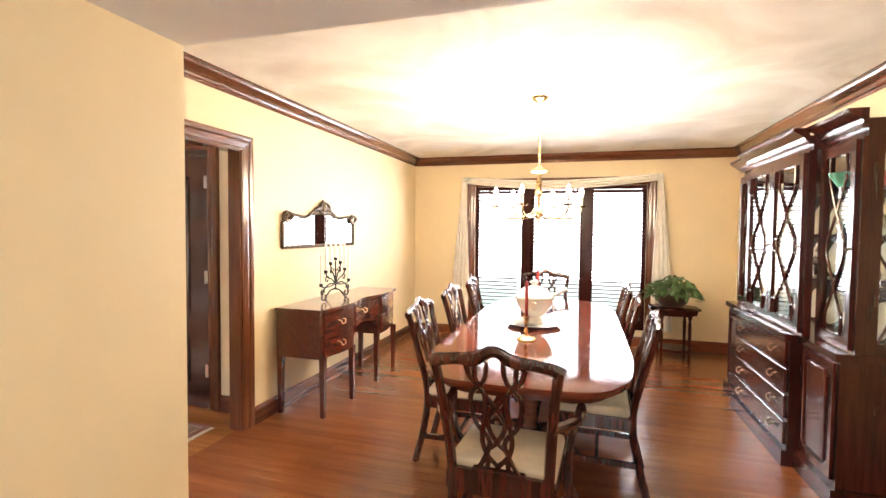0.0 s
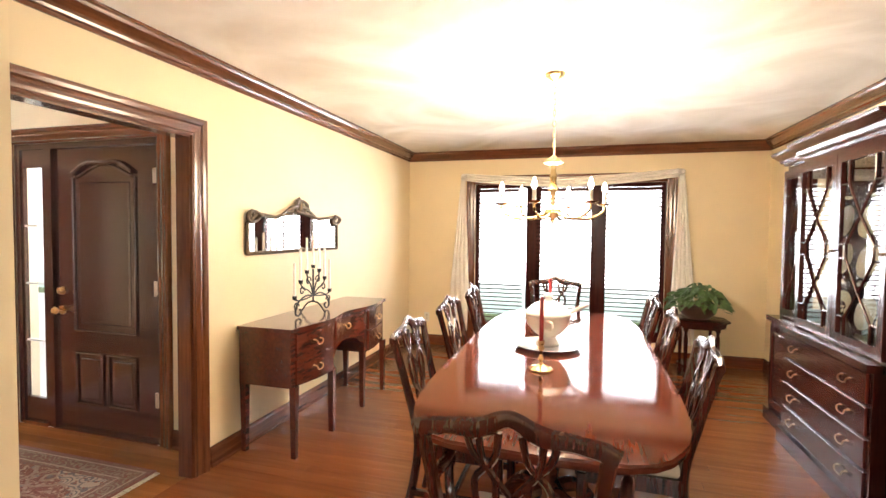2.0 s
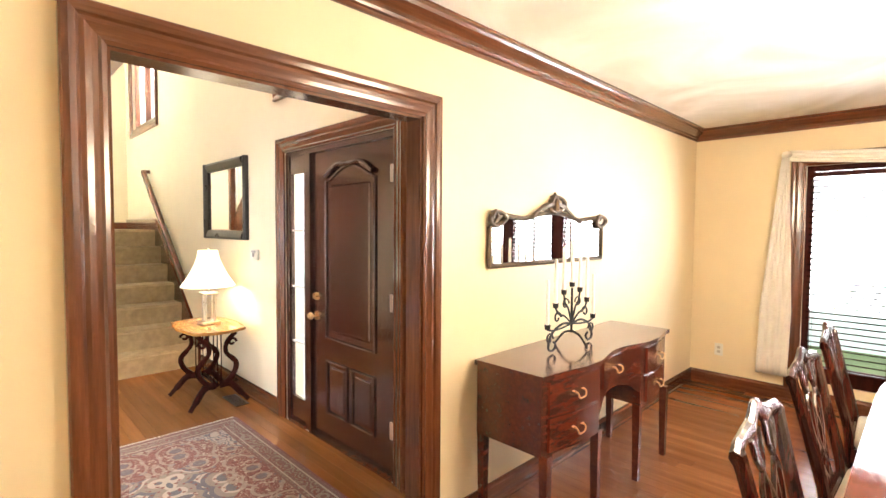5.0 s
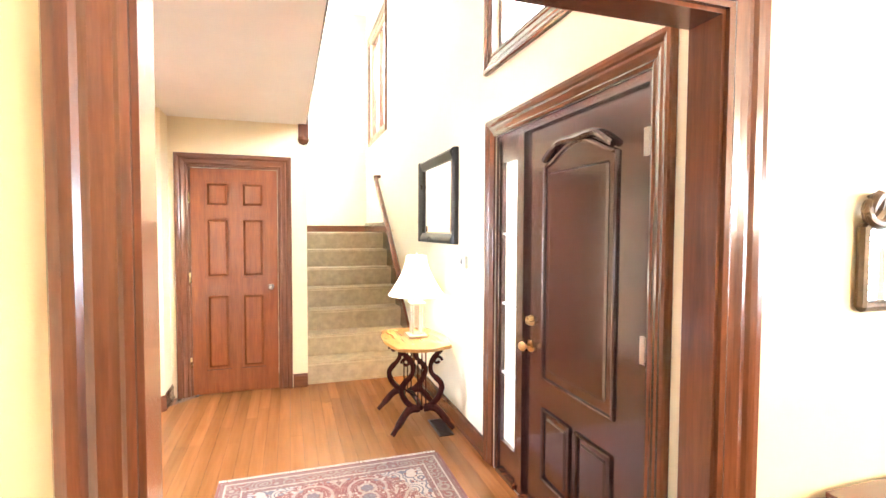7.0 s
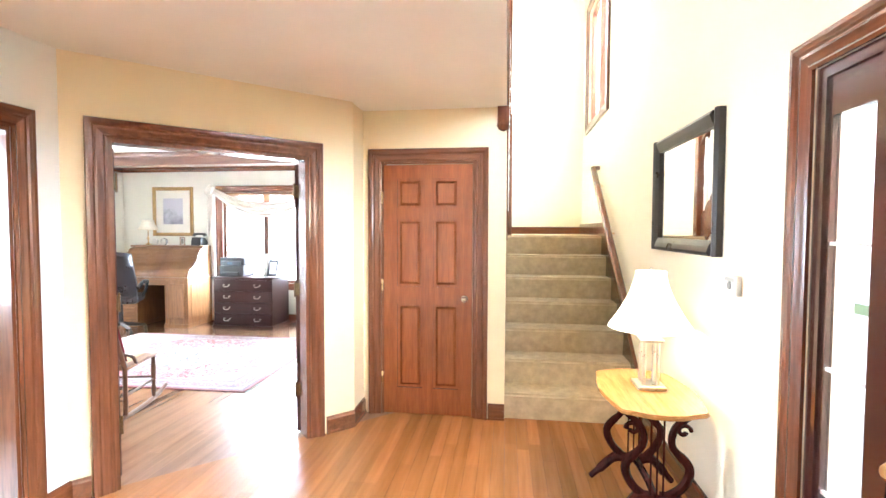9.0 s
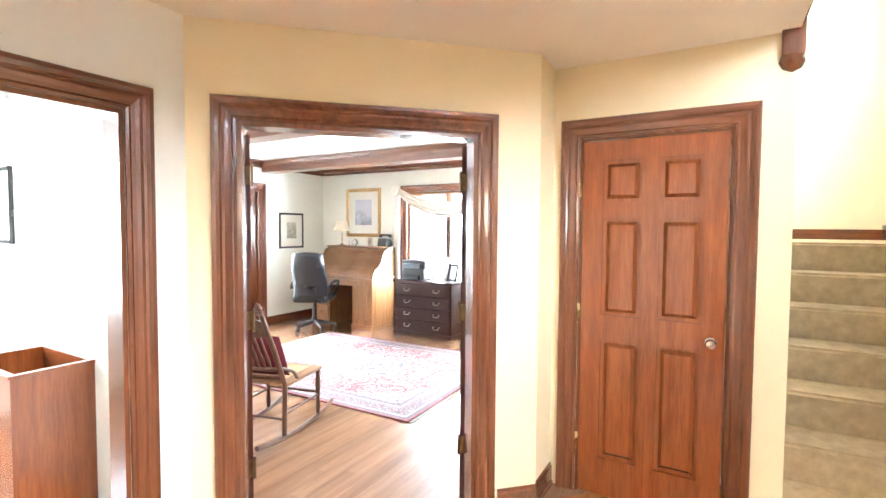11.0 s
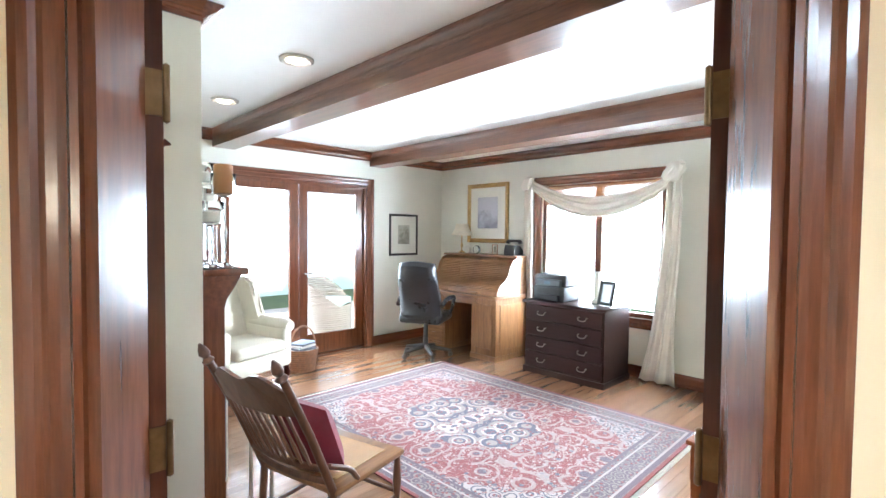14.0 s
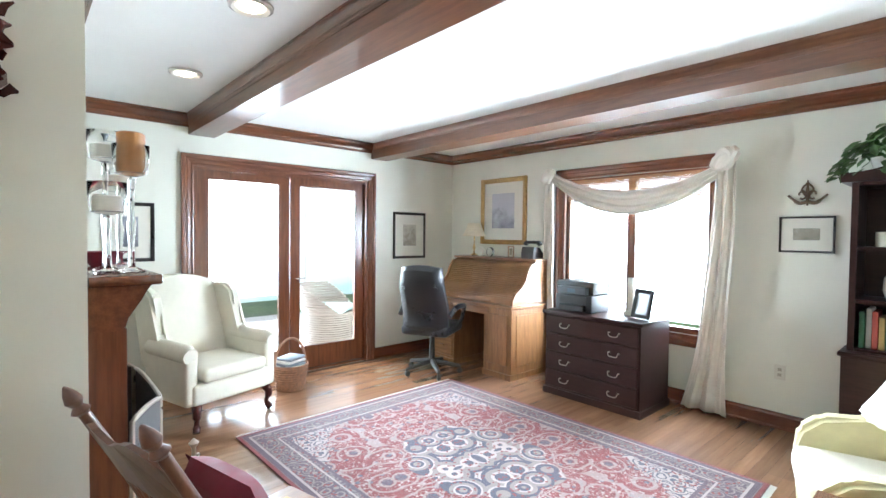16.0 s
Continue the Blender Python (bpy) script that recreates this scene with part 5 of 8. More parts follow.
def china_cabinet():
    """Front faces -x; local y runs with world y."""
    dm = M["cabinetwood"]
    c = thing("china_cabinet", "dark mahogany breakfront china cabinet with lattice glass doors", "cabinet", pose(1.745, 3.92, 0))
    F, G = -0.515, -0.45                      # front of the centre and of the wings
    parts = [(-0.98, -0.54, G), (-0.54, 0.53, F), (0.53, 0.97, G)]
    for a, b, f in parts:
        part("plinth", boxes((f - 0.03, 0, a - (0.02 if a < -0.9 else 0), b + (0.02 if b > 0.9 else 0), 0, 0.1)), dm, c, smooth=False)
        part("base_body", boxes((f, 0, a, b, 0.1, 0.78)), dm, c, smooth=False)
        part("waist", boxes((f - 0.03, 0, a - (0.02 if a < -0.9 else -0.001), b + (0.02 if b > 0.9 else -0.001), 0.78, 0.82)), dm, c, smooth=False)
        t = 0.03
        # open upper case: back, sides, top and posts
        part("upper_case", boxes((-0.02, 0, a, b, 0.82, 1.98), (f + 0.08, -0.02, a, b, 1.94, 1.98)), dm, c, smooth=False)
        for yy in (a, b - t):
            part("side_post", boxes((f + 0.06, f + 0.1, yy, yy + t, 0.82, 1.94)), dm, c, smooth=False)
        part("cornice", boxes((f + 0.05, 0, a, b, 1.98, 2.03)), dm, c, smooth=False)
        bm = bmesh.new()
        prism(bm, [(0, 0), (0.0, 0.02), (0.02, 0.03), (0.04, 0.06), (0.055, 0.085), (0.075, 0.09), (0.075, 0)], (f + 0.06, a - (0.04 if a < -0.9 else 0), 2.0), (f + 0.06, b + (0.04 if b > 0.9 else 0), 2.0), (0, 0, 1), (-1, 0, 0))
        part("crown", bm, dm, c, smooth=False)
        for z in (1.16, 1.42, 1.68):
            g = part("shelf", boxes((f + 0.11, -0.021, a + t, b - t, z, z + 0.008)), M["glass"], c, smooth=False)
        n = 2 if f == F else 1
        w = (b - a - 2 * t) / n
        for i in range(n):
            y0_ = a + t + i * w
            y1_ = y0_ + w
            x = f + 0.055
            dr = part("glass_door", boxes((x - 0.012, x + 0.012, y0_ + 0.003, y0_ + 0.05, 0.83, 1.93), (x - 0.012, x + 0.012, y1_ - 0.05, y1_ - 0.003, 0.83, 1.93), (x - 0.012, x + 0.012, y0_ + 0.05, y1_ - 0.05, 0.83, 0.89), (x - 0.012, x + 0.012, y0_ + 0.05, y1_ - 0.05, 1.87, 1.93)), dm, c, smooth=False)
            p = part("pane", boxes((x + 0.002, x + 0.005, y0_ + 0.05, y1_ - 0.05, 0.89, 1.87)), M["glass"], dr, smooth=False)
            p.visible_shadow = False
            ym_, hw_ = (y0_ + y1_) / 2, (y1_ - y0_) / 2 - 0.05
            for s in (-1, 1):
                part("lattice", tube([(x - 0.004, ym_ + s * hw_ * 0.62, 1.87), (x - 0.004, ym_ + s * hw_ * 0.62, 1.74), (x - 0.004, ym_ - s * hw_ * 0.0, 1.56), (x - 0.004, ym_ + s * hw_ * 0.66, 1.4), (x - 0.004, ym_ + s * hw_ * 0.66, 1.32), (x - 0.004, ym_, 1.14), (x - 0.004, ym_ + s * hw_ * 0.62, 0.99), (x - 0.004, ym_ + s * hw_ * 0.62, 0.89)], 0.008, 6), dm, dr)
                for z in (1.74, 1.4, 1.32, 0.99):
                    part("lattice", tube([(x - 0.004, ym_ + s * hw_ * 0.63, z), (x - 0.004, ym_ + s * hw_, z)], 0.007, 6), dm, dr)
            part("key", lathe([(0, 0.02), (0.01, 0.018), (0.006, 0.006), (0.012, 0), (0, 0)], 10), M["oldbrass"], dr, m=pose(x - 0.012, y0_ + 0.025, 1.36, 0, -90))
        if f == F:
            for z0_, z1_ in ((0.12, 0.27), (0.285, 0.435), (0.45, 0.6), (0.615, 0.77)):
                d = part("drawer", soft_box(f - 0.014, f + 0.002, a + 0.03, b - 0.03, z0_, z1_, 0.006, 1), dm, c, smooth=False)
                for q in (0.2, 0.8):
                    part("handle", bail(0.08), M["oldbrass"], d, "brass bail handle", pose(f - 0.014, a + (b - a) * q, (z0_ + z1_) / 2 + 0.012, 0, 0, -90))
        else:
            d = part("cupboard_door", soft_box(f - 0.016, f + 0.002, a + 0.03, b - 0.03, 0.13, 0.76, 0.005, 1), dm, c, smooth=False)
            y0_, y1_ = a + 0.09, b - 0.09
            ridge("panel_moulding", [(f - 0.018, y0_ + 0.03, 0.19), (f - 0.018, y1_ - 0.03, 0.19), (f - 0.018, y1_, 0.22), (f - 0.018, y1_, 0.67), (f - 0.018, y1_ - 0.03, 0.7), (f - 0.018, y0_ + 0.03, 0.7), (f - 0.018, y0_, 0.67), (f - 0.018, y0_, 0.22)], 0.009, dm, d)
    for s in (-1, 1):
        yy = s * 0.972
        fr_ = part("side_frame", boxes((G + 0.1, G + 0.15, yy - 0.012, yy + 0.012, 0.82, 1.94), (-0.06, -0.021, yy - 0.012, yy + 0.012, 0.82, 1.94), (G + 0.15, -0.06, yy - 0.012, yy + 0.012, 0.82, 0.88), (G + 0.15, -0.06, yy - 0.012, yy + 0.012, 1.88, 1.94)), dm, c, smooth=False)
        p = part("pane", boxes((G + 0.15, -0.06, yy - 0.002, yy + 0.002, 0.88, 1.88)), M["glass"], fr_, smooth=False)
        p.visible_shadow = False
        for q in (-1, 1):
            part("lattice", tube([(-0.19 + q * 0.1, yy - s * 0.006, 1.88), (-0.19, yy - s * 0.006, 1.6), (-0.19 - q * 0.12, yy - s * 0.006, 1.36), (-0.19, yy - s * 0.006, 1.12), (-0.19 + q * 0.1, yy - s * 0.006, 0.88)], 0.008, 6), dm, fr_)
    return c


china_cabinet()
M["plate"] = plain("cream plate glaze", (0.68, 0.62, 0.42), 0.2, vary=0.08, scale=20)
M["crystal"] = glassy("cut crystal", (0.95, 0.97, 1.0), 0.05)
plate = None
for y in (3.08, 3.27, 3.55, 3.8, 4.05, 4.3, 4.6):
    for z in (0.83, 1.17, 1.43, 1.69):
        if z == 1.69 and y > 3.3:
            continue
        m = pose(1.64, y, z + 0.115, 0, -78)
        if plate is None:
            plate = tagged(part("plate", lathe([(0, 0.0), (0.06, 0.0), (0.075, 0.008), (0.112, 0.014), (0.114, 0.018), (0.074, 0.012), (0.06, 0.005), (0, 0.005)], 24), M["plate"], m=m), "cream china dinner plate standing on a cabinet shelf", "plate", "cabinet plates")
        else:
            copy_thing(plate, m)
vase = None
for x, y, z in ((1.45, 3.04, 1.17), (1.42, 3.12, 0.83), (1.48, 3.04, 1.43), (1.45, 3.62, 1.17), (1.45, 4.2, 0.83)):
    m = pose(x, y, z + (0.001 if z < 1 else 0.009))
    if vase is None:
        vase = tagged(part("crystal_decanter", lathe([(0, 0), (0.045, 0), (0.05, 0.05), (0.035, 0.09), (0.015, 0.12), (0.014, 0.15), (0.024, 0.17), (0.015, 0.2), (0, 0.205)], 12), M["crystal"], m=m), "clear cut-crystal decanter on a cabinet shelf", "decanter", "crystal ware")
    else:
        copy_thing(vase, m)
for i, (y, z) in enumerate(((3.12, 1.69), (3.04, 1.69))):
    tagged(part("bowl", lathe([(0, 0), (0.04, 0), (0.075, 0.05), (0.085, 0.075), (0.078, 0.075), (0.06, 0.04), (0, 0.012)], 20), plain("jade glaze" if i else "coral glaze", (0.1, 0.3, 0.22) if i else (0.45, 0.1, 0.08), 0.2), m=pose(1.5 - 0.12 * i, y + 0.1 * i, z + 0.009)), "small glazed china bowl on a cabinet shelf", "bowl", "cabinet bowls")

# ---- hall things ----
def framed(name, label, category, m, w, h, fw, fmat, inner, mat_w=0.0, depth=0.025, picture=None):
    """Frame in local x, z; faces -y. inner: the material inside; mat_w: width of a paper mat round the picture."""
    f = thing(name, label, category, m)
    pr = [(0, 0), (0, depth * 0.7), (fw * 0.25, depth), (fw * 0.6, depth * 0.8), (fw, depth * 0.45), (fw, 0)]
    for nm, a, b, side in (("side_frame", (-w / 2, 0, 0), (-w / 2, 0, h), (1, 0, 0)), ("side_frame", (w / 2, 0, 0), (w / 2, 0, h), (-1, 0, 0)),
                           ("rail_frame", (-w / 2 + fw, 0, 0), (w / 2 - fw, 0, 0), (0, 0, 1)), ("rail_frame", (-w / 2 + fw, 0, h), (w / 2 - fw, 0, h), (0, 0, -1))):
        bm = bmesh.new()
        prism(bm, pr, a, b, side, (0, -1, 0))
        part(nm, bm, fmat, f, smooth=False)
    part("mat_board" if mat_w else "glass", boxes((-w / 2 + fw, w / 2 - fw, -0.006, -0.001, fw, h - fw)), inner, f, smooth=False)
    if mat_w:
        i = fw + mat_w
        part("picture", boxes((-w / 2 + i, w / 2 - i, -0.009, -0.0065, i * 1.05, h - i)), picture, f, smooth=False)
    return f


def print_material(name, a, b, c, scale):
    m, n, l, bs = nodes_of(name)
    v = mapped(n, l)
    sep = n.new("ShaderNodeSeparateXYZ")
    l.new(v, sep.inputs[0])
    t = noisy(n, l, v, scale, 5, 0.6, 0.5)
    ad = n.new("ShaderNodeMath")
    ad.operation = "MULTIPLY_ADD"
    ad.inputs[1].default_value = 1.1
    l.new(sep.outputs[2], ad.inputs[0])
    l.new(t, ad.inputs[2])
    l.new(ramp(n, l, ad.outputs[0], [(0.45, a), (0.75, b), (1.05, c)]), bs.inputs["Base Color"])
    bs.inputs["Roughness"].default_value = 0.3
    return m


M["print1"] = print_material("grey landscape print", (0.07, 0.07, 0.08), (0.2, 0.2, 0.23), (0.45, 0.45, 0.5), 7)
M["print2"] = print_material("sepia engraving", (0.18, 0.17, 0.13), (0.3, 0.28, 0.22), (0.5, 0.48, 0.4), 14)

framed("hall_mirror", "rectangular mirror in a thick black wood frame", "mirror", pose(-5.33, FW - 0.001, 1.37), 1.02, 0.73, 0.08, M["black"], M["mirror"], depth=0.045)
th = thing("thermostat", "small white wall thermostat", "thermostat", pose(-4.68, FW - 0.001, 1.25))
part("body", soft_box(-0.065, 0.065, -0.025, 0, -0.045, 0.045, 0.006, 2), M["paper"], th)
part("dial", lathe([(0, 0.006), (0.018, 0.005), (0.02, 0), (0, 0)], 16), plain("grey dial", (0.2, 0.2, 0.2), 0.5), th, m=pose(0.0, -0.025, 0, 90))
part("window", boxes((-0.045, 0.045, -0.027, -0.0252, 0.018, 0.036)), plain("grey window", (0.3, 0.31, 0.3), 0.3), th, smooth=False)

sm = thing("smoke_detector", "round white smoke detector on the hall ceiling", "smoke detector", pose(-3.96, 1.15, CEIL))
part("body", lathe([(0, -0.035), (0.065, -0.034), (0.092, -0.02), (0.1, -0.001), (0, -0.001)], 24), M["china"], sm)
part("vent_ring", lathe([(0.03, -0.04), (0.045, -0.04), (0.045, -0.034), (0.03, -0.034)], 20), M["paper"], sm)

# lyre table with a honey-coloured top
M["honey"] = wooden("honey maple", (0.38, 0.17, 0.04), (0.58, 0.30, 0.09), "x", 0.25, 1.0, 0.5)
lt = thing("lyre_table", "small table with honey wood top and dark lyre legs", "side table", pose(-4.99, 2.775, 0))
pts = []
for k in range(48):
    a = 2 * math.pi * k / 48
    r = 1 + 0.045 * math.cos(8 * a)
    c, s = math.cos(a), math.sin(a)
    pts.append((0.37 * r * math.copysign(abs(c) ** 0.6, c), 0.235 * r * math.copysign(abs(s) ** 0.6, s)))
bm = outline(pts, 0.627, 0.65)
bmesh.ops.bevel(bm, geom=[e for e in bm.edges if abs(e.verts[0].co.z - e.verts[1].co.z) < 1e-5], offset=0.006, segments=2, affect="EDGES")
part("top", bm, M["honey"], lt, "scalloped honey-coloured top")
dk = M["darkmahog"]
part("under_frame", boxes((-0.24, 0.24, -0.1, 0.1, 0.6, 0.626)), dk, lt, smooth=False)
for s in (-1, 1):
    for q in (-1, 1):
        part("lyre_arm", tube(curve_pts([(s * 0.2, q * 0.03, 0.16), (s * 0.22, q * 0.12, 0.24), (s * 0.22, q * 0.15, 0.34), (s * 0.22, q * 0.07, 0.44), (s * 0.22, q * 0.08, 0.53), (s * 0.22, q * 0.15, 0.6)], 6), [0.022] * 16 + [0.018] * 15, 8), dk, lt)
        part("foot", tube(curve_pts([(s * 0.2, q * 0.02, 0.17), (s * 0.22, q * 0.1, 0.17), (s * 0.25, q * 0.18, 0.08), (s * 0.27, q * 0.23, 0.02)], 5), [0.03] * 6 + [0.026] * 5 + [0.018] * 5, 8), dk, lt)
        part("scroll", tube([(s * 0.22, q * (0.12 + 0.035 * math.cos(a) * (1 - a / 9)), 0.52 + 0.035 * math.sin(a) * (1 - a / 9)) for a in [k * 0.5 for k in range(13)]], 0.011, 6), dk, lt)
    for yy in (-0.03, 0, 0.03):
        part("lyre_string", tube([(s * 0.22, yy, 0.18), (s * 0.22, yy, 0.6)], 0.005, 6), dk, lt)
part("stretcher", tube([(-0.2, 0, 0.17), (-0.08, 0, 0.19), (0.08, 0, 0.19), (0.2, 0, 0.17)], 0.02, 8), dk, lt)


def pleated(r0, r1, z0, z1, n=48, flare=0.03, pleat=0.004):
    bm = bmesh.new()
    rings = []
    for i in range(9):
        t = i / 8
        r = r0 + (r1 - r0) * (1 - (1 - t) ** 1.6)
        rings.append([bm.verts.new(((r + pleat * (k % 2)) * math.cos(2 * math.pi * k / n), (r + pleat * (k % 2)) * math.sin(2 * math.pi * k / n), z0 + (z1 - z0) * t)) for k in range(n)])
    for a, b in zip(rings, rings[1:]):
        for k in range(n):
            bm.faces.new((a[k], a[(k + 1) % n], b[(k + 1) % n], b[k]))
    return bm


hl = thing("table_lamp", "silver column table lamp with lit cream bell shade", "lamp", pose(-5.03, 2.8, 0.651))
M["silver"] = plain("brushed nickel", (0.62, 0.58, 0.5), 0.3, 1.0)
part("base", soft_box(-0.075, 0.075, -0.075, 0.075, 0, 0.022, 0.006, 1), M["silver"], hl)
for sx in (-1, 1):
    for sy in (-1, 1):
        part("column", lathe([(0.01, 0.022), (0.01, 0.25), (0, 0.25)], 10), M["silver"], hl, m=pose(sx * 0.035, sy * 0.035, 0))
part("collar", soft_box(-0.06, 0.06, -0.06, 0.06, 0.25, 0.272, 0.005, 1), M["silver"], hl)
part("stem", lathe([(0.008, 0.27), (0.008, 0.62), (0.014, 0.635), (0, 0.655)], 10), M["silver"], hl)
solid(part("shade", pleated(0.215, 0.075, 0.325, 0.63, 48, pleat=0.002), M["shade"], hl, "glowing cream bell shade"), 0.003)
lamp("hall_lamp_bulb", "POINT", pose(-5.03, 2.8, 1.08), 22, (1.0, 0.74, 0.42), (0.04,))
lamp("chandelier_glow", "POINT", pose(-0.33, 3.66, 1.80), 130, (1.0, 0.82, 0.58), (0.3,))


# rugs
def rug_material(name, cx_, cy_, hx, hy, field, border, ground, mid, scale):
    """Persian rug: a border, a field with scrolls and a medallion of lobes, in the rug's own coordinates."""
    m, n, l, b = nodes_of(name)
    co = n.new("ShaderNodeTexCoord").outputs["Object"]
    sep = n.new("ShaderNodeSeparateXYZ")
    l.new(co, sep.inputs[0])

    def op(kind, a, c=None, d=None):
        q = n.new("ShaderNodeMath")
        q.operation = kind
        for i, v in enumerate((a, c, d)):
            if v is None:
                continue
            if isinstance(v, (int, float)):
                q.inputs[i].default_value = v
            else:
                l.new(v, q.inputs[i])
        return q.outputs[0]
    ax, ay = op("ABSOLUTE", sep.outputs[0]), op("ABSOLUTE", sep.outputs[1])
    ex, ey = op("SUBTRACT", hx, ax), op("SUBTRACT", hy, ay)
    edge = op("MINIMUM", ex, ey)
    # mirrored coordinates give the weave its symmetry
    comb = n.new("ShaderNodeCombineXYZ")
    l.new(ax, comb.inputs[0])
    l.new(ay, comb.inputs[1])
    v1 = n.new("ShaderNodeTexVoronoi")
    v1.inputs["Scale"].default_value = scale
    l.new(comb.outputs[0], v1.inputs["Vector"])
    v2 = n.new("ShaderNodeTexVoronoi")
    v2.inputs["Scale"].default_value = scale * 2.3
    l.new(comb.outputs[0], v2.inputs["Vector"])
    scroll = noisy(n, l, comb.outputs[0], scale * 0.9, 3, 0.5, 2.5)
    ringed = op("FRACT", op("MULTIPLY", v1.outputs["Distance"], 4.0))
    flower = op("GREATER_THAN", ringed, 0.62)
    small = op("LESS_THAN", v2.outputs["Distance"], 0.27)
    line = op("LESS_THAN", op("ABSOLUTE", op("SUBTRACT", scroll, 0.5)), 0.013)
    f = mixed(n, l, flower, field, dim(field, 0.7))
    f = mixed(n, l, small, f, ground)
    f = mixed(n, l, op("MULTIPLY", op("LESS_THAN", v1.outputs["Distance"], 0.22), 1.0), f, mid)
    f = mixed(n, l, line, f, ground)
    # medallion and corners
    rx, ry = op("DIVIDE", ax, hx), op("DIVIDE", ay, hy)
    rad = op("SQRT", op("ADD", op("MULTIPLY", rx, rx), op("MULTIPLY", ry, ry)))
    ang = op("ARCTAN2", ay, ax)
    lob = op("ADD", rad, op("MULTIPLY", op("COSINE", op("MULTIPLY", ang, 8)), 0.03))
    v3 = n.new("ShaderNodeTexVoronoi")
    v3.inputs["Scale"].default_value = scale * 0.42
    l.new(comb.outputs[0], v3.inputs["Vector"])
    cell = op("FRACT", op("MULTIPLY", v3.outputs["Distance"], 3.2))
    ctr = mixed(n, l, op("GREATER_THAN", cell, 0.45), dim(ground, 0.62), mid)
    ctr = mixed(n, l, op("GREATER_THAN", cell, 0.8), ctr, dim(ground, 1.15))
    ctr = mixed(n, l, small, ctr, field)
    f = mixed(n, l, op("MULTIPLY", op("GREATER_THAN", cell, 0.72), 0.75), f, dim(ground, 0.8))
    f = mixed(n, l, op("MULTIPLY", op("LESS_THAN", v3.outputs["Distance"], 0.2), 0.8), f, mid)
    f = mixed(n, l, op("LESS_THAN", lob, 0.4), f, ctr)
    corner = op("GREATER_THAN", op("ADD", lob, op("MULTIPLY", scroll, 0.15)), 0.93)
    cf = mixed(n, l, flower, ground, mid)
    cf = mixed(n, l, small, cf, field)
    f = mixed(n, l, corner, f, cf)
    # border bands
    bd = mixed(n, l, flower, border, dim(ground, 0.6))
    bd = mixed(n, l, small, bd, field)
    inb = op("LESS_THAN", edge, min(hx, hy) * 0.24)
    f = mixed(n, l, inb, f, bd)
    for e0, e1, col in ((0.235, 0.255, border), (0.2, 0.212, ground), (0.06, 0.075, ground), (0.03, 0.06, border), (0, 0.025, dim(field, 0.9))):
        band = op("MULTIPLY", op("GREATER_THAN", edge, min(hx, hy) * e0), op("LESS_THAN", edge, min(hx, hy) * e1))
        f = mixed(n, l, band, f, col)
    wear = noisy(n, l, co, 3, 5)
    f = mixed(n, l, 0.35, f, ramp(n, l, wear, [(0.3, (0.55, 0.52, 0.5)), (0.7, (1, 1, 1))]), "MULTIPLY")
    l.new(f, b.inputs["Base Color"])
    b.inputs["Roughness"].default_value = 0.85
    b.inputs["Sheen Weight"].default_value, b.inputs["Sheen Roughness"].default_value = 0.1, 0.4
    bumped(n, l, b, noisy(n, l, co, 500, 2), 0.5, 0.004)
    return m


def rug(label, x0, x1, y0, y1, mat, turn=0):
    r = thing("rug", label, "rug", pose((x0 + x1) / 2, (y0 + y1) / 2, 0.001, 0, 0, turn))
    hx, hy = (x1 - x0) / 2, (y1 - y0) / 2
    bm = soft_box(-hx, hx, -hy, hy, 0, 0.011, 0.004, 1)
    part("woven_field", bm, mat, r)
    bm = bmesh.new()
    rr = random.Random(2)
    short = hx < hy
    w = hx if short else hy
    for s in (-1, 1):
        for i in range(int(w * 2 / 0.012)):
            p = -w + i * 0.012 + rr.uniform(-0.002, 0.002)
            e = (hy if short else hx) - 0.002
            if short:
                box(bm, p, p + 0.006, *sorted((s * e, s * (e + 0.035))), 0.001, 0.005)
            else:
                box(bm, *sorted((s * e, s * (e + 0.035))), p, p + 0.006, 0.001, 0.005)
    tagged(part("fringe", bm, M["paper"], r, "pale knotted fringe", smooth=False), kind="stuff")


rug("small red and cream patterned rug on the hall floor", -4.42, -2.55, 1.46, 2.79, rug_material("hall rug weave", 0, 0, 0.935, 0.665, (0.22, 0.07, 0.06), (0.20, 0.10, 0.09), (0.48, 0.40, 0.34), (0.14, 0.13, 0.16), 13))
rug("large red and ivory medallion rug on the study floor", -8.46, -6.33, -3.1, -0.35, rug_material("study rug weave", 0, 0, 1.065, 1.375, (0.20, 0.026, 0.026), (0.10, 0.065, 0.085), (0.42, 0.34, 0.32), (0.07, 0.065, 0.095), 13), 1)

# floor register by the front wall
fv = thing("floor_vent", "dark bronze floor register beside the baseboard", "floor vent", pose(-4.8, 2.93, 0.001))
part("frame", boxes((-0.15, 0.15, -0.055, -0.043, 0, 0.006), (-0.15, 0.15, 0.043, 0.055, 0, 0.006), (-0.15, -0.138, -0.043, 0.043, 0, 0.006), (0.138, 0.15, -0.043, 0.043, 0, 0.006)), M["pot"], fv, smooth=False)
part("backing", boxes((-0.138, 0.138, -0.043, 0.043, 0, 0.001)), M["black"], fv, smooth=False)
for i in range(12):
    part("slat", boxes((-0.13 + i * 0.0225, -0.122 + i * 0.0225, -0.043, 0.043, 0.001, 0.005)), M["pot"], fv, smooth=False)
framed("framed_picture", "dark wood-framed print on the cream dining wall", "picture", pose(DX1 - 0.001, 5.66, 1.13, 0, 0, -90), 0.62, 0.74, 0.05, M["darkmahog"], M["paper"], 0.1, 0.03, M["print1"])

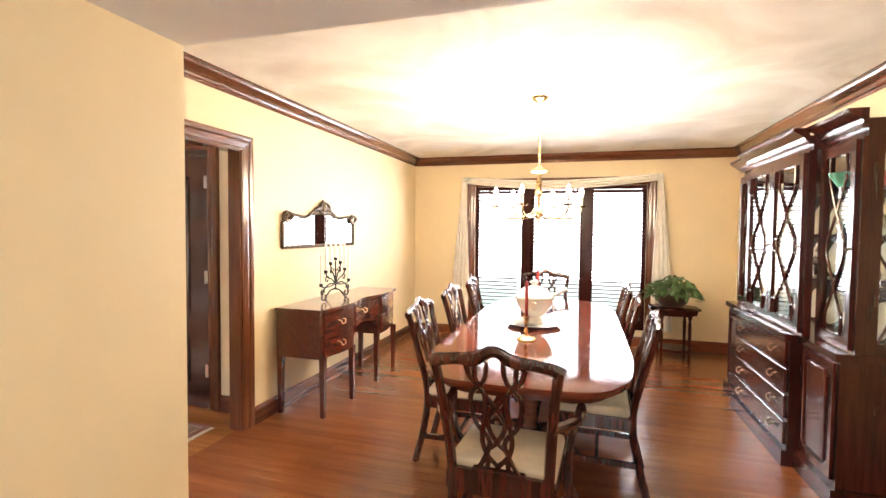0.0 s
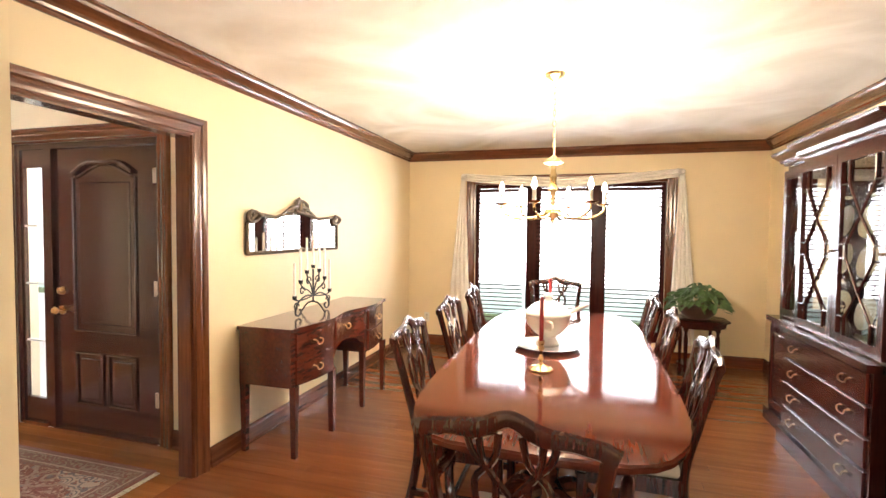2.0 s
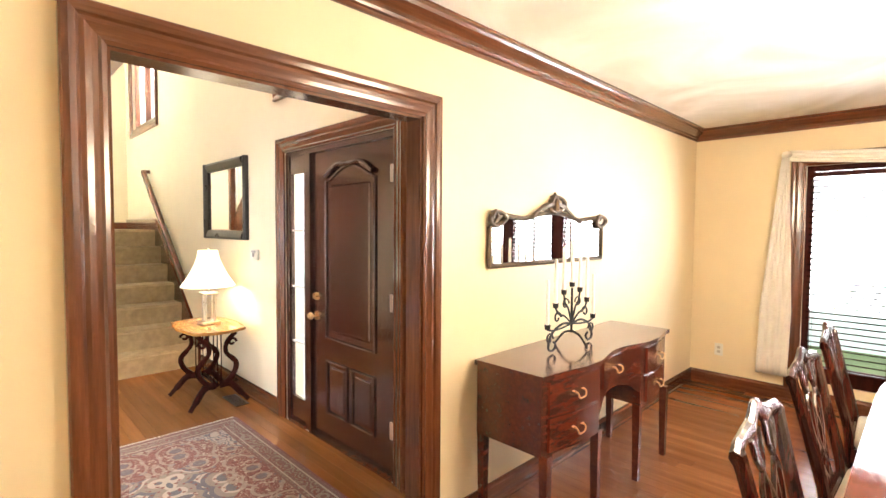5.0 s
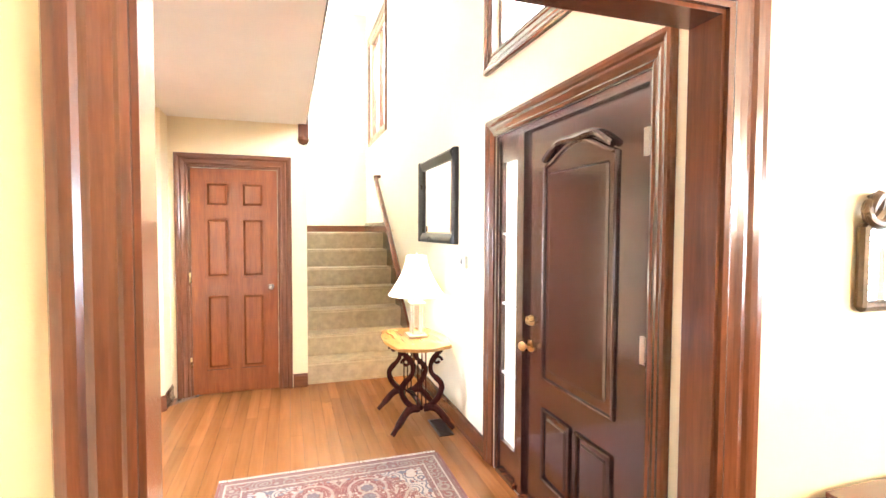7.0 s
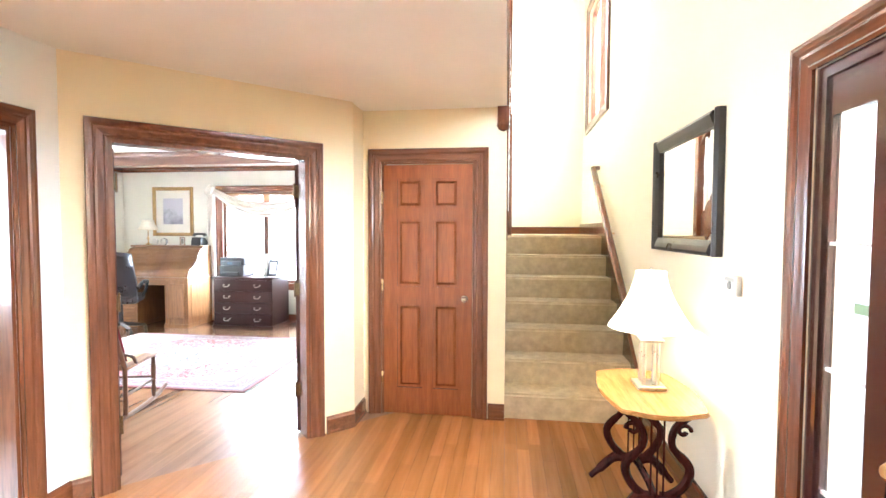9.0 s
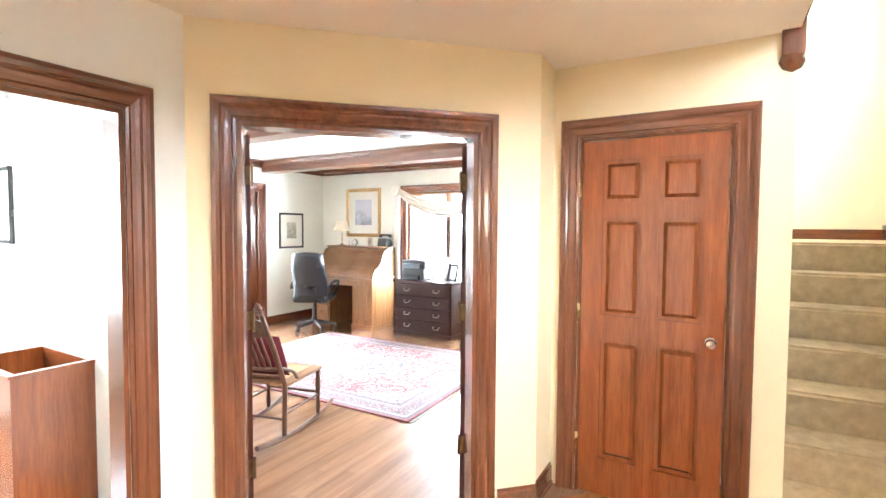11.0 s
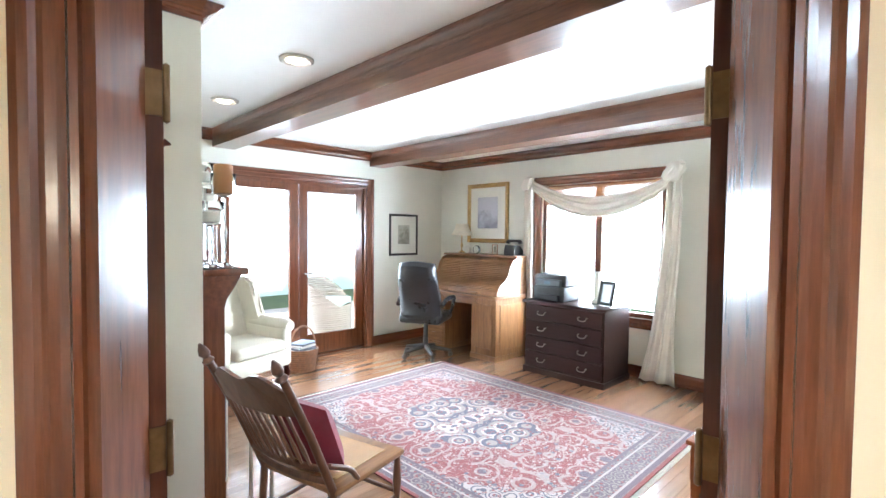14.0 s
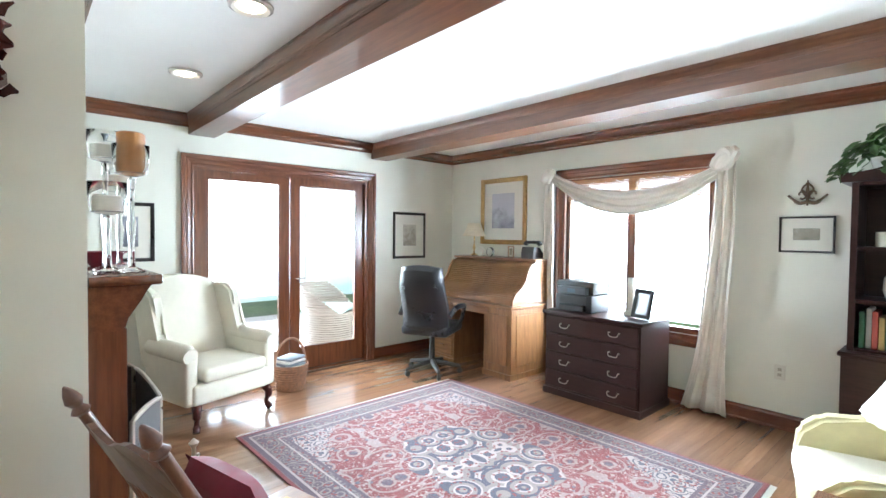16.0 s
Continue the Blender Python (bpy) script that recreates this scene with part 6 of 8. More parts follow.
# wooden bin in the side room
bn = thing("wooden_bin", "open reddish wooden bin with tapered sides", "bin", pose(-4.42, -1.5, 0))
bm = bmesh.new()
for d in ((-0.16, 0.16, 0.28, 0.3, 0, 0.78), (-0.16, 0.16, -0.3, -0.28, 0, 0.78), (-0.18, -0.16, -0.3, 0.3, 0, 0.78), (0.16, 0.18, -0.3, 0.3, 0, 0.78)):
    part("board", boxes(d), M["closet"], bn, smooth=False)
part("bottom", boxes((-0.16, 0.16, -0.28, 0.28, 0.02, 0.04)), M["closet"], bn, smooth=False)
for x0, x1, y0_, y1_ in ((-0.19, 0.19, 0.275, 0.31), (-0.19, 0.19, -0.31, -0.275), (-0.19, -0.155, -0.275, 0.275), (0.155, 0.19, -0.275, 0.275)):
    part("rim", boxes((x0, x1, y0_, y1_, 0.78, 0.795)), M["closet"], bn, smooth=False)
framed("framed_picture", "small dark-framed print on the side room wall", "picture", pose(-4.599, -2.4, 1.4, 0, 0, 90), 0.4, 0.5, 0.025, M["black"], M["paper"], 0.08, picture=M["print2"])

# ---- study things ----
M["ivory"] = plain("ivory upholstery", (0.70, 0.66, 0.55), 0.85, vary=0.05, bump=0.25, bscale=350)
M["yellow"] = plain("pale yellow upholstery", (0.68, 0.62, 0.36), 0.85, vary=0.08, bump=0.25, bscale=350)
M["oak"] = wooden("golden oak", (0.16, 0.068, 0.024), (0.34, 0.17, 0.066), "y", 0.35, 1.0, 0.3)
M["oakz"] = wooden("golden oak upright", (0.16, 0.068, 0.024), (0.34, 0.17, 0.066), "z", 0.35, 1.0, 0.3)
M["leather"] = plain("black leather", (0.014, 0.015, 0.018), 0.3, vary=0.2, bump=0.3, bscale=200)
M["plastic"] = plain("black plastic", (0.016, 0.017, 0.018), 0.4, vary=0.15)
M["espresso"] = wooden("espresso veneer", (0.018, 0.007, 0.006), (0.042, 0.016, 0.013), "y", 0.3, 1.0, 0.05, spec=0.25)
M["rocker"] = wooden("worn brown oak", (0.055, 0.02, 0.010), (0.15, 0.06, 0.028), "z", 0.35, 1.0, 0.2)
M["burgundy"] = plain("burgundy velvet", (0.14, 0.012, 0.022), 0.8, vary=0.2)
M["wicker"] = plain("weathered wicker", (0.30, 0.25, 0.22), 0.7, vary=0.1, bump=0.5, bscale=60)
M["basket"] = plain("brown wicker", (0.22, 0.10, 0.05), 0.7, vary=0.35, scale=40, bump=0.6, bscale=70)
M["slate"] = plain("dark fire surround", (0.05, 0.05, 0.05), 0.5)
M["amber"] = plain("amber candle wax", (0.36, 0.16, 0.05), 0.45)
M["clearglass"] = glassy("clear glass", (0.98, 0.99, 0.99), 0.02)
M["clearglass"].node_tree.nodes["Principled BSDF"].inputs["IOR"].default_value = 1.15

# chimney piece
mp = thing("fireplace_mantel", "stained cherry fireplace mantel with moulded shelf", "mantel", pose(BX - 0.001, -2.4, 0))
for y0_, y1_ in ((-0.87, -0.66), (0.68, 0.89)):
    part("pilaster", boxes((-0.11, 0, y0_, y1_, 0, 1.14)), M["trim"], mp, smooth=False)
    part("pilaster_base", boxes((-0.125, 0, y0_ - 0.012, y1_ + 0.012, 0, 0.14)), M["trim"], mp, smooth=False)
part("frieze", boxes((-0.1, 0, -0.66, 0.68, 0.92, 1.14)), M["trimy"], mp, smooth=False)
bm = bmesh.new()
prism(bm, [(0, 0), (0, 0.1), (0.04, 0.11), (0.07, 0.13), (0.1, 0.15), (0.13, 0.165), (0.15, 0.18), (0.15, 0)], (0, -0.89, 1.14), (0, 0.92, 1.14), (0, 0, 1), (-1, 0, 0))
part("cornice", bm, M["trimy"], mp, smooth=False)
part("shelf", soft_box(-0.21, 0, -0.93, 0.94, 1.29, 1.325, 0.008, 2), M["trimy"], mp)
part("surround", boxes((-0.03, 0, -0.66, -0.45, 0, 0.92), (-0.03, 0, 0.47, 0.68, 0, 0.92), (-0.03, 0, -0.45, 0.47, 0.75, 0.92)), M["slate"], mp, smooth=False)
part("firebox", boxes((-0.012, 0, -0.45, 0.47, 0, 0.75)), M["black"], mp, smooth=False)

fs = thing("fire_screen", "folding metal fire screen with grey mesh", "fire screen", pose(-5.62, -2.45, 0))
M["mesh"] = plain("grey metal mesh", (0.12, 0.12, 0.12), 0.5, 0.6, bump=0.8, bscale=600)
for a, b, r in ((-0.62, -0.32, 30), (-0.3, 0.3, 0), (0.32, 0.62, -30)):
    c = (a + b) / 2
    w = (b - a) / 2
    hld = part("mesh_panel", boxes((-0.003, 0.003, -w, w, 0.03, 0.70)), M["mesh"], fs, m=pose(-0.03 if r == 0 else 0.05, c, 0, 0, 0, r), smooth=False)
    top = [(0, -w, 0.02), (0, -w, 0.7)] + [(0, -w + 2 * w * i / 10, 0.7 + 0.012 * math.sin(math.pi * i / 10)) for i in range(1, 10)] + [(0, w, 0.7), (0, w, 0.02), (0, -w, 0.02)]
    part("rim", tube(top, 0.011, 6), M["silver"], hld)
ft = thing("fire_tools", "small metal fireplace tool stand", "fire tools", pose(-5.68, -1.68, 0))
part("base", lathe([(0, 0), (0.09, 0), (0.085, 0.015), (0.02, 0.025), (0, 0.025)], 16), M["iron"], ft)
part("post", lathe([(0.008, 0.02), (0.008, 0.6), (0.02, 0.62), (0, 0.64)], 10), M["silver"], ft)
for k in range(3):
    a = k * 2.1
    part("tool", tube([(0.06 * math.cos(a), 0.06 * math.sin(a), 0.06), (0.06 * math.cos(a), 0.06 * math.sin(a), 0.55)], [0.012, 0.006], 8), M["silver"], ft)

for x, y, hgt, wax in ((-5.46, -1.60, 0.34, True), (-5.40, -1.74, 0.4, False), (-5.46, -1.86, 0.3, False), (-5.385, -1.55, 0.2, False)):
    g = thing("glass_candle_holder", "tall clear glass candle holder on the mantel", "candle holder", pose(x, y, 1.326), "mantel candle holders")
    part("stem", lathe([(0, 0), (0.045, 0), (0.042, 0.006), (0.012, 0.02), (0.009, 0.08), (0.016, hgt * 0.5), (0.009, hgt * 0.6), (0.012, hgt - 0.01), (0, hgt)], 16), M["clearglass"], g)
    solid(part("cup", lathe([(0.02, hgt), (0.05, hgt + 0.01), (0.056, hgt + 0.05), (0.058, hgt + 0.11)], 20), M["clearglass"], g), 0.003)
    part("candle", lathe([(0, hgt + 0.012), (0.044, hgt + 0.014), (0.044, hgt + (0.15 if wax else 0.06)), (0.036, hgt + (0.155 if wax else 0.065)), (0, hgt + (0.15 if wax else 0.06))], 20), M["amber"] if hgt > 0.3 and wax else M["wax"], g, "thick pillar candle")
tagged(part("bowl", lathe([(0, 0), (0.04, 0), (0.08, 0.05), (0.095, 0.06), (0.085, 0.06), (0.05, 0.02), (0, 0.015)], 20), M["burgundy"], m=pose(-5.42, -2.03, 1.326)), "small dark red bowl on the mantel", "bowl")

# cuckoo clock on the breast's side
ck = thing("cuckoo_clock", "dark carved wooden cuckoo clock with hanging chains", "clock", pose(-5.0, -1.459, 1.72, 0, 0, 180))
part("case", boxes((-0.085, 0.085, -0.1, 0, 0, 0.2)), M["darkmahog"], ck, smooth=False)
bm = bmesh.new()
prism(bm, [(-0.14, 0.17), (0, 0.32), (0.14, 0.17), (0.12, 0.15), (0, 0.27), (-0.12, 0.15)], (0, -0.13, 0), (0, 0, 0), (1, 0, 0), (0, 0, 1))
part("roof", bm, M["darkmahog"], ck, smooth=False)
part("dial", lathe([(0, 0.014), (0.045, 0.012), (0.056, 0.004), (0.056, 0), (0, 0)], 24), M["darkmahog"], ck, m=pose(0, -0.1, 0.1, 90))
for k in range(12):
    a = k * math.pi / 6
    part("numeral", boxes((-0.003, 0.003, -0.002, 0, -0.007, 0.007)), M["paper"], ck, m=pose(0.043 * math.sin(a), -0.112, 0.1 + 0.043 * math.cos(a)) @ pose(0, 0, 0, 0, math.degrees(a)), smooth=False)
for a, q in ((0.3, 0.026), (-0.25, 0.036)):
    part("clock_pointer", boxes((-0.002, 0.002, -0.002, 0, 0, q)), M["paper"], ck, m=pose(0, -0.115, 0.1) @ pose(0, 0, 0, 0, math.degrees(a)), smooth=False)
rr = random.Random(8)
bm = bmesh.new()
for k in range(46):
    t = rr.random()
    sgn = rr.choice((-1, 1))
    px = sgn * (0.04 + 0.085 * t + rr.uniform(-0.02, 0.02))
    pz = rr.choice((rr.uniform(0.0, 0.34), 0.33 - 1.0 * abs(px) + rr.uniform(0, 0.06)))
    m = Matrix.Translation((px, -0.1 - rr.uniform(0, 0.04), pz)) @ Euler((rr.uniform(-0.6, 0.6), rr.uniform(-3, 3), rr.uniform(-0.8, 0.8))).to_matrix().to_4x4()
    s = rr.uniform(0.03, 0.055)
    bmesh.ops.transform(bm, matrix=m, verts=tube([(0, 0, -s * 0.6), (s * 0.25, 0, -s * 0.1), (-s * 0.1, 0, s * 0.4), (0, 0, s)], [0.004, s * 0.38, s * 0.3, 0.003], 6, bm, flat=0.45).verts[-24:])
part("carved_leaves", bm, M["darkmahog"], ck, "carved vine leaves")
bird = tube(curve_pts([(-0.09, -0.1, 0.33), (-0.04, -0.11, 0.35), (0.02, -0.11, 0.36), (0.06, -0.11, 0.4), (0.085, -0.11, 0.4)], 4), [0.006] * 3 + [0.02] * 4 + [0.026] * 4 + [0.02] * 4 + [0.016, 0.004], 8)
part("carved_bird", bird, M["darkmahog"], ck)
part("pendulum", tube([(0, -0.05, 0.0), (0, -0.05, -0.14)], 0.006, 6), M["darkmahog"], ck)
part("pendulum_leaf", tube([(0, -0.05, -0.11), (0, -0.05, -0.14), (0, -0.05, -0.17), (0, -0.05, -0.2)], [0.008, 0.045, 0.035, 0.004], 6, flat=0.3), M["darkmahog"], ck)
for x, z in ((-0.06, -0.95), (0.08, -0.75)):
    part("chain", tube([(x, -0.05, 0), (x, -0.05, z)], 0.0022, 5), M["brass"], ck)
part("chain", tube(curve_pts([(-0.03, -0.05, 0), (-0.03, -0.05, -0.3), (0.02, -0.05, -0.42), (0.05, -0.05, -0.3), (0.05, -0.05, 0)], 6), 0.0022, 5), M["brass"], ck)


def rocking_chair():
    rk = M["rocker"]
    c = thing("rocking_chair", "worn oak spindle-back rocking chair with caned seat", "rocking chair", pose(-5.83, -1.19, 0, 0, 0, 104) @ Matrix.Diagonal((1, 1, 0.955, 1)))
    # local: faces +y
    W = 0.23
    for s in (-1, 1):
        part("rocker", tube(curve_pts([(s * W, -0.55, 0.085), (s * W, -0.3, 0.035), (s * W, 0, 0.018), (s * W, 0.25, 0.03), (s * W, 0.42, 0.07)], 6), 0.018, 8), rk, c)
        part("front_leg", lathe([(0.013, 0.03), (0.02, 0.1), (0.013, 0.16), (0.022, 0.28), (0.016, 0.38), (0.018, 0.42), (0, 0.42)], 10), rk, c, m=pose(s * W, 0.2, 0))
        part("back_post", tube([(s * W, -0.25, 0.04), (s * W * 0.97, -0.23, 0.42), (s * W * 0.98, -0.36, 0.72), (s * W, -0.5, 1.0)], [0.017, 0.019, 0.018, 0.016], 10), rk, c)
        part("finial", lathe([(0.016, 0), (0.026, 0.012), (0.014, 0.03), (0.024, 0.05), (0.018, 0.075), (0.006, 0.1), (0, 0.105)], 12), rk, c, m=pose(s * W, -0.497, 0.99, 26))
        part("side_stretcher", tube([(s * W, -0.24, 0.2), (s * W, 0.2, 0.2)], 0.01, 8), rk, c)
        part("seat_rail", tube(curve_pts([(s * W * 0.98, -0.26, 0.55), (s * (W + 0.015), -0.16, 0.5), (s * (W + 0.01), -0.1, 0.43)], 5), 0.013, 8), rk, c)
    part("front_stretcher", tube([(-W, 0.2, 0.22), (W, 0.2, 0.22)], 0.011, 8), rk, c)
    part("back_stretcher", tube([(-W, -0.24, 0.16), (W, -0.24, 0.16)], 0.01, 8), rk, c)
    bm = soft_box(-W - 0.02, W + 0.02, -0.24, 0.24, 0.405, 0.435, 0.012, 2)
    part("seat_frame", bm, M["oak"], c, "lighter oak seat frame")
    part("cane", boxes((-W + 0.05, W - 0.05, -0.17, 0.17, 0.436, 0.439)), plain("woven cane", (0.42, 0.25, 0.1), 0.6, bump=0.8, bscale=260), c, smooth=False)
    lean = lambda z: -0.23 - (z - 0.42) * 0.465
    # wide pressed crest board with a curved outline
    pts_ = [(-W, 0.83)] + [(-W + 2 * W * i / 12, 0.955 + 0.03 * math.sin(math.pi * i / 12) - 0.02 * math.cos(i / 12 * 4 * math.pi)) for i in range(13)] + [(W, 0.83)] + [(W - 2 * W * i / 12, 0.82 - 0.01 * math.sin(math.pi * i / 12)) for i in range(1, 12)]
    bm = bmesh.new()
    f_ = [[bm.verts.new((x, lean(z) + o - 0.03 * (1 - (x / W) ** 2), z)) for x, z in pts_] for o in (-0.009, 0.009)]
    nn = len(pts_)
    for i in range(nn):
        bm.faces.new((f_[0][i], f_[0][(i + 1) % nn], f_[1][(i + 1) % nn], f_[1][i]))
    bm.faces.new(f_[0])
    bm.faces.new(f_[1][::-1])
    part("crest_board", bm, rk, c, smooth=False)
    for i in range(9):
        x = -0.17 + 0.34 * i / 8
        q = -0.03 * (1 - (x / W) ** 2)
        part("spindle", tube([(x, lean(0.56) + q, 0.56), (x, lean(0.64) + q, 0.64), (x, lean(0.7) + q, 0.7), (x, lean(0.83) + q, 0.83)], [0.006, 0.011, 0.008, 0.007], 6), rk, c)
    for z in (0.55, 0.48):
        part("lower_rail", tube([(-W + 2 * W * i / 8, lean(z) - 0.03 * math.sin(math.pi * i / 8), z) for i in range(9)], 0.017, 8, flat=0.6), rk, c)
    return c


rocking_chair()


def cushion(name, label, m, w, h, d, mat):
    bm = bmesh.new()
    N = 10
    for s in (-1, 1):
        g = [[bm.verts.new((w * (i / N - 0.5), s * d / 2 * (max(0, (1 - (2 * i / N - 1) ** 4)) * max(0, (1 - (2 * j / N - 1) ** 4))) ** 0.5, h * (j / N - 0.5))) for j in range(N + 1)] for i in range(N + 1)]
        for i in range(N):
            for j in range(N):
                bm.faces.new((g[i][j], g[i + 1][j], g[i + 1][j + 1], g[i][j + 1]))
    bmesh.ops.remove_doubles(bm, verts=bm.verts[:], dist=0.0005)
    return tagged(part(name, bm, mat, m=m), label, "cushion")


cushion("cushion", "burgundy velvet cushion on the rocking chair", pose(-5.83, -1.19, 0, 0, 0, 104) @ pose(0, -0.17, 0.585, 22), 0.36, 0.34, 0.13, M["burgundy"])


def wing_chair():
    iv = M["ivory"]
    c = thing("wing_chair", "ivory upholstered wing chair on dark curved legs", "armchair", pose(-6.33, -3.72, 0, 0, 0, 16))
    # local: faces +y
    part("seat_base", soft_box(-0.34, 0.34, -0.3, 0.32, 0.2, 0.36, 0.03, 3), iv, c)
    part("seat_cushion", soft_box(-0.27, 0.27, -0.22, 0.35, 0.36, 0.47, 0.04, 4), iv, c, "loose ivory seat cushion")
    bm = bmesh.new()
    N, K = 12, 12
    g = []
    for s, o in ((0, 0), (1, -0.13)):
        g.append([[bm.verts.new((-0.3 + 0.6 * i / N, -0.2 + o - 0.26 * (j / K) + (0.03 if s == 0 else 0) * math.sin(math.pi * i / N), 0.36 + (0.68 + 0.07 * math.sin(math.pi * i / N)) * j / K)) for j in range(K + 1)] for i in range(N + 1)])
    for q in g:
        for i in range(N):
            for j in range(K):
                bm.faces.new((q[i][j], q[i + 1][j], q[i + 1][j + 1], q[i][j + 1]))
    for i in range(N):
        bm.faces.new((g[0][i][K], g[0][i + 1][K], g[1][i + 1][K], g[1][i][K]))
        bm.faces.new((g[0][i][0], g[0][i + 1][0], g[1][i + 1][0], g[1][i][0]))
    for j in range(K):
        bm.faces.new((g[0][0][j], g[0][0][j + 1], g[1][0][j + 1], g[1][0][j]))
        bm.faces.new((g[0][N][j], g[0][N][j + 1], g[1][N][j + 1], g[1][N][j]))
    part("back", bm, iv, c)
    for s in (-1, 1):
        wing = [(-0.5, 1.02), (-0.3, 1.03), (-0.2, 0.98), (-0.16, 0.88), (-0.16, 0.76), (-0.12, 0.66), (-0.05, 0.62), (-0.05, 0.4), (-0.34, 0.4)]
        bm = outline(wing, -0.045, 0.045)
        bmesh.ops.bevel(bm, geom=bm.edges[:], offset=0.022, segments=2, affect="EDGES")
        part("wing", bm, iv, c, m=Matrix(((0, 0, 1, s * 0.335), (1, 0, 0, 0), (0, 1, 0, 0), (0, 0, 0, 1))))
        part("arm", soft_box(s * 0.335 - 0.05, s * 0.335 + 0.05, -0.28, 0.3, 0.2, 0.58, 0.03, 3), iv, c)
        part("arm_roll", tube([(s * 0.35, -0.22, 0.585), (s * 0.35, 0.0, 0.59), (s * 0.35, 0.24, 0.585), (s * 0.35, 0.305, 0.575)], [0.065, 0.07, 0.07, 0.055], 14), iv, c)
        part("front_leg", tube(curve_pts([(s * 0.29, 0.27, 0.21), (s * 0.31, 0.31, 0.15), (s * 0.3, 0.29, 0.07), (s * 0.32, 0.32, 0.012)], 5), [0.035] * 4 + [0.03] * 4 + [0.018] * 4 + [0.026] * 4, 10), M["darkmahog"], c, "dark cabriole leg")
        part("back_leg", tube([(s * 0.28, -0.26, 0.21), (s * 0.28, -0.36, 0.0)], [0.025, 0.018], 8), M["darkmahog"], c)
    return c


wing_chair()

# basket of folded papers and cloth
bk = thing("basket", "brown wicker basket with a hoop handle and folded cloths", "basket", pose(-7.08, -3.9, 0))
bm = bmesh.new()
for i in range(11):
    z = 0.012 + i * 0.022
    r = 0.12 + 0.035 * (i / 10)
    tube([((r + 0.004 * (k % 2) * (-1) ** i) * math.cos(k * math.pi / 14), (r + 0.004 * (k % 2) * (-1) ** i) * math.sin(k * math.pi / 14), z) for k in range(29)], 0.011, 5, bm, ends=False)
part("weave", bm, M["basket"], bk)
part("handle", tube([(0.15 * math.cos(a), 0.0, 0.24 + 0.24 * math.sin(a)) for a in [k * math.pi / 14 for k in range(15)]], 0.011, 8), M["basket"], bk)
for i in range(4):
    part("folded_cloth", soft_box(-0.11, 0.11, -0.09, 0.09, 0.2 + i * 0.028, 0.226 + i * 0.028, 0.01, 2), plain("blue-grey cloth" if i % 2 else "pale cloth", (0.16, 0.18, 0.22) if i % 2 else (0.6, 0.6, 0.58), 0.9), bk, m=pose(0, 0, 0, 0, 0, 9 * i))


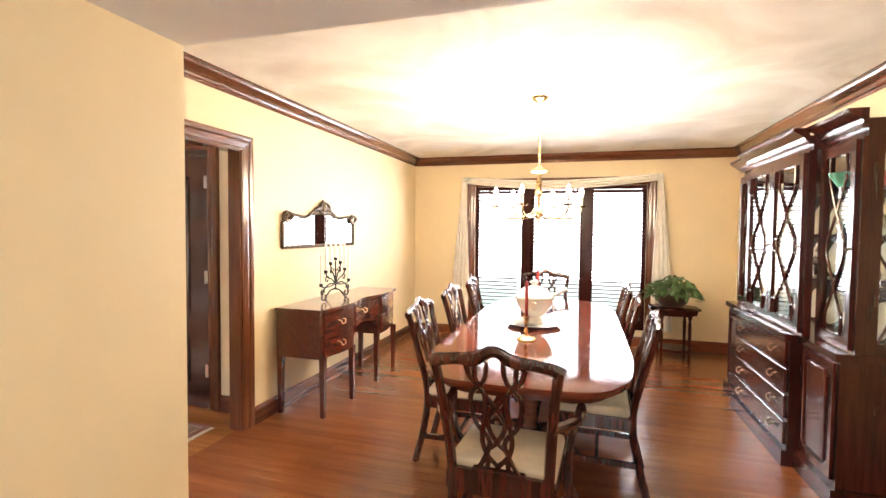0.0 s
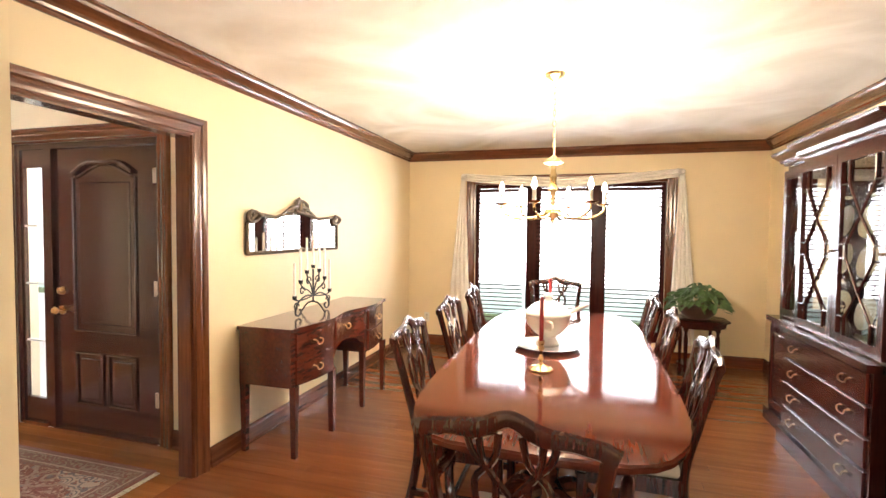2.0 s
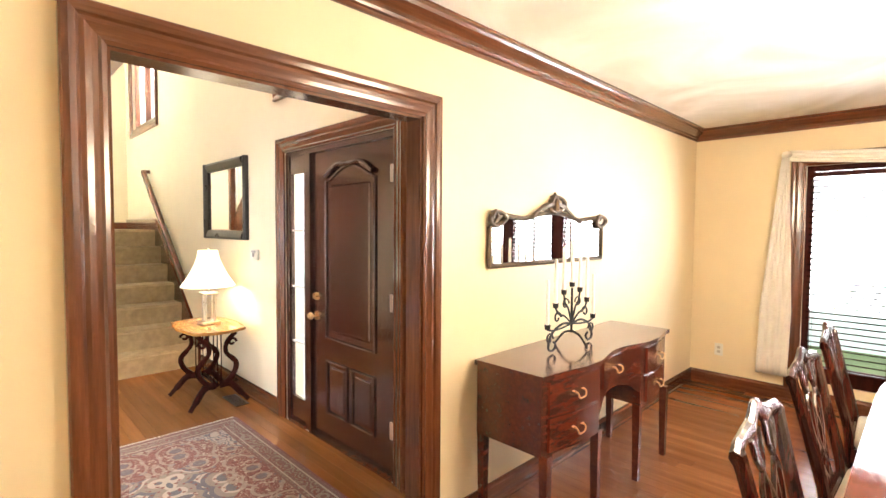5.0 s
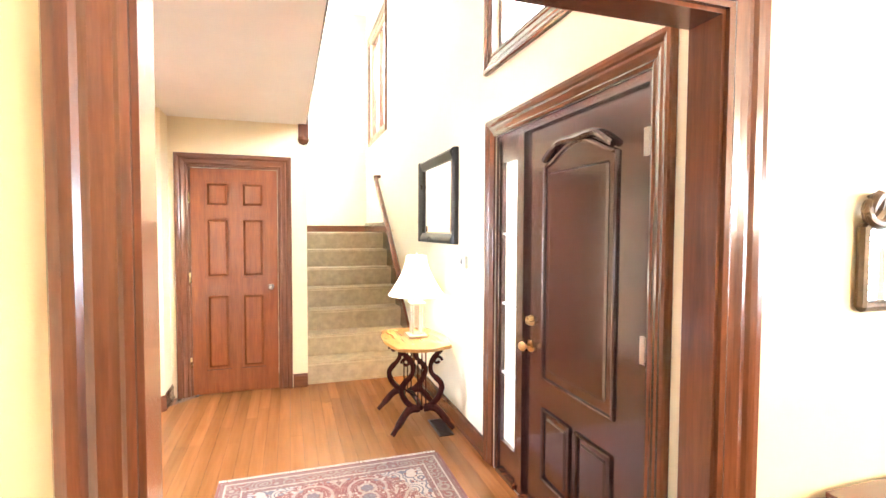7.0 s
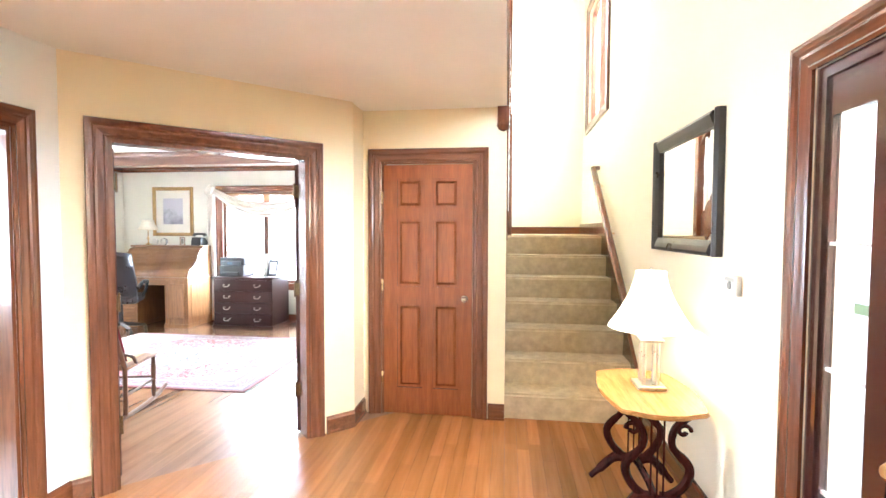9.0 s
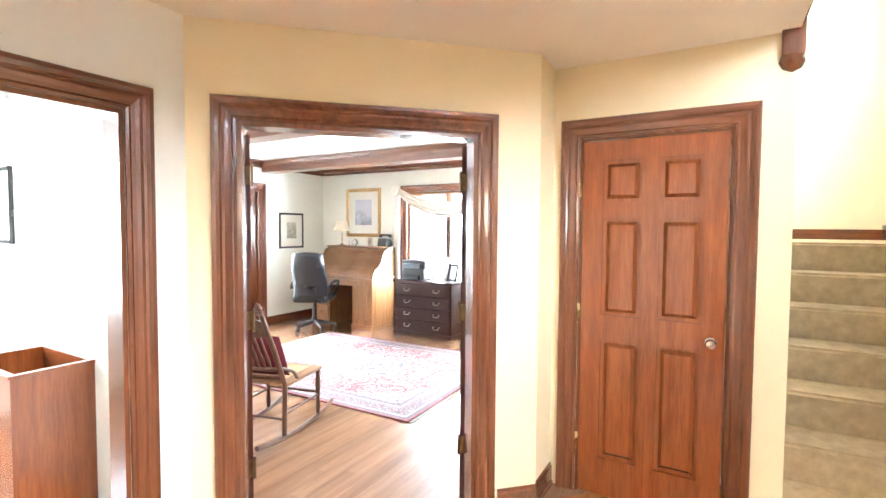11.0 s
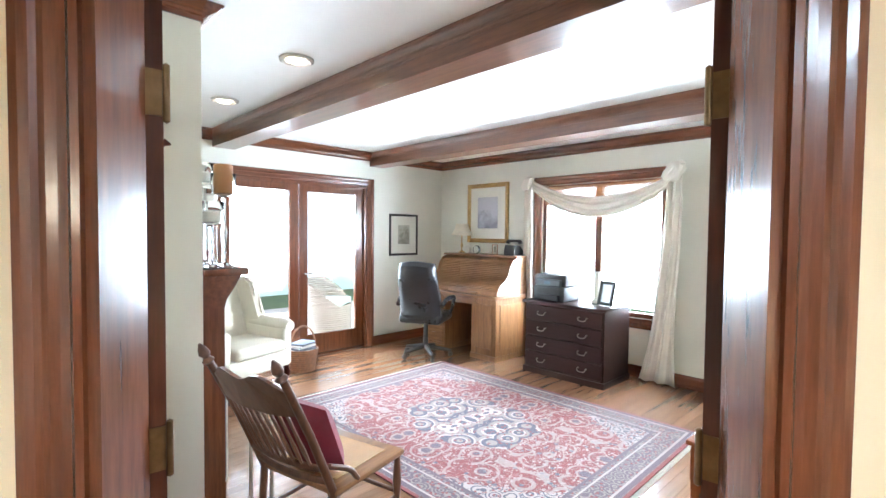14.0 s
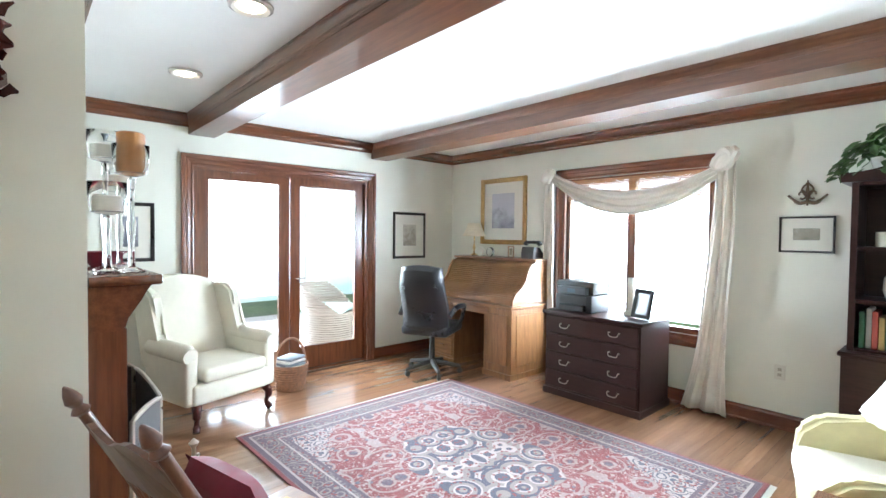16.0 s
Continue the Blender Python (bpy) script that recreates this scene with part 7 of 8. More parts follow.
def rolltop_desk():
    """Front faces +x; width along y."""
    d = thing("rolltop_desk", "golden oak roll-top desk with closed tambour", "desk", pose(OX + 0.02, -3.30, 0))
    W, D = 0.61, 0.70
    for s in (-1, 1):
        y0_, y1_ = sorted((s * W, s * (W - 0.38)))
        part("pedestal", boxes((0.02, D - 0.03, y0_, y1_, 0.05, 0.72)), M["oakz"], d, smooth=False)
        part("plinth", boxes((0.01, D - 0.015, y0_ - 0.008, y1_ + 0.008, 0, 0.06)), M["oakz"], d, smooth=False)
        if s > 0:
            part("cupboard_panel", soft_box(D - 0.03, D - 0.012, y0_ + 0.05, y1_ - 0.05, 0.14, 0.66, 0.006, 1), M["oakz"], d, smooth=False)
        else:
            for z0_, z1_ in ((0.09, 0.3), (0.32, 0.5), (0.52, 0.7)):
                q = part("drawer", soft_box(D - 0.03, D - 0.012, y0_ + 0.02, y1_ - 0.02, z0_, z1_, 0.006, 1), M["oak"], d, smooth=False)
                part("handle", boxes((D - 0.012, D + 0.006, (y0_ + y1_) / 2 - 0.04, (y0_ + y1_) / 2 + 0.04, (z0_ + z1_) / 2, (z0_ + z1_) / 2 + 0.015)), M["oak"], q, smooth=False)
        sidep = [(0.03, 0.76), (0.03, 1.2), (0.27, 1.2), (0.36, 1.17), (0.42, 1.09), (0.45, 1.0), (0.52, 0.93), (0.61, 0.88), (0.655, 0.81), (0.66, 0.76)]
        bm = outline(sidep, 0, 0.028)
        part("side_panel", bm, M["oakz"], d, m=Matrix(((1, 0, 0, 0), (0, 0, 1, s * W - (0.028 if s > 0 else 0)), (0, 1, 0, 0), (0, 0, 0, 1))), smooth=False)
        part("end_panel", soft_box(0.1, D - 0.1, *sorted((s * W, s * (W + 0.008))), 0.13, 0.66, 0.004, 1), M["oakz"], d, smooth=False)
    part("desk_top", soft_box(0, D, -W - 0.02, W + 0.02, 0.722, 0.758, 0.008, 2), M["oak"], d)
    # black sheet puts the kneehole's shadow into colour; the desk is oak
    part("kneehole_back", boxes((0.05, 0.07, -0.31, 0.31, 0.1, 0.72)), M["black"], d, smooth=False)
    part("pencil_drawer", boxes((D - 0.1, D - 0.025, -0.3, 0.3, 0.64, 0.72)), M["oak"], d, smooth=False)
    part("top_shelf", soft_box(0, 0.32, -W - 0.015, W + 0.015, 1.2, 1.225, 0.006, 1), M["oak"], d)
    part("back_panel", boxes((0, 0.03, -W, W, 0.758, 1.2)), M["oak"], d, smooth=False)
    path = curve_pts([(0.27, 1.185), (0.345, 1.16), (0.4, 1.085), (0.435, 0.995), (0.505, 0.915), (0.595, 0.868), (0.635, 0.8), (0.645, 0.765)] and [(0.27, 0, 1.185), (0.345, 0, 1.16), (0.4, 0, 1.085), (0.435, 0, 0.995), (0.505, 0, 0.915), (0.595, 0, 0.868), (0.635, 0, 0.8), (0.645, 0, 0.765)], 4)
    sl = None
    for a, b in zip(path, path[1:]):
        v = b - a
        ang = math.degrees(math.atan2(v.z, v.x))
        mm = pose(*((a + b) / 2)) @ pose(0, 0, 0, 0, -ang)
        if sl is None:
            sl = part("tambour_slat", soft_box(-v.length * 0.46, v.length * 0.46, -W + 0.03, W - 0.03, -0.008, 0.008, 0.0065, 2), M["oak"], d, m=mm)
        else:
            again(sl, "tambour_slat", mm, d)
    for yy in (-0.25, 0.25):
        part("lift", boxes((0.645, 0.665, yy - 0.05, yy + 0.05, 0.775, 0.79)), M["oak"], d, smooth=False)


rolltop_desk()
DT = 1.226
dl = thing("desk_lamp", "small brass lamp with cream shade on the desk", "lamp", pose(-9.42, -3.78, DT))
part("base", lathe([(0, 0), (0.05, 0), (0.045, 0.012), (0.012, 0.03), (0.008, 0.06), (0.02, 0.1), (0.008, 0.14), (0.006, 0.34), (0, 0.34)], 16), M["brass"], dl)
solid(part("shade", pleated(0.15, 0.085, 0.24, 0.4, 32, pleat=0.002), plain("cream shade cloth", (0.78, 0.72, 0.58), 0.8), dl), 0.003)
ph = thing("telephone", "black desk telephone on the roll-top desk", "telephone", pose(-9.38, -2.84, DT, 0, 0, 90))
bm = outline([(-0.1, 0), (0.1, 0), (0.1, 0.04), (0.02, 0.12), (-0.08, 0.13), (-0.1, 0.06)], -0.08, 0.08)
part("body", bm, M["plastic"], ph, m=Matrix(((0, 0, 1, 0), (1, 0, 0, 0), (0, 1, 0, 0), (0, 0, 0, 1))))
part("handset", tube(curve_pts([(-0.1, 0.0, 0.15), (-0.08, 0.0, 0.175), (0, 0, 0.18), (0.08, 0, 0.175), (0.1, 0.0, 0.15)], 4), [0.026] * 5 + [0.017] * 7 + [0.026] * 5, 8), M["plastic"], ph)
for k, y in enumerate((-3.6, -3.44, -3.1)):
    if k < 2:
        tagged(part("desk_clock", lathe([(0, 0.03), (0.05, 0.03), (0.055, 0.02), (0.055, 0), (0, 0)], 20), M["crystal"] if k else M["paper"], m=pose(-9.36, y, DT + 0.055, 0, 90)), "small round clear desk clock", "clock")
    else:
        framed("photo_frame", "small photo frame on the desk", "photo frame", pose(-9.33, y, DT + 0.001, 0, 0, 80), 0.1, 0.13, 0.012, M["oak"], M["paper"], 0.012, 0.015, M["print2"])

# office chair
oc = thing("office_chair", "black leather swivel chair with high back", "office chair", pose(-8.46, -3.45, 0, 0, 0, 118) @ Matrix.Diagonal((1, 1, 1.05, 1)))
for k in range(5):
    a = 2 * math.pi * k / 5 + 0.3
    part("spoke", tube([(0.02 * math.cos(a), 0.02 * math.sin(a), 0.12), (0.3 * math.cos(a), 0.3 * math.sin(a), 0.075)], [0.03, 0.018], 8), M["plastic"], oc)
    part("castor", lathe([(0, -0.018), (0.026, -0.018), (0.029, 0), (0.026, 0.018), (0, 0.018)], 14), M["plastic"], oc, m=pose(0.3 * math.cos(a), 0.3 * math.sin(a), 0.03, 90, 0, math.degrees(a)))
    part("castor_fork", tube([(0.3 * math.cos(a), 0.3 * math.sin(a), 0.04), (0.3 * math.cos(a), 0.3 * math.sin(a), 0.08)], 0.01, 6), M["plastic"], oc)
part("gas_lift", lathe([(0.04, 0.1), (0.03, 0.14), (0.025, 0.42), (0, 0.42)], 14), M["plastic"], oc)
part("seat", soft_box(-0.26, 0.26, -0.25, 0.27, 0.41, 0.52, 0.045, 4), M["leather"], oc)
bm = bmesh.new()
N, K = 10, 14
g = []
for o in (0, -0.1):
    g.append([[bm.verts.new(((-0.25 + 0.5 * i / N) * (1 - 0.16 * (j / K) ** 3), -0.2 + o * (1 if 0 < i < N and 0 < j < K else 0.6) - 0.12 * (j / K) + 0.03 * math.sin(j / K * math.pi * 2) + 0.05 * abs(2 * i / N - 1) ** 2, 0.47 + 0.62 * j / K + 0.025 * math.sin(math.pi * i / N) * j / K)) for j in range(K + 1)] for i in range(N + 1)])
for q in g:
    for i in range(N):
        for j in range(K):
            bm.faces.new((q[i][j], q[i + 1][j], q[i + 1][j + 1], q[i][j + 1]))
for i in range(N):
    for j in (0, K):
        bm.faces.new((g[0][i][j], g[0][i + 1][j], g[1][i + 1][j], g[1][i][j]))
for j in range(K):
    for i in (0, N):
        bm.faces.new((g[0][i][j], g[0][i][j + 1], g[1][i][j + 1], g[1][i][j]))
part("backrest", bm, M["leather"], oc, "padded black leather back")
for s in (-1, 1):
    part("armrest", tube(curve_pts([(s * 0.27, -0.22, 0.62), (s * 0.29, -0.1, 0.68), (s * 0.3, 0.08, 0.69), (s * 0.3, 0.17, 0.66), (s * 0.28, 0.14, 0.54), (s * 0.24, 0.05, 0.46)], 5), [0.026] * 16 + [0.02] * 10, 8), M["leather"], oc)

# file chest of four drawers
fc = thing("file_chest", "dark espresso four-drawer chest with bail handles", "chest of drawers", pose(-9.42, -1.83, 0))
part("body", boxes((0, 0.53, -0.46, 0.46, 0.05, 0.75)), M["espresso"], fc, smooth=False)
part("plinth", boxes((0, 0.55, -0.475, 0.475, 0, 0.06)), M["espresso"], fc, smooth=False)
part("top", soft_box(-0.01, 0.56, -0.485, 0.485, 0.75, 0.78, 0.006, 2), M["espresso"], fc)
for i in range(4):
    z = 0.075 + i * 0.168
    dr = part("drawer", soft_box(0.53, 0.549, -0.445, 0.445, z, z + 0.158, 0.006, 1), M["espresso"], fc, smooth=False)
    for yy in (-0.24, 0.24):
        part("handle", bail(0.09), M["silver"], dr, "nickel bail handle", pose(0.549, yy, z + 0.09, 0, 0, 90))
pr = thing("printer", "black multifunction printer on the chest", "printer", pose(-9.12, -2.05, 0.781, 0, 0, 90) @ Matrix.Diagonal((1, 1, 1.22, 1)))
part("body", soft_box(-0.19, 0.19, -0.16, 0.16, 0, 0.13, 0.012, 2), M["plastic"], pr)
part("scanner_lid", soft_box(-0.195, 0.195, -0.14, 0.165, 0.132, 0.23, 0.015, 2), M["plastic"], pr)
part("control_panel", soft_box(-0.15, 0.15, -0.19, -0.13, 0.135, 0.19, 0.006, 1), plain("grey panel", (0.08, 0.085, 0.09), 0.3), pr, m=pose(0, 0, 0, 0))
part("screen", boxes((-0.04, 0.04, -0.193, -0.1905, 0.148, 0.178)), plain("blue-grey screen", (0.12, 0.16, 0.2), 0.1), pr, smooth=False)
part("paper_tray", soft_box(-0.13, 0.13, -0.2, -0.15, 0.01, 0.055, 0.005, 1), M["plastic"], pr)
part("output_slot", boxes((-0.14, 0.14, -0.165, -0.1605, 0.07, 0.115)), M["black"], pr, smooth=False)
ff = framed("photo_frame", "black photo frame leaning back on the chest", "photo frame", pose(-9.08, -1.47, 0.783, -12, 0, 70), 0.2, 0.25, 0.035, M["plastic"], plain("grey photo glass", (0.3, 0.33, 0.35), 0.1), depth=0.02)
rem = thing("cordless_phone", "pale handset upright in its charger", "telephone", pose(-9.2, -1.62, 0.781))
part("charger", soft_box(-0.045, 0.045, -0.045, 0.045, 0, 0.04, 0.01, 2), M["paper"], rem)
part("handset", soft_box(-0.02, 0.015, -0.028, 0.028, 0.03, 0.33, 0.01, 2), M["paper"], rem)

# pictures on the study walls
framed("framed_picture", "landscape print in a gilt frame with wide mat", "picture", pose(OX + 0.001, -3.42, 1.37, 0, 0, 90), 0.72, 0.80, 0.055, M["gilt"], M["paper"], 0.13, 0.03, M["print1"])
framed("framed_picture", "small print in a black frame with pale mat", "picture", pose(-8.82, OY + 0.001, 1.18, 0, 0, 180), 0.5, 0.57, 0.03, M["black"], M["paper"], 0.12, 0.02, M["print2"])
framed("framed_picture", "dark print in a thin black frame", "picture", pose(-5.86, OY + 0.001, 1.22, 0, 0, 180), 0.36, 0.5, 0.03, M["black"], M["paper"], 0.09, 0.02, M["print1"])
framed("framed_picture", "small sepia engraving in a thin black frame", "picture", pose(OX + 0.001, -0.44, 1.37, 0, 0, 90), 0.34, 0.27, 0.014, M["black"], M["paper"], 0.075, 0.02, M["print2"])
orn = thing("wall_ornament", "bronze scroll ornament hung above a small picture", "wall ornament", pose(OX + 0.012, -0.44, 1.75, 0, 0, 90))
bm = bmesh.new()
for s in (-1, 1):
    tube(curve_pts([(0, 0, 0.0), (s * 0.05, 0, -0.01), (s * 0.1, 0, 0.03), (s * 0.12, 0, 0.05)], 5), [0.013] * 8 + [0.008] * 8, 6, bm)
    tube([(s * (0.03 + 0.022 * math.cos(a)), 0, 0.05 + 0.03 * math.sin(a)) for a in [k * 0.6 for k in range(10)]], 0.007, 6, bm)
    tube(curve_pts([(0, 0, 0.03), (s * 0.035, 0, 0.09), (0, 0, 0.14)], 5), 0.007, 6, bm)
tube([(0, 0, -0.03), (0, 0, 0.05), (0, 0, 0.16)], [0.006, 0.014, 0.004], 6, bm)
part("scrollwork", bm, M["carved"], orn)

# recessed spot lamps in the study ceiling
for x, y in ((-5.97, -1.85), (-5.99, -3.07)):
    r = thing("ceiling_light", "round white recessed ceiling spotlight, lit", "ceiling light", pose(x, y, OCEIL), "study spotlights")
    part("trim_ring", lathe([(0.06, -0.001), (0.1, -0.001), (0.1, -0.012), (0.085, -0.02), (0.065, -0.012), (0.06, -0.001)], 28), M["china"], r)
    part("bulb", lathe([(0, -0.028), (0.04, -0.022), (0.056, -0.002), (0, -0.002)], 20), glowing("warm spot bulb", (1, 0.85, 0.6), 8), r, "glowing reflector bulb")


# bookcase
bc = thing("bookcase", "dark wood bookcase with arched cornice and open shelves", "bookcase", pose(OX + 0.002, 0.36, 0))
dm = M["espresso"]
BW, BD = 0.5, 0.36
for s in (-1, 1):
    part("side", boxes((0, BD, *sorted((s * BW, s * (BW - 0.035))), 0, 1.84)), dm, bc, smooth=False)
part("back", boxes((0, 0.015, -BW + 0.035, BW - 0.035, 0, 1.84)), dm, bc, smooth=False)
for z in (0.08, 0.74, 1.06, 1.4, 1.82):
    part("shelf", boxes((0.015, BD - 0.01, -BW + 0.035, BW - 0.035, z, z + 0.025)), dm, bc, smooth=False)
part("lower_case", boxes((BD, BD + 0.06, -BW - 0.02, BW + 0.02, 0.02, 0.72)), dm, bc, smooth=False)
part("waist", soft_box(0, BD + 0.09, -BW - 0.035, BW + 0.035, 0.72, 0.75, 0.006, 1), dm, bc, smooth=False)
bm = bmesh.new()
cr = [(-BW - 0.05, 1.84), (-BW - 0.05, 1.9)] + [(-BW + 2 * BW * i / 20, 1.9 + 0.12 * math.sin(math.pi * i / 20) ** 2) for i in range(21)] + [(BW + 0.05, 1.9), (BW + 0.05, 1.84)]
bmc = outline(cr, 0, 0.06)
part("cornice", bmc, dm, bc, m=Matrix(((0, 0, 1, BD - 0.01), (1, 0, 0, 0), (0, 1, 0, 0), (0, 0, 0, 1))), smooth=False)
part("cornice_side", boxes((0, BD - 0.01, -BW - 0.05, -BW, 1.84, 1.9), (0, BD - 0.01, BW, BW + 0.05, 1.84, 1.9), (0, BD - 0.01, -BW, BW, 1.85, 1.88)), dm, bc, smooth=False)
rr = random.Random(11)
tints = [(0.3, 0.04, 0.03), (0.05, 0.09, 0.2), (0.55, 0.5, 0.4), (0.04, 0.12, 0.07), (0.02, 0.02, 0.025), (0.4, 0.28, 0.1), (0.6, 0.6, 0.58)]
bookmats = [plain("book cloth", t, 0.6) for t in tints]
for z in (0.765, 1.425):
    y = -BW + 0.05
    while y < BW - 0.1:
        t, h = rr.uniform(0.02, 0.045), rr.uniform(0.2, 0.27)
        if not (z > 1 and y < -0.2):
            b_ = tagged(part("book", soft_box(0.1, 0.1 + rr.uniform(0.17, 0.21), 0, t - 0.002, 0, h, 0.003, 1), rr.choice(bookmats), m=pose(OX + 0.002, 0.36 + y, z + 0.001)), "upright cloth-bound book on the bookcase shelf", "book", "bookcase books")
        y += t
mg = thing("mug", "white mug on the bookcase shelf", "mug", pose(OX + 0.26, 0.01, 1.426))
part("cup", lathe([(0, 0), (0.036, 0), (0.04, 0.01), (0.042, 0.095), (0.038, 0.095), (0.036, 0.01), (0, 0.008)], 20), M["china"], mg)
part("handle", tube([(0, 0.042 + 0.025 * math.sin(a), 0.05 + 0.03 * math.cos(a)) for a in [k * math.pi / 8 for k in range(9)]], 0.005, 6), M["china"], mg)
wb = tagged(part("ceramic_jar", lathe([(0, 0), (0.06, 0), (0.08, 0.06), (0.075, 0.14), (0.05, 0.18), (0.055, 0.2), (0, 0.21)], 20), M["china"], m=pose(OX + 0.24, 0.09, 1.086)), "white lidded ceramic jar on the bookcase shelf", "jar")
iv = thing("ivy_plant", "trailing green ivy in a pale pot on the bookcase", "plant", pose(OX + 0.24, 0.01, 1.90))
part("pot", lathe([(0, 0), (0.06, 0), (0.08, 0.1), (0.07, 0.1), (0, 0.09)], 16), M["china"], iv)
part("foliage", leaf_clump(9, 240, 0.3, 0.3, 0.075, 1.1), M["leafy"], iv, smooth=False)

# yellow armchair, end table and lamp
def club_chair():
    c = thing("club_armchair", "pale yellow upholstered armchair with ivory throw", "armchair", pose(-7.86, 0.28, 0, 0, 0, 196))
    # local: faces +y
    ye = M["yellow"]
    part("seat_base", soft_box(-0.38, 0.38, -0.36, 0.36, 0.1, 0.34, 0.03, 3), ye, c)
    part("seat_cushion", soft_box(-0.27, 0.27, -0.25, 0.4, 0.34, 0.47, 0.045, 4), M["ivory"], c)
    bm = soft_box(-0.32, 0.32, -0.1, 0.08, 0, 0.6, 0.06, 4)
    part("back", bm, M["ivory"], c, m=pose(0, -0.3, 0.34, 10))
    for s in (-1, 1):
        arm_ = [(-0.36, 0.12), (0.36, 0.12), (0.38, 0.4), (0.37, 0.52), (0.28, 0.6), (0.1, 0.615), (-0.36, 0.64)]
        bm = outline(arm_, -0.055, 0.055)
        bmesh.ops.bevel(bm, geom=bm.edges[:], offset=0.025, segments=3, affect="EDGES")
        part("arm", bm, ye, c, m=Matrix(((0, 0, 1, s * 0.365), (1, 0, 0, 0), (0, 1, 0, 0), (0, 0, 0, 1))))
        part("leg", lathe([(0.016, 0), (0.024, 0.1), (0, 0.1)], 8), M["darkmahog"], c, m=pose(s * 0.33, 0.31, 0))
        part("leg", lathe([(0.016, 0), (0.024, 0.1), (0, 0.1)], 8), M["darkmahog"], c, m=pose(s * 0.33, -0.31, 0))


club_chair()
et = thing("end_table", "reddish wood end table beside the yellow armchair", "side table", pose(-7.1, 0.33, 0) @ Matrix.Diagonal((1, 1, 0.934, 1)))
part("top", soft_box(-0.2, 0.2, -0.28, 0.28, 0.585, 0.61, 0.006, 2), M["closet"], et)
part("body", boxes((-0.18, 0.18, -0.26, 0.26, 0.36, 0.584)), M["closet"], et, smooth=False)
part("drawer", soft_box(-0.15, 0.15, -0.275, -0.258, 0.39, 0.56, 0.005, 1), M["closet"], et, smooth=False)
for sx in (-1, 1):
    for sy in (-1, 1):
        part("leg", boxes((sx * 0.165 - 0.018, sx * 0.165 + 0.018, sy * 0.24 - 0.018, sy * 0.24 + 0.018, 0, 0.36)), M["closet"], et, smooth=False)
sl = thing("table_lamp", "brass table lamp with pleated ivory shade", "lamp", pose(-7.16, 0.44, 0.571))
part("base", lathe([(0, 0), (0.07, 0), (0.065, 0.015), (0.02, 0.04), (0.03, 0.1), (0.045, 0.16), (0.02, 0.22), (0.008, 0.3), (0.008, 0.69), (0, 0.7)], 20), M["brass"], sl)
solid(part("shade", pleated(0.26, 0.125, 0.36, 0.70, 64, pleat=0.007), plain("ivory pleated cloth", (0.8, 0.75, 0.6), 0.8), sl, "pleated ivory shade"), 0.003)

# porch beyond the glazed doors
structure("porch_floor", boxes((-10.5, -4.5, -8.2, OY - 0.14, -0.14, -0.03)), plain("pale porch boards", (0.5, 0.47, 0.42), 0.7), "pale porch floor", "floor")
wk = thing("wicker_armchair", "pale weathered wicker porch armchair with curved back", "armchair", pose(-8.4, -5.6, -0.03, 0, 0, 40))
bm = bmesh.new()
for i in range(14):
    z = 0.03 + 0.03 * i
    tube([((0.33 + 0.004 * (k % 2)) * math.cos(k * math.pi / 18), (0.33 + 0.004 * (k % 2)) * math.sin(k * math.pi / 18), z) for k in range(37)], 0.016, 5, bm, ends=False)
part("base", bm, M["wicker"], wk)
bm = bmesh.new()
for i in range(11):
    z = 0.45 + 0.034 * i
    half = math.pi * (0.72 - 0.035 * i)
    tube([((0.36 + 0.01 * i) * math.sin(half * (k / 15 - 1)), -(0.36 + 0.01 * i) * math.cos(half * (k / 15 - 1)), z) for k in range(31)], 0.018, 5, bm)
part("back", bm, M["wicker"], wk)
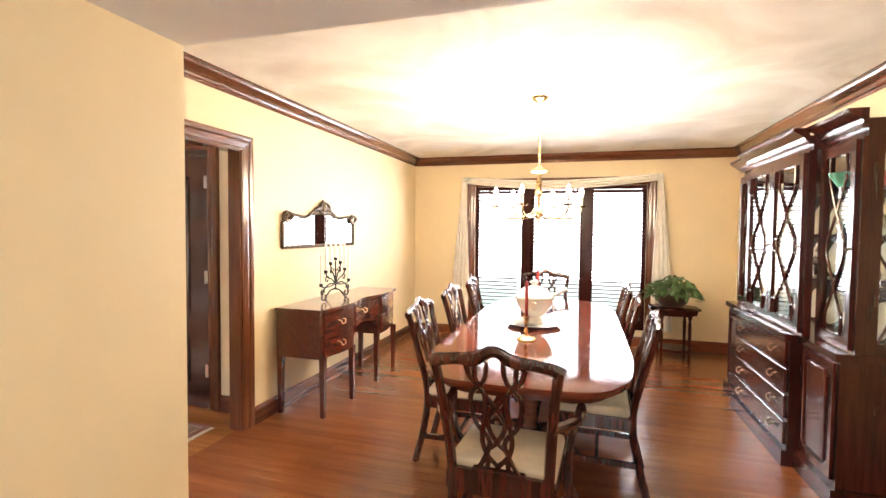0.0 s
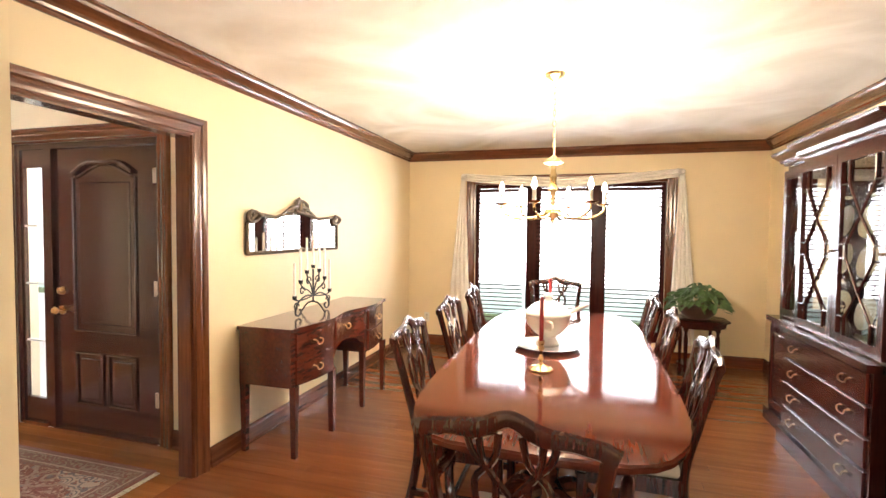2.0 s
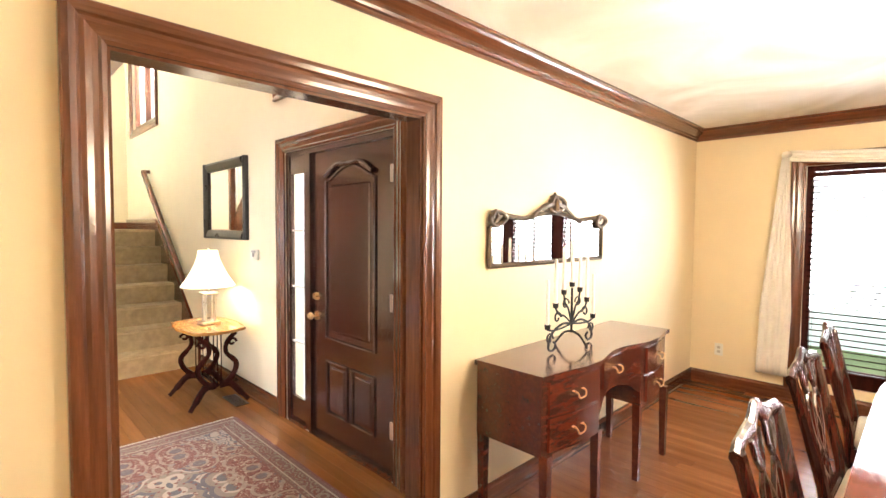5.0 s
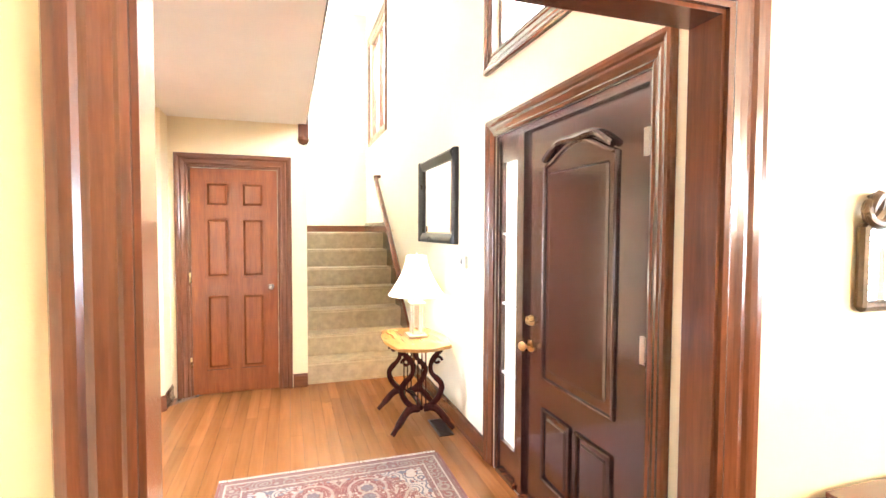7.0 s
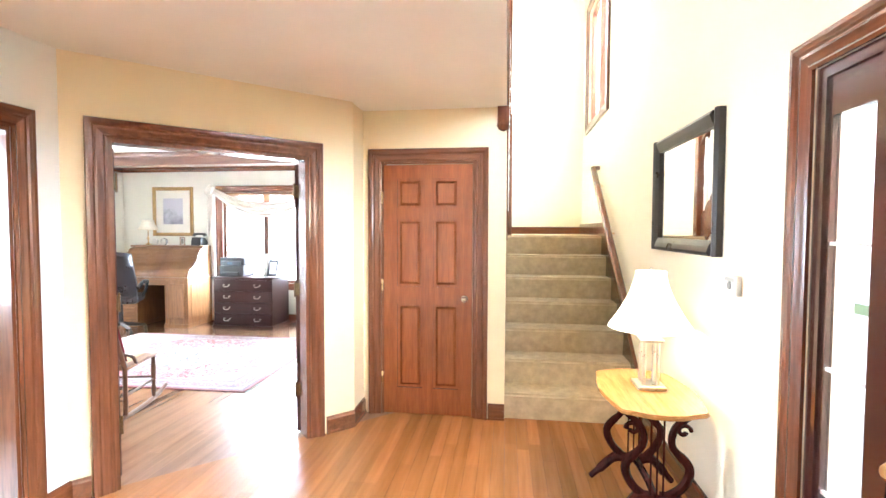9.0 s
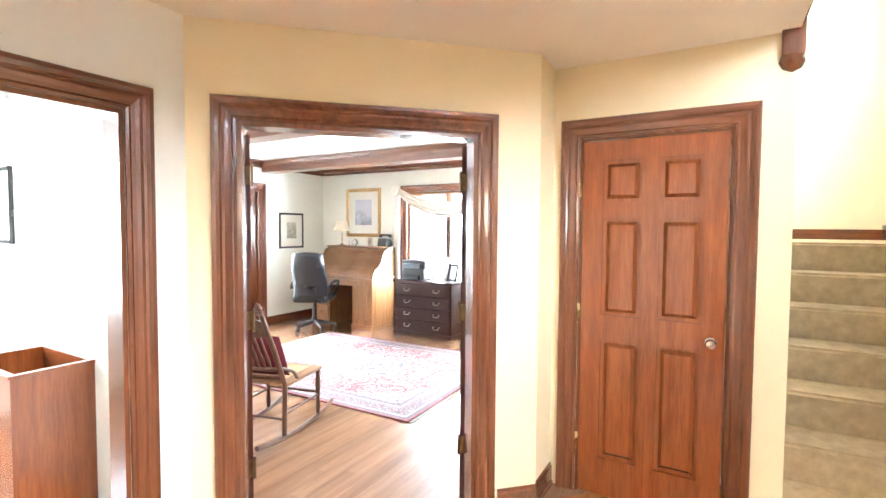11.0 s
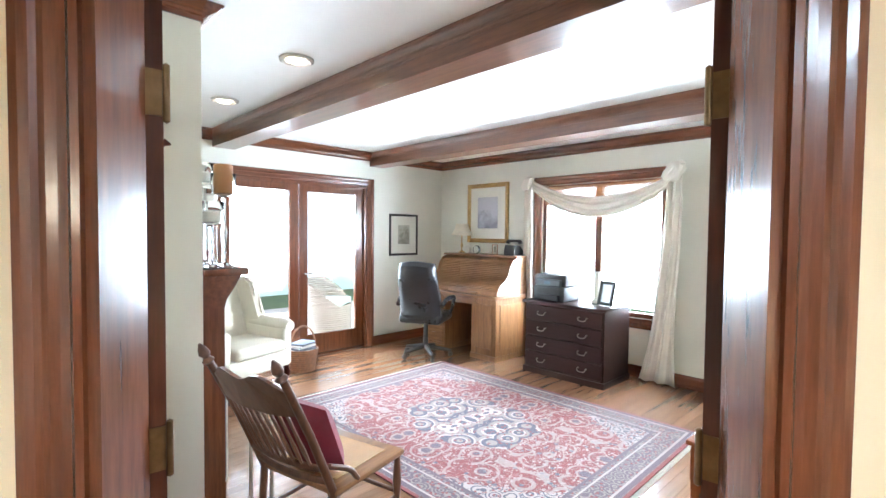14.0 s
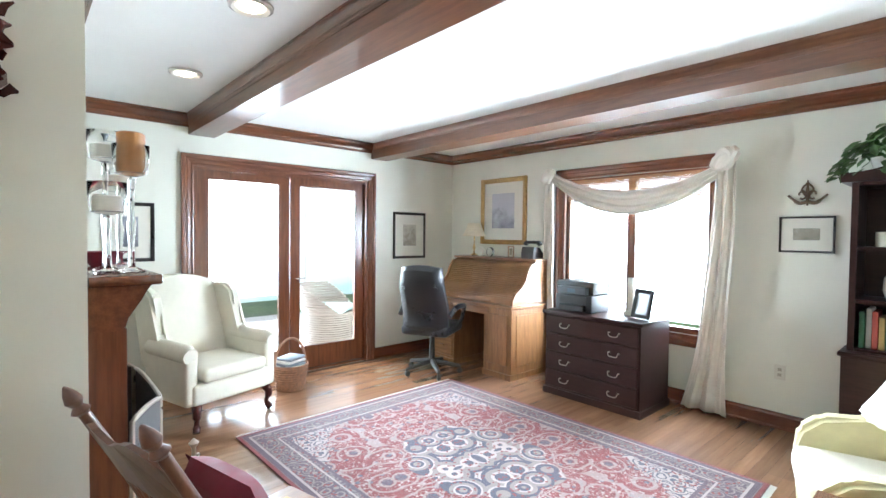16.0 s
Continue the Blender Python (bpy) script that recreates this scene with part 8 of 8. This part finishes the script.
part("cushion", soft_box(-0.26, 0.26, -0.24, 0.28, 0.43, 0.52, 0.03, 3), plain("pale aqua cushion", (0.5, 0.66, 0.62), 0.85), wk)
post = None
for x in (-9.2, -7.75, -6.3):
    m = pose(x, -7.9, -0.03)
    if post is None:
        post = tagged(part("porch_post", boxes((-0.05, 0.05, -0.05, 0.05, 0, 2.5)), plain("white post paint", (0.75, 0.72, 0.68), 0.6), m=m, smooth=False), "white square porch post", "post", "porch posts")
    else:
        copy_thing(post, m)


# ---- floor boards ----
SEAM = -4.97         # the study and hall floors meet along x + y = SEAM, under the doorway


def boards(parent, x0, x1, y0, y1, width, mat, seed, side=0):
    """Boards along x. side 1 keeps what lies before the diagonal seam, -1 what lies behind it."""
    r = random.Random(seed)
    y = y0
    while y < y1 - 0.01:
        w = min(width, y1 - y)
        lo = [max(x0, SEAM - q) if side > 0 else x0 for q in (y, y + w)]
        hi = [min(x1, SEAM - q) if side < 0 else x1 for q in (y, y + w)]
        x, end = min(lo), max(hi)
        first = r.uniform(0.5, 1.9)
        start = True
        while x < end - 0.01:
            ln = min(first, end - x)
            if end - x - ln < 0.4:
                ln = end - x
            first = r.uniform(1.3, 2.3)
            last = x + ln > end - 0.01
            bm = bmesh.new()
            v, _ = box(bm, x + 0.0006, x + ln - 0.0006, y + 0.0006, y + w - 0.0006, -0.012, 0)
            for q in v:
                k = 0 if q.co.y < y + w / 2 else 1
                if start and q.co.x < x + ln / 2:
                    q.co.x = lo[k] + 0.0006
                if last and q.co.x > x + ln / 2:
                    q.co.x = hi[k] - 0.0006
            part("plank", bm, mat, parent, smooth=False)
            start = False
            x += ln
        y += width


boards(bpy.data.objects["floor"], DX0 - 0.045, DX1, -1.6, DY1, 0.083, M["floor"], 1)
boards(bpy.data.objects["floor_hall"], CW - 0.12, DX0 - 0.045, -0.38, FW, 0.083, M["hallfloor"], 2, 1)
boards(bpy.data.objects["floor_study"], OX, -4.72, OY, 1.2, 0.083, M["studyfloor"], 3, -1)
